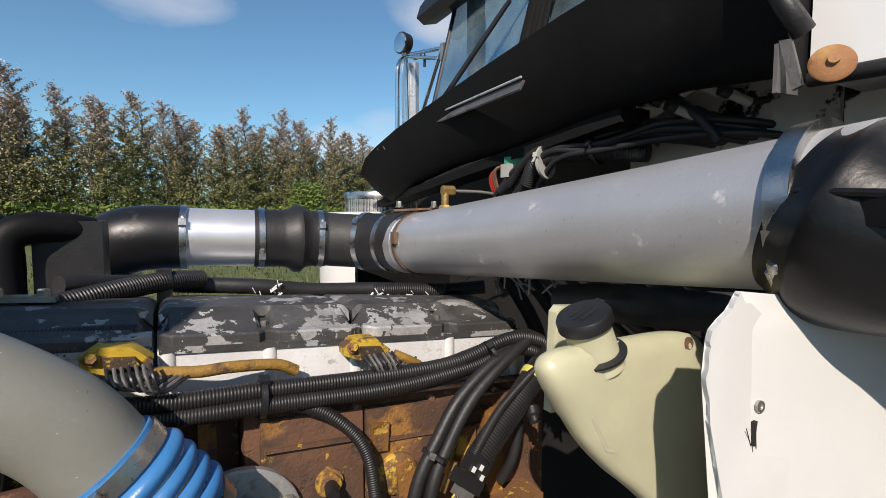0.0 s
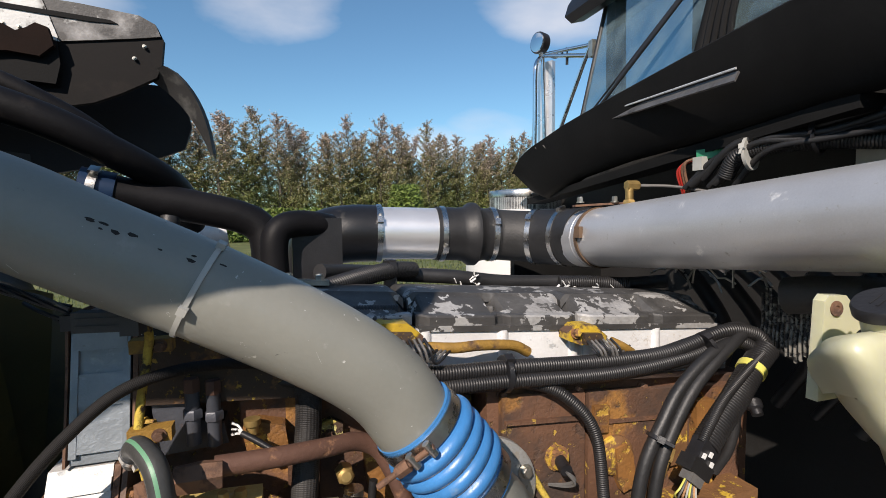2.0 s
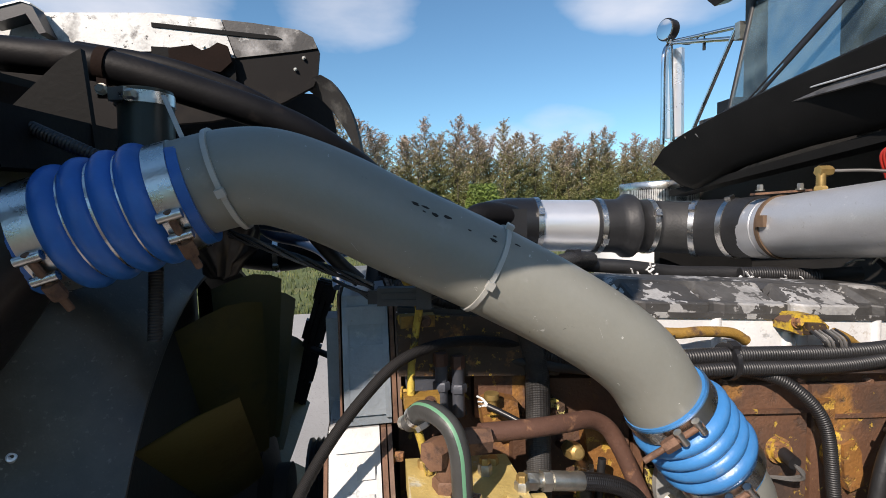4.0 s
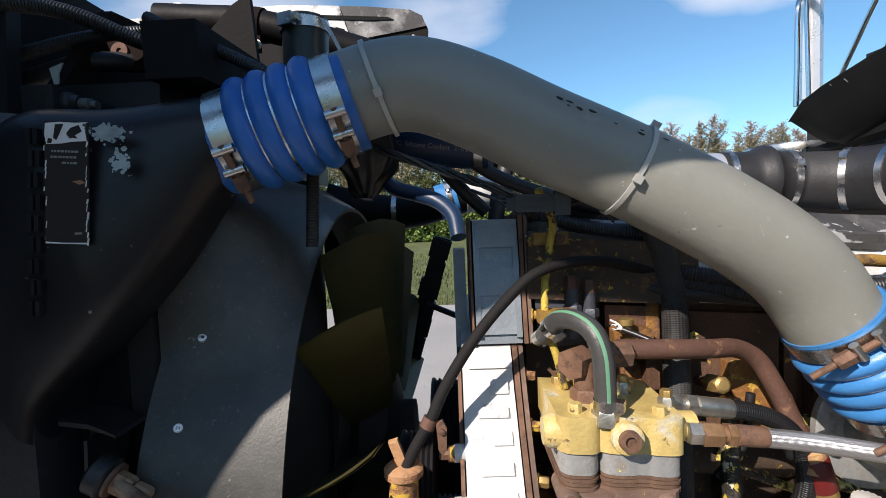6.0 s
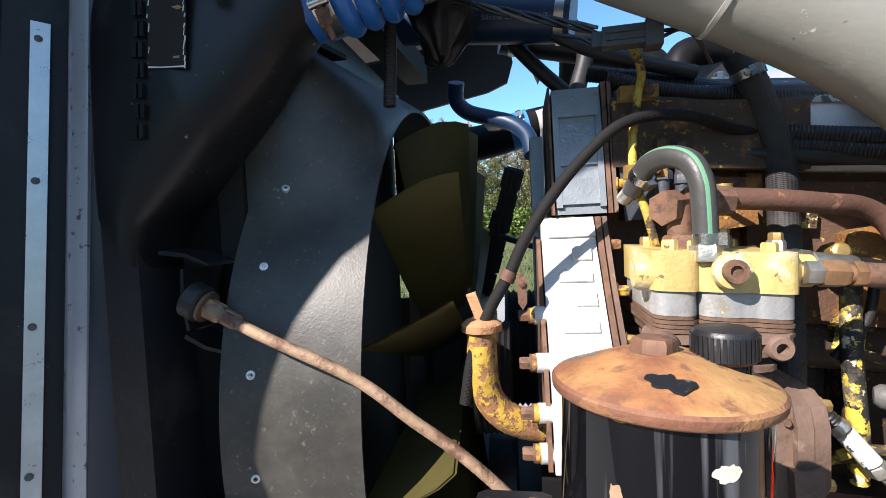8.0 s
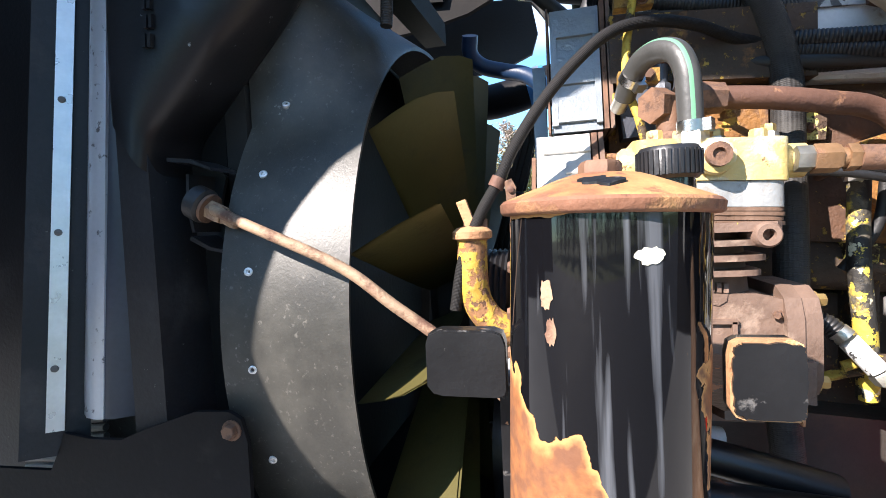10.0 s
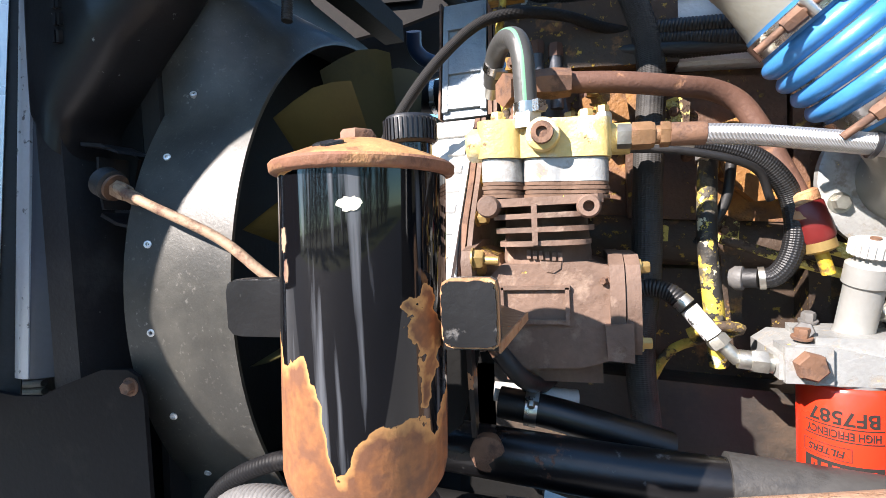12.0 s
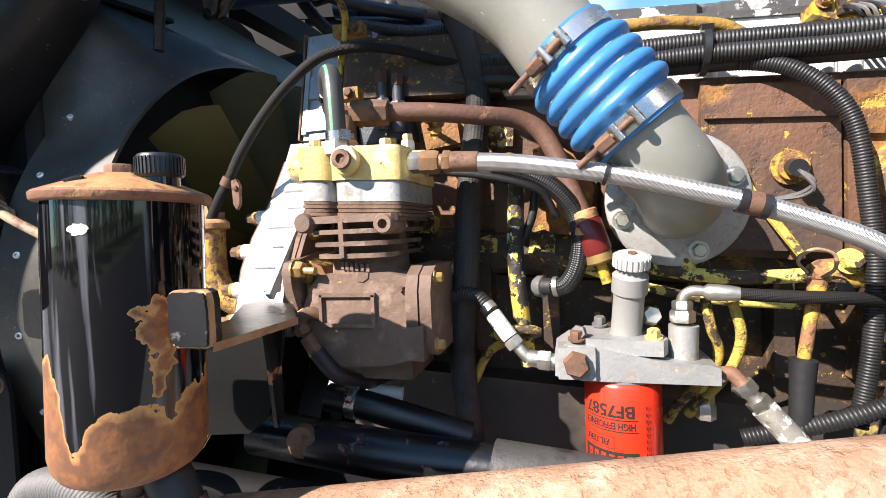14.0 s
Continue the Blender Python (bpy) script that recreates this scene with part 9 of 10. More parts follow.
    # added panel, stands in for the dark parts before the air cleaner
    solid("inner_fender", box((0.515, 1.50, 1.15), (1.05, 1.53, 1.515)), "blackmatt", c, "added black panel before the air cleaner")
    solid("roof", box((0.98, -0.08, 2.72), (2.2, 1.98, 2.80)), "whitegloss", c, bev=0.03)
    solid("rear_wall", box((2.16, -0.1, 1.2), (2.2, 2.0, 2.25)), "seat", c)
    solid("rear_wall", box((2.16, -0.1, 2.25), (2.2, 1.15, 2.75)), "seat", c)
    solid("rear_wall", box((2.16, 1.6, 2.25), (2.2, 2.0, 2.75)), "seat", c)
    w0, w1 = V(0.745, 0, 1.90), V(0.96, 0, 2.66)
    for y0, y1 in ((0.27, 0.985), (1.015, 1.545)):
        bm = bmesh.new()
        pts = [(w0.x, y0, w0.z), (w0.x + (0.025 if y1 > 1.5 else 0), y1 - (0.02 if y1 > 1.5 else 0), w0.z), (w1.x + (0.025 if y1 > 1.5 else 0), y1, w1.z), (w1.x, y0, w1.z)]
        fr = [bm.verts.new(p) for p in pts]
        bk = [bm.verts.new(V(p) + V(0.005, 0, -0.002)) for p in pts]
        bm.faces.new(fr)
        bm.faces.new(bk[::-1])
        for i in range(4):
            bm.faces.new((fr[i], bk[i], bk[(i + 1) % 4], fr[(i + 1) % 4]))
        pane = solid("windscreen_pane", bm, "glass", c)
        pane.visible_shadow = False
    solid("centre_post", rod((w0.x, 1.0, w0.z), (w1.x, 1.0, w1.z), 0.020), "blackmatt", c)
    for k in range(4):
        solid("screen_cable", tube([(w0.x - 0.015, 0.97 - 0.03 * k, w0.z - 0.02), (w0.x + 0.05, 0.975 - 0.02 * k, w0.z + 0.25), (w0.x + 0.12, 0.95 - 0.035 * k, w0.z + 0.5), (w1.x - 0.02, 0.97 - 0.02 * k, w1.z)], 0.008, 8, 6), "blackmatt", c, "black cable on the windscreen post")
    solid("screen_pillar", rod((w0.x + 0.02, 1.53, w0.z - 0.05), (w1.x + 0.02, 1.555, w1.z), 0.009), "rubber", c)
    bm = slab([(0.815, 2.385), (0.845, 2.365), (0.90, 2.38), (1.0, 2.50), (1.0, 2.56), (0.88, 2.50), (0.83, 2.43)], "y", 0.2, 1.675)
    solid("sun_visor", bm, "blackpaint", c, "dark exterior sun visor", bev=0.006)
    solid("dashboard", box((0.92, 0.0, 1.85), (1.25, 1.85, 1.99)), "seat", c, bev=0.03)
    for y in (0.55, 1.4):
        st = solid("seat_cushion", box((1.5, y - 0.25, 1.55), (1.9, y + 0.25, 1.75)), "seat", c, "dark grey cab seat", bev=0.04)
        solid("backrest", box((1.85, y - 0.23, 1.7), (1.98, y + 0.23, 2.4)), "seat", st, bev=0.05)
        solid("headrest", box((1.86, y - 0.13, 2.4), (1.96, y + 0.13, 2.6)), "seat", st, bev=0.04)
    s = c
    loop = [V(1.30 + 0.09 * math.sin(t), 0.55 + 0.21 * math.cos(t), 2.08 + 0.18 * math.sin(t)) for t in (2 * math.pi * k / 32 for k in range(33))]
    s = solid("steering_wheel", sweep(bmesh.new(), loop, 0.014, 10), "plastic", s)
    solid("column", rod((1.30, 0.55, 2.08), (1.12, 0.55, 1.95), 0.03), "plastic", s)
    for y0, ya in ((1.32, 0.93), (0.62, 0.25)):
        wp = thing("windscreen_wiper", (0.69, y0, 1.93), "black windscreen wiper with a double arm", "wiper", "wipers")
        p0, p1 = V(0.685, y0, 1.935), V(0.82, ya, 2.32)
        solid("arm", rod(p0, p0.lerp(p1, 0.7), 0.005, 8), "plastic", wp)
        solid("arm", rod(p0 + V(0, 0.03, 0.0), p0.lerp(p1, 0.7) + V(0, 0.02, 0), 0.003, 8), "plastic", wp)
        solid("blade", obox(p0.lerp(p1, 0.62) + V(0.0, 0.01, 0.0), (0.22, 0.003, 0.005), (p1 - p0, V(1, 0, -0.3), (p1 - p0).cross(V(1, 0, -0.3)))), "rubber", wp)
        solid("pivot", lathe(p0 - V(0.0, 0, 0.02), (-0.5, 0, 1), [(0, 0.016), (0.025, 0.014), (0.03, 0.008)], 16), "castalu", wp)


M["firewall"] = mat("greasy_grey_panel", (0.46, 0.45, 0.40), 0.5, 0, 0.15, 6, 0.1, 0.1, 120, [((0.008, 0.008, 0.008), 11, 0.58, 0.61, 0.3, 0)])


def firewall_wiring():
    rng = random.Random(21)
    for k in range(9):
        y0, z0 = 0.86 - 0.012 * k, 1.715 + 0.006 * (k % 4)
        pts = [(0.62 + 0.004 * k, y0 + 0.02, z0 - 0.02), (0.63 + 0.012 * rng.random(), y0 - 0.06, z0 + 0.035 + 0.01 * rng.random()), (0.66, y0 - 0.16, z0 + 0.04 + 0.012 * rng.random()), (0.69, y0 - 0.27, z0 + 0.055 + 0.02 * rng.random()), (0.73, y0 - 0.38, z0 + 0.05), (0.80, y0 - 0.45, z0 + 0.02)]
        solid("cable_run", tube(pts, rng.choice((0.006, 0.008, 0.010)), 10, 6), "rubber", None, "black wiring harness cable on the firewall", "cable", "firewall cables")
    solid("wiring_conduit", ribbed([(0.645, 0.80, 1.715), (0.640, 0.77, 1.75), (0.65, 0.72, 1.765), (0.67, 0.64, 1.765), (0.70, 0.55, 1.755)], 0.017, 0.007), "conduit", None, "thick ribbed conduit on the firewall", "conduit", "wiring conduits")
    for k in range(4):
        solid("red_wire", tube([(0.64, 0.905 - 0.006 * k, 1.685), (0.62, 0.90 - 0.006 * k, 1.735 + 0.003 * k), (0.632, 0.865, 1.757), (0.65, 0.82, 1.755)], 0.0032, 8, 8), "ropeborder" if k < 2 else "rust", None, "thin red wire looped at the firewall", "wire", "red wires")
    g = thing("wire_clip", (0.64, 0.84, 1.76), "pale green connector clip on the firewall harness", "connector")
    solid("shell", obox((0.645, 0.83, 1.765), (0.012, 0.03, 0.010), ((1, 0.3, 0), (-0.3, 1, 0), (0, 0, 1))), "greenclip", g, bev=0.003)
    solid("pins", obox((0.625, 0.845, 1.745), (0.008, 0.012, 0.014), ((1, 0, 0), (0, 1, 0), (0, 0, 1))), "tie", g, bev=0.002)
    cable_tie((0.645, 0.745, 1.755), (0.3, -1, 0.1), 0.032, (-1, 0, 0.3), "tie", "white cable tie round the firewall harness", 0.006, 0.02)
    cable_tie((0.675, 0.64, 1.77), (0.3, -1, 0.1), 0.028, (-1, 0, 0.5), "plastic", "black cable tie round the firewall harness", 0.006, 0.02)
    for p in ((0.69, 0.60, 1.80), (0.705, 0.50, 1.815), (0.70, 0.545, 1.835), (0.715, 0.44, 1.83), (0.70, 0.47, 1.80), (0.72, 0.40, 1.81)):
        g = thing("air_fitting", p, "pale push-in air fitting on the firewall", "fitting", "air fittings")
        solid("barrel", rod(V(p), V(p) + V(-0.03, 0.012, 0.012), 0.007, 10), "tie", g)
        solid("collar", rod(V(p) + V(-0.03, 0.012, 0.012), V(p) + V(-0.042, 0.017, 0.017), 0.009, 10), "plastic", g)
        solid("air_line", tube([V(p), V(p) + V(0.03, -0.02, 0.0), V(p) + V(0.07, -0.05, -0.05)], 0.005, 8, 5), "rubber", g)
    solid("air_line", tube([(0.705, 0.545, 1.84), (0.69, 0.50, 1.835), (0.69, 0.46, 1.80), (0.70, 0.43, 1.76)], 0.007, 10, 6), "rubber", None, "black air line curving down the firewall", "cable", "firewall cables")
    # shrouded heap of hoses and brackets under the tube
    for k in range(7):
        y0 = 0.95 - 0.08 * k
        solid("bay_hose", tube([(0.66, y0, 1.54), (0.70, y0 - 0.05, 1.46 + 0.02 * rng.random()), (0.74 + 0.02 * k, y0 - 0.08, 1.36), (0.80, y0, 1.22)], rng.uniform(0.008, 0.018), 10, 5), "rubber", None, "dark hose hanging at the rear of the engine bay", "hose", "bay hoses")
    g = thing("torn_insulation", (0.60, 0.80, 1.50), "scraps of foil and wire ends under the tube", "insulation", kind="stuff")
    bm = bmesh.new()
    for k in range(18):
        p = V(0.60 + 0.05 * rng.random(), 0.92 - 0.25 * rng.random(), 1.50 + 0.03 * rng.random())
        d = V(rng.uniform(-1, 1), rng.uniform(-1, 1), rng.uniform(-1, 0)).normalized()
        sweep(bm, [p, p + d * 0.015 + V(0, 0, 0.005), p + d * 0.035], 0.0022, 5)
    solid("scrap", bm, "zinc", g, kind="stuff")


M["greenclip"] = mat("green_plastic", (0.03, 0.22, 0.12), 0.4, 0, 0.1, 20, 0, 0, 80)


def far_side():
    g = thing("air_cleaner", (0.74, 1.86, 1.3), "round chrome air cleaner with a perforated intake screen", "air cleaner")
    c = V(0.74, 1.85, 0)
    solid("screen", lathe((c.x, c.y, 1.655), (0, 0, 1), [(0, 0.148), (0.062, 0.148)], 64), "perf", g, "perforated steel screen")
    solid("lid", lathe((c.x, c.y, 1.712), (0, 0, 1), [(0, 0.150), (0.022, 0.152), (0.028, 0.148), (0.031, 0.12), (0.036, 0.05), (0.037, 0.01)], 64), "steel", g)
    solid("body", lathe((c.x, c.y, 1.2), (0, 0, 1), [(0.16, 0.10), (0.17, 0.25), (0.44, 0.25), (0.452, 0.246), (0.460, 0.235), (0.464, 0.14)], 64), "whitefibre", g, "white air cleaner body")
    solid("bracket", rod((c.x + 0.05, c.y, 1.60), (1.0, c.y + 0.08, 1.60), 0.03, 14), "blackmatt", g)
    m = thing("wing_mirror", (0.96, 2.13, 1.9), "chrome west-coast mirror on tubular brackets with round spot mirror", "wing mirror")
    solid("mirror_head", obox((1.005, 2.135, 2.17), (0.014, 0.040, 0.20), ((1, 0.55, 0), (-0.55, 1, 0), (0, 0, 1))), "alubright", m, "polished mirror back", bev=0.008)
    solid("mirror_glass", obox((1.0185, 2.1425, 2.17), (0.002, 0.036, 0.19), ((1, 0.55, 0), (-0.55, 1, 0), (0, 0, 1))), "mirror", m)
    solid("bracket_tube", tube([(0.915, 2.09, 1.93), (0.918, 2.09, 2.10), (0.92, 2.09, 2.30), (0.935, 2.10, 2.355), (0.965, 2.12, 2.385)], 0.011, 12, 8), "chrome", m)
    solid("bracket_tube", rod((0.985, 2.115, 1.95), (0.975, 2.12, 2.40), 0.010, 12), "chrome", m)
    solid("spot_housing", lathe((1.000, 2.135, 2.455), (-0.97, -0.22, 0), [(0, 0.03), (0.012, 0.046), (0.048, 0.050), (0.054, 0.048)], 28), "plastic", m, "black spot mirror housing")
    solid("spot_mirror", lathe((0.9475, 2.123, 2.455), (-0.97, -0.22, 0), [(0, 0.045), (0.004, 0.043), (0.006, 0.02)], 28), "mirror", m)
    solid("spot_clamp", rod((0.97, 2.12, 2.40), (0.98, 2.14, 2.425), 0.014, 12), "chrome", m)
    solid("arm", rod((0.975, 2.12, 2.40), (0.90, 1.62, 2.275), 0.008, 12), "chrome", m)
    solid("arm", rod((0.975, 2.12, 2.395), (0.90, 1.62, 2.235), 0.009, 12), "chrome", m)
    solid("strut", rod((0.90, 1.63, 2.28), (0.86, 1.84, 1.90), 0.008, 12), "chrome", m)
    solid("arm_clamp", obox((0.90, 1.615, 2.258), (0.012, 0.012, 0.03), ((1, 0, 0), (0, 1, 0), (0, 0, 1))), "zinc", m, bev=0.004)
    solid("lead", tube([(0.97, 2.08, 2.385), (0.955, 1.98, 2.34), (0.945, 1.92, 2.33), (0.935, 1.85, 2.34), (0.935, 1.845, 2.31)], 0.003, 6, 6), "plastic", m)
    solid("lead_plug", rod((0.935, 1.845, 2.31), (0.935, 1.846, 2.27), 0.006, 8), "plastic", m)


def perf_mat():
    m = mat("perforated_steel", (0.62, 0.62, 0.60), 0.4, 0.8, 0.1, 20, 0.1, 0.05, 100)
    nt = m.node_tree
    b = nt.nodes["Principled BSDF"]
    tcn = nt.nodes.new("ShaderNodeTexCoord")
    vo = nt.nodes.new("ShaderNodeTexVoronoi")
    vo.inputs["Scale"].default_value = 230
    vo.inputs["Randomness"].default_value = 0.0
    r = nt.nodes.new("ShaderNodeMapRange")
    r.inputs[1].default_value, r.inputs[2].default_value = 0.42, 0.5
    mx = nt.nodes.new("ShaderNodeMix")
    mx.data_type = "RGBA"
    mx.inputs["A"].default_value = (0.02, 0.02, 0.02, 1)
    mx.inputs["B"].default_value = (0.62, 0.62, 0.60, 1)
    nt.links.new(tcn.outputs["Object"], vo.inputs["Vector"])
    nt.links.new(vo.outputs["Distance"], r.inputs[0])
    nt.links.new(r.outputs[0], mx.inputs["Factor"])
    nt.links.new(mx.outputs["Result"], b.inputs["Base Color"])
    return m


M["perf"] = perf_mat()


def hood():
    """The hood tipped forward: both side walls, the top and the flares at the wheel arches."""
    g = thing("tilted_hood", (-1.2, 0.975, 1.2), "white hood tipped forward, black weathered inside", "hood")
    side = [(-1.75, 2.30), (-1.40, 2.315), (-1.115, 2.325), (-0.80, 2.305), (-0.64, 2.285), (-0.590, 2.26), (-0.575, 2.225), (-0.585, 2.14), (-0.60, 2.105), (-0.70, 2.05), (-0.78, 2.015), (-0.95, 1.98), (-1.3, 1.95), (-1.75, 1.9)]
    solid("far_side", slab(side, "y", 1.86, 1.885), "hoodside", g, "black inner face with weathered white rim", bev=0.006)
    solid("far_rim", slab([(-1.75, 2.31), (-1.40, 2.325), (-1.115, 2.336), (-0.90, 2.322), (-0.86, 2.195), (-1.10, 2.21), (-1.40, 2.20), (-1.75, 2.17)], "y", 1.853, 1.892), "weathered", g, "weathered white rim", bev=0.004)
    solid("worn_rim", slab([(-0.897, 2.3215), (-0.80, 2.315), (-0.64, 2.296), (-0.595, 2.272), (-0.582, 2.235), (-0.66, 2.222), (-0.857, 2.195)], "y", 1.853, 1.892), "rimworn", g, "rim worn from white to black", bev=0.004)
    solid("far_inner", slab([(-1.75, 2.1), (-0.70, 2.13), (-0.56, 2.12), (-0.535, 1.98), (-0.56, 1.90), (-0.64, 1.868), (-1.0, 1.80), (-1.75, 1.7)], "y", 2.05, 2.07), "darkvoid", g)
    solid("inner_plate", slab([(-1.12, 2.22), (-0.99, 2.215), (-0.93, 2.20), (-0.86, 2.19), (-0.855, 2.12), (-0.87, 2.06), (-1.12, 2.08)], "y", 1.835, 1.845), "blackmatt", g, bev=0.003)
    bm = bmesh.new()
    rows = []
    for i in range(10):
        t = i / 9
        x, z = -0.575 + 0.135 * t ** 0.8 + 0.02 * math.sin(t * 3.1), 2.14 - 0.28 * t ** 1.25
        rows.append([bm.verts.new(p) for p in ((x - 0.09 + 0.075 * t, 1.90, z - 0.02 * (1 - t)), (x, 1.84, z), (x + 0.008, 1.86, z + 0.002), (x - 0.09 + 0.085 * t, 1.93, z - 0.015))])
    for p, q in zip(rows, rows[1:]):
        for j in range(3):
            bm.faces.new((p[j], p[j + 1], q[j + 1], q[j]))
    solid("far_flare", bm, "flareblack", g, "curved wheel arch flare")
    for x, z in ((-1.0, 2.235), (-0.96, 2.228), (-0.90, 2.215), (-0.66, 2.16), (-0.63, 2.20)):
        bolt("bolt", (x, 1.853, z), (0, -1, 0), 0.0045, 0.006, "zinc", g)
    hb = [(-1.56, 2.255), (-1.545, 2.30), (-1.46, 2.325), (-1.435, 2.318), (-1.40, 2.235), (-1.42, 2.23), (-1.452, 2.29), (-1.53, 2.262)]
    solid("hinge_bracket", slab(hb, "y", 1.78, 1.84), "blackpaint", g, "bent black hinge bracket", bev=0.003)
    solid("hinge_edge", slab([(-1.548, 2.304), (-1.462, 2.330), (-1.435, 2.322), (-1.437, 2.317), (-1.462, 2.325), (-1.546, 2.298)], "y", 1.776, 1.842), "strip", g, "bare worn edge")
    solid("stiffener", slab([(-1.06, 2.21), (-0.985, 2.222), (-0.955, 2.205), (-0.93, 2.215), (-0.905, 2.232), (-0.875, 2.222), (-0.862, 2.17), (-0.90, 2.135), (-0.98, 2.145), (-1.06, 2.135)], "y", 1.815, 1.832), "brownplate", g, "brown pressed stiffener", bev=0.004)
    solid("rim_slot", slab([(-1.12, 2.303), (-0.72, 2.272), (-0.70, 2.262), (-0.78, 2.262), (-1.12, 2.289)], "y", 1.849, 1.8535), "blackmatt", g, "dark slot along the rim")
    solid("hood_top", slab([(0.0, 2.33), (1.95, 2.33), (1.95, 1.0), (0.0, 1.0)], "x", -1.78, -1.75), "blackmatt", g)
    near = [(-1.75, 2.32), (-1.40, 2.33), (-0.64, 2.30), (-0.585, 2.26), (-0.575, 2.20)] + NEAR_EDGE + [(-1.75, 1.1)]
    solid("near_side", slab(near, "y", 0.06, 0.075), "blackmatt", g, "black inner face of the near side")
    h = thing("woven_mat", (-1.3, 0.60, 0.8), "grey woven grille mesh beside the radiator", "mesh")
    for k in range(26):
        z = 0.62 + 0.0135 * k
        solid("mesh_wire", tube([(-1.30, 0.60, z), (-1.24, 0.60, z + 0.004), (-1.19, 0.60, z), (-1.14, 0.60, z + 0.004)], 0.0058, 8, 3), "meshgrey", h)


NEAR_EDGE = [(-0.60, 2.095), (-0.63, 2.05), (-0.70, 2.025), (-0.85, 2.045), (-0.97, 2.055), (-1.035, 2.0), (-1.085, 1.90), (-1.14, 1.80), (-1.165, 1.70), (-1.18, 1.60), (-1.19, 1.53), (-1.175, 1.47), (-1.155, 1.40), (-1.11, 1.33), (-1.05, 1.25), (-1.0, 1.15)]
M["brownplate"] = mat("brown_rusted_plate", (0.016, 0.0095, 0.0075), 0.85, 0, 0.35, 9, 0.2, 0.15, 120, [((0.04, 0.019, 0.012), 20, 0.62, 0.74, 0.85, 0)], spec=0.1)
M["hoodside"] = mat("weathered_black_inner_face", (0.012, 0.0105, 0.010), 0.65, 0, 0.3, 6, 0.2, 0.05, 120, [((0.024, 0.020, 0.017), 7, 0.5, 0.75, 0.7, 0)], spec=0.13)
M["weathered"] = mat("weathered_white_paint", (0.70, 0.70, 0.67), 0.5, 0, 0.15, 8, 0.15, 0.15, 150, [((0.06, 0.055, 0.05), 5, 0.52, 0.66, 0.7, 0), ((0.04, 0.036, 0.03), 45, 0.64, 0.68, 0.7, 0), ((0.20, 0.19, 0.18), 22, 0.55, 0.70, 0.7, 0), ((0.5, 0.42, 0.25), 9, 0.66, 0.7, 0.7, 0)])


M["flareblack"] = mat("weathered_black_flare", (0.035, 0.034, 0.033), 0.6, 0, 0.3, 6, 0.2, 0.08, 120, [((0.10, 0.098, 0.09), 9, 0.56, 0.70, 0.7, 0)], spec=0.25)
M["rimworn"] = mat("white_paint_worn_to_black", (0.05, 0.046, 0.042), 0.5, 0, 0.3, 6, 0.2, 0.1, 150, [((0.34, 0.33, 0.32), 6, 0.48, 0.66, 0.6, 0), ((0.55, 0.55, 0.53), 14, 0.60, 0.70, 0.6, 0)])
M["coupling"] = mat("dark_green_silicone", (0.010, 0.016, 0.014), 0.35, 0, 0.25, 12, 0.1, 0.06, 150)


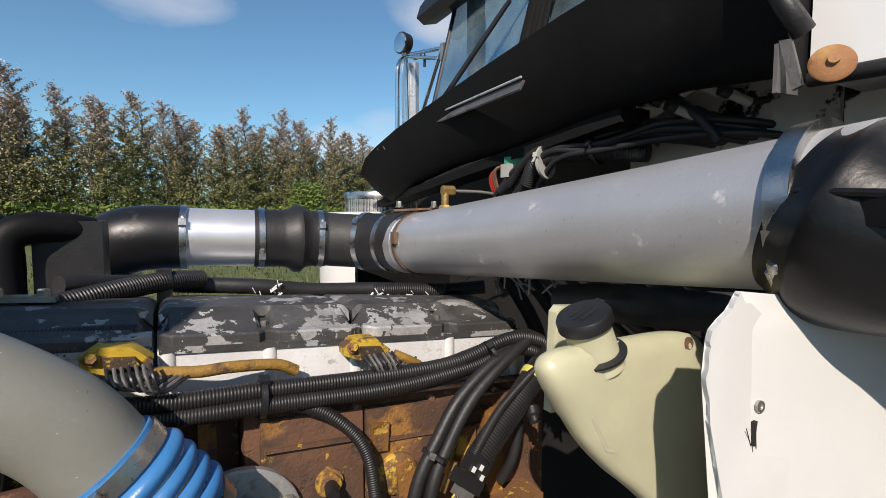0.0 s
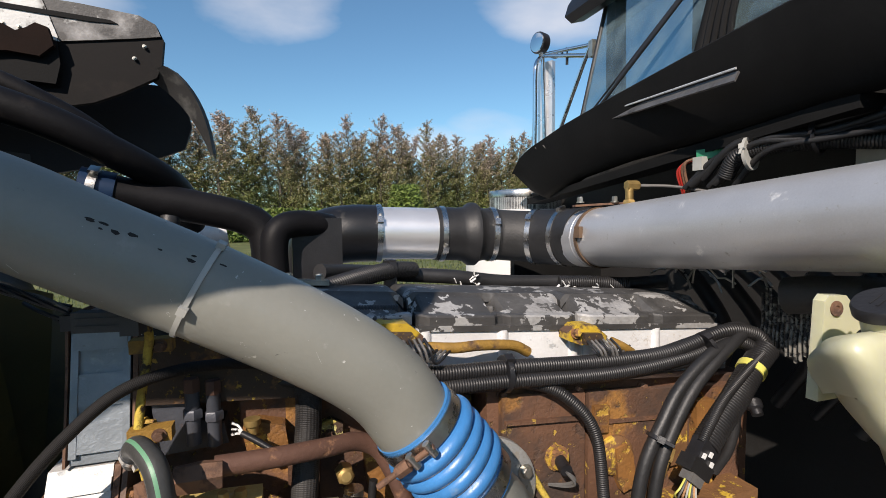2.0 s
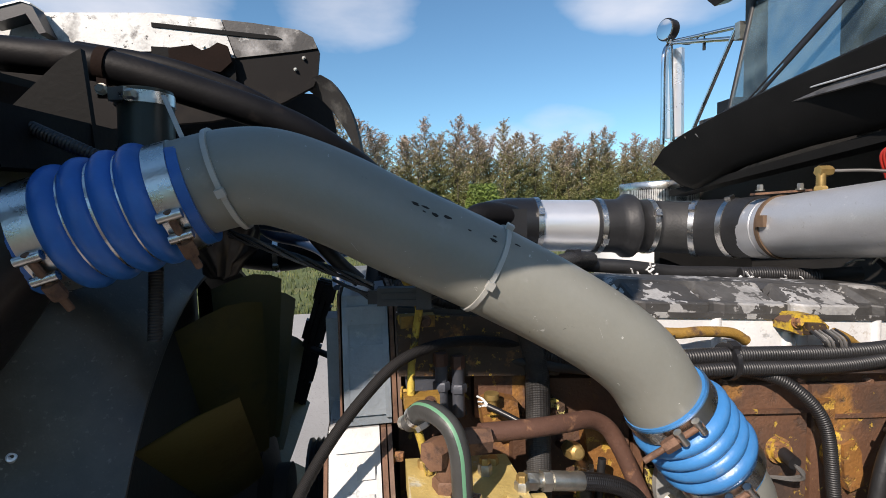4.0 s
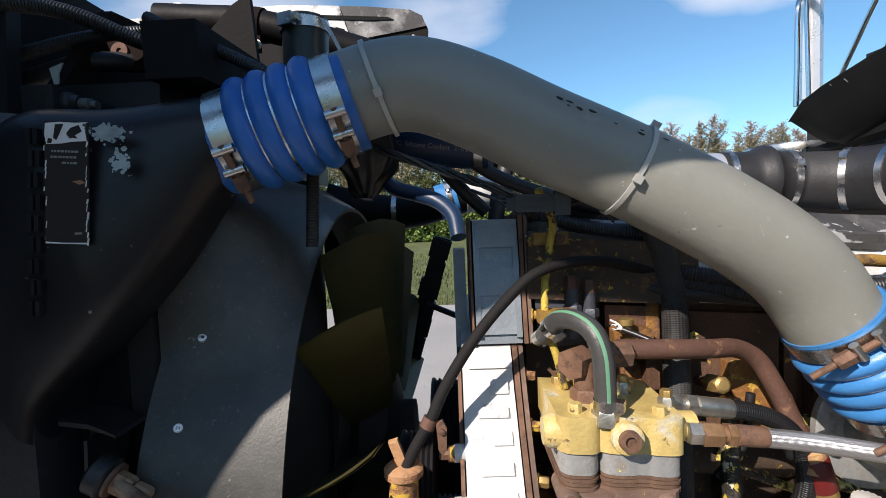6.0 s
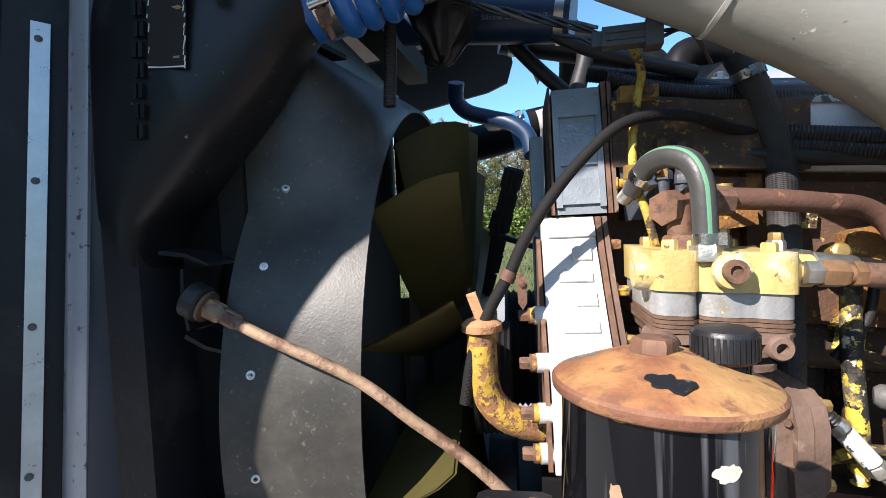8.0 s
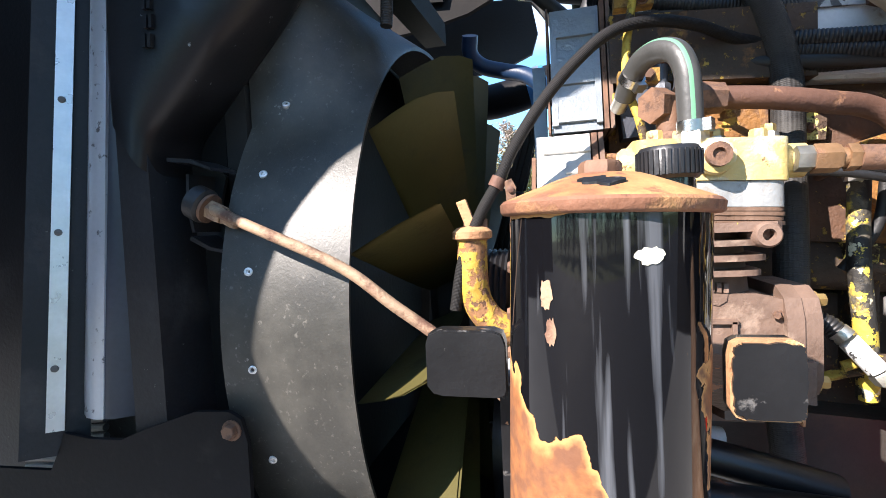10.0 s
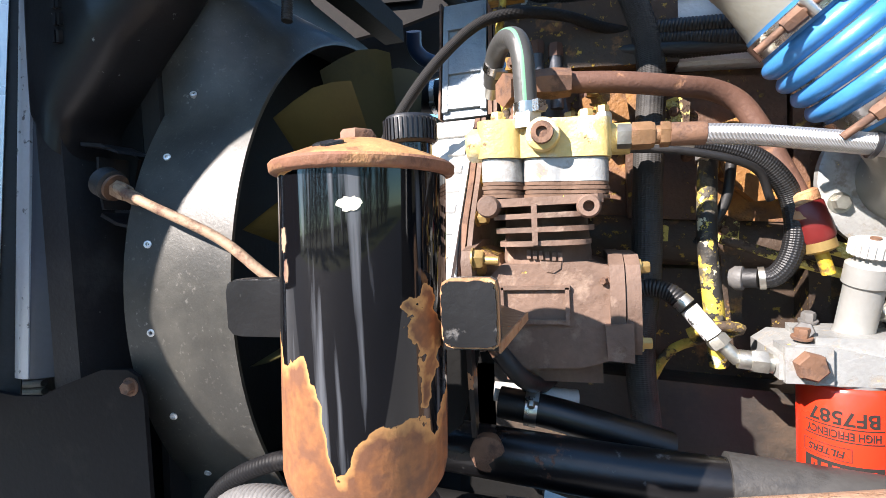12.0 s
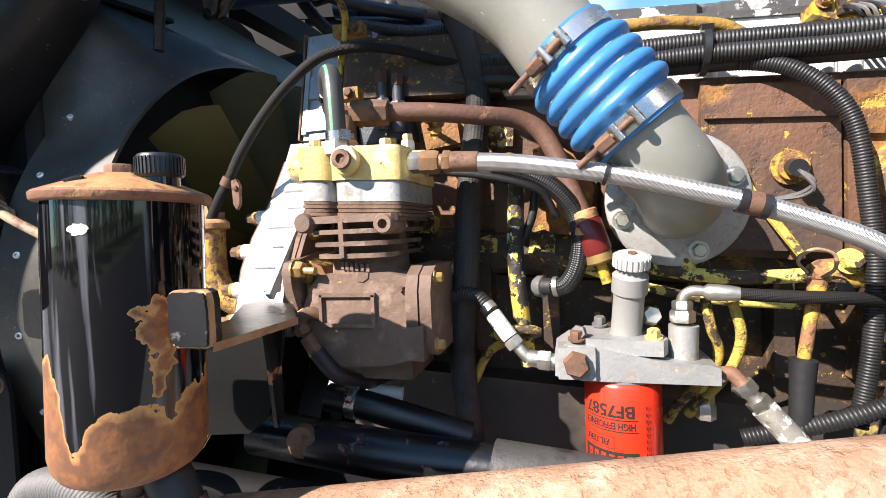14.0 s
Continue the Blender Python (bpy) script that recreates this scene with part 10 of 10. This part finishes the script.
def top_hoses():
    """Coolant pipes and hoses behind the charge pipe."""
    solid("radiator_hose", tube([(-1.02, 0.915, 1.90), (-0.95, 0.92, 1.896), (-0.846, 0.92, 1.884), (-0.704, 0.93, 1.845), (-0.571, 0.95, 1.80), (-0.49, 0.985, 1.757), (-0.43, 1.04, 1.718), (-0.408, 1.10, 1.685), (-0.405, 1.17, 1.63)], 0.027, 22, 8), "hosematt", None, "long black coolant hose crossing above the engine", "hose", "coolant hoses")
    solid("radiator_hose", tube([(-0.95, 1.06, 1.95), (-0.80, 1.06, 1.925), (-0.68, 1.07, 1.885), (-0.58, 1.09, 1.83), (-0.52, 1.12, 1.78)], 0.018, 18, 8), "hosematt", None, "thinner black hose above the engine front", "hose", "coolant hoses")
    g = thing("coolant_pipe", (-0.38, 1.04, 1.62), "thick black coolant pipe with elbow and blue hose end", "pipe")
    solid("pipe", tube([(-0.53, 1.02, 1.695), (-0.46, 1.03, 1.681), (-0.37, 1.04, 1.663), (-0.30, 1.045, 1.645), (-0.265, 1.045, 1.625), (-0.252, 1.04, 1.59), (-0.25, 1.03, 1.50)], 0.031, 26, 8), "hosematt", g)
    solid("blue_end", rod((-0.50, 1.025, 1.690), (-0.55, 1.015, 1.70), 0.0345, 26), "bluedark", g, "dark blue hose end")
    clamp((-0.525, 1.018, 1.6955), (1, 0, -0.2), 0.035, 0.014, (0, -0.6, 0.8), housing=0.008)
    solid("vent_pipe", tube([(-0.235, 0.985, 1.50), (-0.238, 0.985, 1.585), (-0.228, 0.99, 1.618), (-0.20, 1.0, 1.630), (-0.16, 1.02, 1.628), (-0.13, 1.04, 1.622)], 0.0255, 22, 8), "hosematt", None, "smooth black inverted U pipe on the engine", "pipe")
    solid("breather_box", box((-0.205, 1.005, 1.50), (-0.110, 1.10, 1.640)), "plastic", None, "black plastic breather box behind the engine", "breather", bev=0.012)
    solid("lower_hose", tube([(-0.84, 1.30, 1.585), (-0.75, 1.32, 1.56), (-0.66, 1.33, 1.545), (-0.58, 1.33, 1.555), (-0.51, 1.33, 1.575), (-0.44, 1.35, 1.59)], 0.045, 26, 8), "hosematt", None, "fat black hose on the far side of the fan", "hose", "coolant hoses")
    g = thing("far_blue_hose", (-0.52, 1.30, 1.57), "blue hose end with a silver clamp", "hose")
    solid("hose_wall", rod((-0.545, 1.33, 1.565), (-0.495, 1.332, 1.578), 0.048, 26), "blue", g)
    clamp((-0.512, 1.331, 1.574), (1, 0, 0.25), 0.049, 0.013, (0, -0.8, 0.6), housing=0.008)
    clamp((-0.66, 1.33, 1.545), (1, 0, 0), 0.046, 0.013, (0, -0.8, -0.6), housing=0.008)
    solid("far_pipe", rod((-0.48, 1.335, 1.58), (-0.36, 1.36, 1.60), 0.045), "whitecast", None, "pale pipe elbow beyond the engine", "pipe")
    solid("heater_hose", tube([(-0.66, 1.16, 1.66), (-0.664, 1.18, 1.625), (-0.64, 1.20, 1.60), (-0.59, 1.21, 1.585), (-0.54, 1.19, 1.565), (-0.505, 1.16, 1.53), (-0.495, 1.13, 1.48)], 0.0185, 18, 8), "bluedark", None, "dark blue heater hose curving down behind the gear cover", "hose", "coolant hoses")
    for pts, r in (([(-0.62, 0.86, 1.74), (-0.57, 0.84, 1.68), (-0.53, 0.83, 1.62), (-0.49, 0.82, 1.57), (-0.45, 0.82, 1.53)], 0.011),
                   ([(-0.64, 0.80, 1.70), (-0.52, 0.78, 1.64), (-0.44, 0.77, 1.585), (-0.36, 0.76, 1.55), (-0.28, 0.77, 1.53)], 0.010),
                   ([(-0.40, 0.95, 1.645), (-0.405, 0.94, 1.61), (-0.42, 0.93, 1.56), (-0.43, 0.92, 1.50)], 0.015),
                   ([(-0.36, 0.80, 1.545), (-0.30, 0.79, 1.525), (-0.22, 0.785, 1.50), (-0.12, 0.78, 1.49)], 0.013)):
        solid("engine_hose", tube(pts, r, 14, 7), "rubber", None, "black hose among the lines above the gear cover", "hose", "engine hoses")
    for k in range(4):
        a, w = 1.57 * k, 0.004
        pts = [(-0.60 + 0.024 * i, 0.66 - 0.005 * i + w * math.cos(a + i * 1.3), 1.615 - 0.0095 * i + w * math.sin(a + i * 1.3)) for i in range(8)]
        solid("thin_wire", tube(pts, 0.0021, 6, 5), "plastic" if k else "hosegrey", None, "thin twisted wire leading to a black plug", "wire", "thin wires")
    for pts in ([(-0.40, 0.76, 1.53), (-0.33, 0.75, 1.505), (-0.25, 0.75, 1.49), (-0.1, 0.755, 1.475)], [(-0.42, 0.80, 1.55), (-0.34, 0.785, 1.53), (-0.22, 0.78, 1.50), (-0.05, 0.78, 1.49)]):
        solid("wiring_conduit", ribbed(pts, 0.012, 0.006), "conduit", None, "black ribbed conduit at the front of the head", "conduit", "wiring conduits")
    g = thing("inline_plug", (-0.40, 0.62, 1.536), "black inline plug above the gear cover", "connector")
    ax = ((1, -0.1, -0.02), (0.1, 1, 0), (0.02, 0, 1))
    solid("shell", obox((-0.404, 0.621, 1.536), (0.024, 0.010, 0.0105), ax), "dustyblack", g, bev=0.002)
    solid("collar", obox((-0.374, 0.618, 1.535), (0.009, 0.012, 0.0145), ax), "dustyblack", g, bev=0.002)
    solid("nose", obox((-0.432, 0.624, 1.536), (0.007, 0.007, 0.008), ax), "plastic", g, bev=0.002)
    for w in (-0.004, 0.004):
        solid("latch_rib", obox((-0.404, 0.6105, 1.536 + w), (0.020, 0.0012, 0.0012), ax), "dustyblack", g)
    for k in range(2):
        solid("lead", tube([(-0.437, 0.624, 1.533 + 0.006 * k), (-0.450, 0.628, 1.543), (-0.465, 0.635, 1.549), (-0.48, 0.645, 1.556)], 0.0022, 6, 5), "plastic", g)
        solid("lead", tube([(-0.366, 0.618, 1.531 + 0.007 * k), (-0.345, 0.62, 1.538), (-0.325, 0.63, 1.530), (-0.30, 0.66, 1.51)], 0.0022, 6, 5), "plastic", g)
    for z, y in ((1.49, 0.69), (1.39, 0.665)):
        g = thing("yellow_clip", (-0.38, y, z), "yellow painted clip block on the gear cover", "clip", "yellow clips")
        solid("clip_body", box((-0.398, y - 0.008, z - 0.008), (-0.352, y + 0.012, z + 0.008)), "dirtylead", g, bev=0.003)
        bolt("bolt", (-0.365, y - 0.008, z), (0, -1, 0), 0.006, 0.006, "rust", g)
    solid("sheathed_lead", tube([(-0.395, 0.66, 1.555), (-0.375, 0.672, 1.515), (-0.378, 0.68, 1.48), (-0.386, 0.675, 1.43), (-0.388, 0.662, 1.38), (-0.378, 0.65, 1.34), (-0.37, 0.645, 1.30)], 0.0052, 10, 7), "yellowbraid", None, "yellow painted sheathed lead down the gear cover", "cable", "yellow leads")
    # fat printed coolant hose below the charge pipe
    a, b = V(-0.70, 0.835, 1.672), V(-0.44, 0.778, 1.628)
    g = thing("printed_hose", a, "fat blue-black silicone coolant hose with pale print", "hose", "coolant hoses")
    solid("hose_wall", rod(a, b, 0.0375, 32), "bluedark", g)
    solid("end_band", ring_strip(a.lerp(b, 0.945), b - a, 0.0378, 0.013, 0.0015), "steel", g, "steel band")
    cu = bpy.data.curves.new("letters", "FONT")
    cu.body, cu.size, cu.align_y, cu.extrude, cu.resolution_u = "5515-250C  Silicone Coolant  2-1/2", 0.0105, "CENTER", 0.0001, 2
    tmp = bpy.data.objects.new("letters", cu)
    scene.collection.objects.link(tmp)
    me = bpy.data.meshes.new_from_object(tmp.evaluated_get(bpy.context.evaluated_depsgraph_get()))
    bpy.data.objects.remove(tmp)
    bm = bmesh.new()
    bm.from_mesh(me)
    way = (b - a).normalized()
    out = (V(0, -1, 0) + way * way.y).normalized()
    rise = out.cross(way)
    rise = rise if rise.z > 0 else -rise
    for v in bm.verts:
        t = v.co.y / 0.0375 - 0.35
        v.co = a.lerp(b, 0.33) + way * v.co.x + (out * math.cos(t) + rise * math.sin(t)) * (0.0379 + v.co.z)
    solid("lettering", bm, "greyplastic", g, smooth=20)
    g = thing("hose_clip", (-0.839, 0.915, 1.85), "brown strap clip holding the long coolant hose", "clip")
    solid("loop", ring_strip((-0.840, 0.92, 1.883), (1, 0, -0.2), 0.0275, 0.016, 0.002, 28), "brownplate", g)
    solid("tab", obox((-0.840, 0.905, 1.845), (0.007, 0.003, 0.016), ((1, 0, 0), (0, 1, 0), (0, 0, 1))), "brownplate", g, bev=0.001)
    bolt("bolt", (-0.840, 0.902, 1.842), (0, -1, 0), 0.007, 0.008, "zinc", g)
    solid("loose_tie", tube([(-0.652, 0.632, 1.768), (-0.637, 0.612, 1.742), (-0.622, 0.596, 1.714), (-0.607, 0.575, 1.705)], 0.0028, 8, 5, squash=0.4), "tie", None, "loose pale cable tie end by the blue hose", "cable tie", "cable ties")
    g = thing("surge_pipe", (-0.67, 0.70, 1.62), "dark silicone coupling with a worm clamp above the fan", "pipe")
    solid("coupling", rod((-0.684, 0.66, 1.66), (-0.681, 0.66, 1.779), 0.0285, 26), "coupling", g)
    clamp((-0.682, 0.66, 1.768), (0, 0, 1), 0.0295, 0.013, (-0.35, -0.9, 0), housing=0.010)
    clamp((-0.683, 0.66, 1.708), (0, 0, 1), 0.0295, 0.011, (0.9, -0.2, 0), housing=0.008)
    bm = lathe((-0.626, 0.712, 1.555), (0.06, 0, 1), [(0.0, 0.006), (0.006, 0.016), (0.022, 0.022), (0.040, 0.037), (0.065, 0.044), (0.09, 0.041), (0.115, 0.048), (0.15, 0.050), (0.17, 0.042)], 40)
    for v in bm.verts:
        a = math.atan2(v.co.y - 0.712, v.co.x + 0.622)
        v.co += V(math.cos(a), math.sin(a), 0) * (0.006 * math.sin(3 * a + 60 * v.co.z) + 0.004 * math.sin(7 * a))
    solid("coolant_boot", bm, "rubbergloss", None, "creased glossy black rubber boot above the fan", "boot", smooth=60)
    solid("cross_brace", obox((-0.80, 0.98, 1.74), (0.03, 0.42, 0.03), ((1, 0, 0), (0, 1, 0.06), (0, -0.06, 1))), "blackmatt", None, "black sheet brace over the radiator", "brace", bev=0.004)
    solid("brace_panel", slab([(0.62, 1.70), (0.72, 1.83), (1.0, 1.86), (1.3, 1.80), (1.38, 1.70)], "x", -0.99, -0.97), "brownplate", None, "rusty brown radiator support panel", "panel")
    solid("brace_panel", slab([(0.55, 1.72), (0.55, 1.86), (1.4, 1.95), (1.4, 1.72)], "x", -1.12, -1.10), "blackmatt", None, "black inner grille panel", "panel")
    solid("wiring_conduit", ribbed([(-1.10, 0.60, 1.80), (-0.98, 0.63, 1.795), (-0.90, 0.66, 1.765), (-0.84, 0.70, 1.745)], 0.010, 0.005), "conduit", None, "black ribbed conduit above the radiator", "conduit", "wiring conduits")
    solid("wiring_conduit", ribbed([(-1.13, 0.66, 1.748), (-1.055, 0.66, 1.755), (-0.985, 0.66, 1.768), (-0.93, 0.665, 1.776), (-0.88, 0.70, 1.79)], 0.0085, 0.005), "conduit", None, "black ribbed conduit above the cooler", "conduit", "wiring conduits")
    solid("wiring_conduit", ribbed([(-0.86, 0.62, 1.775), (-0.815, 0.615, 1.750), (-0.776, 0.612, 1.731), (-0.722, 0.615, 1.704), (-0.68, 0.64, 1.68)], 0.0078, 0.005), "conduit", None, "black ribbed conduit above the blue hose", "conduit", "wiring conduits")
    solid("vent_hose", tube([(-1.13, 0.68, 1.715), (-1.06, 0.68, 1.728), (-0.99, 0.68, 1.745), (-0.94, 0.70, 1.752), (-0.90, 0.74, 1.755)], 0.013, 14, 6), "rubber", None, "smooth black hose above the cooler", "hose", "engine hoses")
    g = thing("cooler_bracket", (-0.90, 0.70, 1.75), "brown rusty bolted bracket above the cooler", "bracket")
    solid("plate", slab([(-0.990, 1.760), (-0.955, 1.740), (-0.895, 1.738), (-0.870, 1.752), (-0.872, 1.775), (-0.905, 1.790), (-0.985, 1.792)], "y", 0.695, 0.703), "brownplate", g, bev=0.003)
    for x, z in ((-0.945, 1.765), (-0.893, 1.764)):
        solid("washer", lathe((x, 0.695, z), (0, -1, 0), [(0, 0.012), (0.003, 0.0115), (0.003, 0.004), (0.001, 0.003)], 18), "rustpipe", g)
    g = thing("cooler_sensor", (-0.935, 0.60, 1.66), "black sensor with a pale steel tip on the cooler", "sensor")
    solid("block", box((-0.985, 0.58, 1.648), (-0.948, 0.62, 1.690)), "plastic", g, bev=0.004)
    solid("body", lathe((-0.955, 0.60, 1.674), (1, 0, -0.1), [(0, 0.013), (0.012, 0.013), (0.015, 0.010), (0.024, 0.010)], 18), "rubber", g)
    solid("tip", lathe((-0.932, 0.60, 1.6715), (1, 0, -0.1), [(0, 0.0075), (0.012, 0.0075), (0.013, 0.005), (0.020, 0.005)], 14), "hosegrey", g, "pale steel tip")
    solid("frayed_tie", slab([(-0.985, 1.722), (-0.968, 1.728), (-0.974, 1.716), (-0.975, 1.695), (-0.979, 1.695)], "y", 0.622, 0.624), "tie", None, "frayed pale tie end above the cooler", "cable tie", "cable ties")
    solid("support_plate", slab([(-0.93, 1.70), (-0.80, 1.83), (-0.775, 1.845), (-0.765, 1.70)], "y", 0.72, 0.73), "blackmatt", None, "matt black support plate over the radiator", "panel", bev=0.002)
    solid("wiring_conduit", ribbed([(-0.683, 0.668, 1.61), (-0.684, 0.662, 1.56), (-0.687, 0.657, 1.492)], 0.0085, 0.005), "conduit", None, "short black ribbed drain conduit by the shroud", "conduit", "wiring conduits")


intake()
washer_tank()
finned_panel()
torn_fender()
cab()
firewall_wiring()
far_side()
hood()
top_hoses()
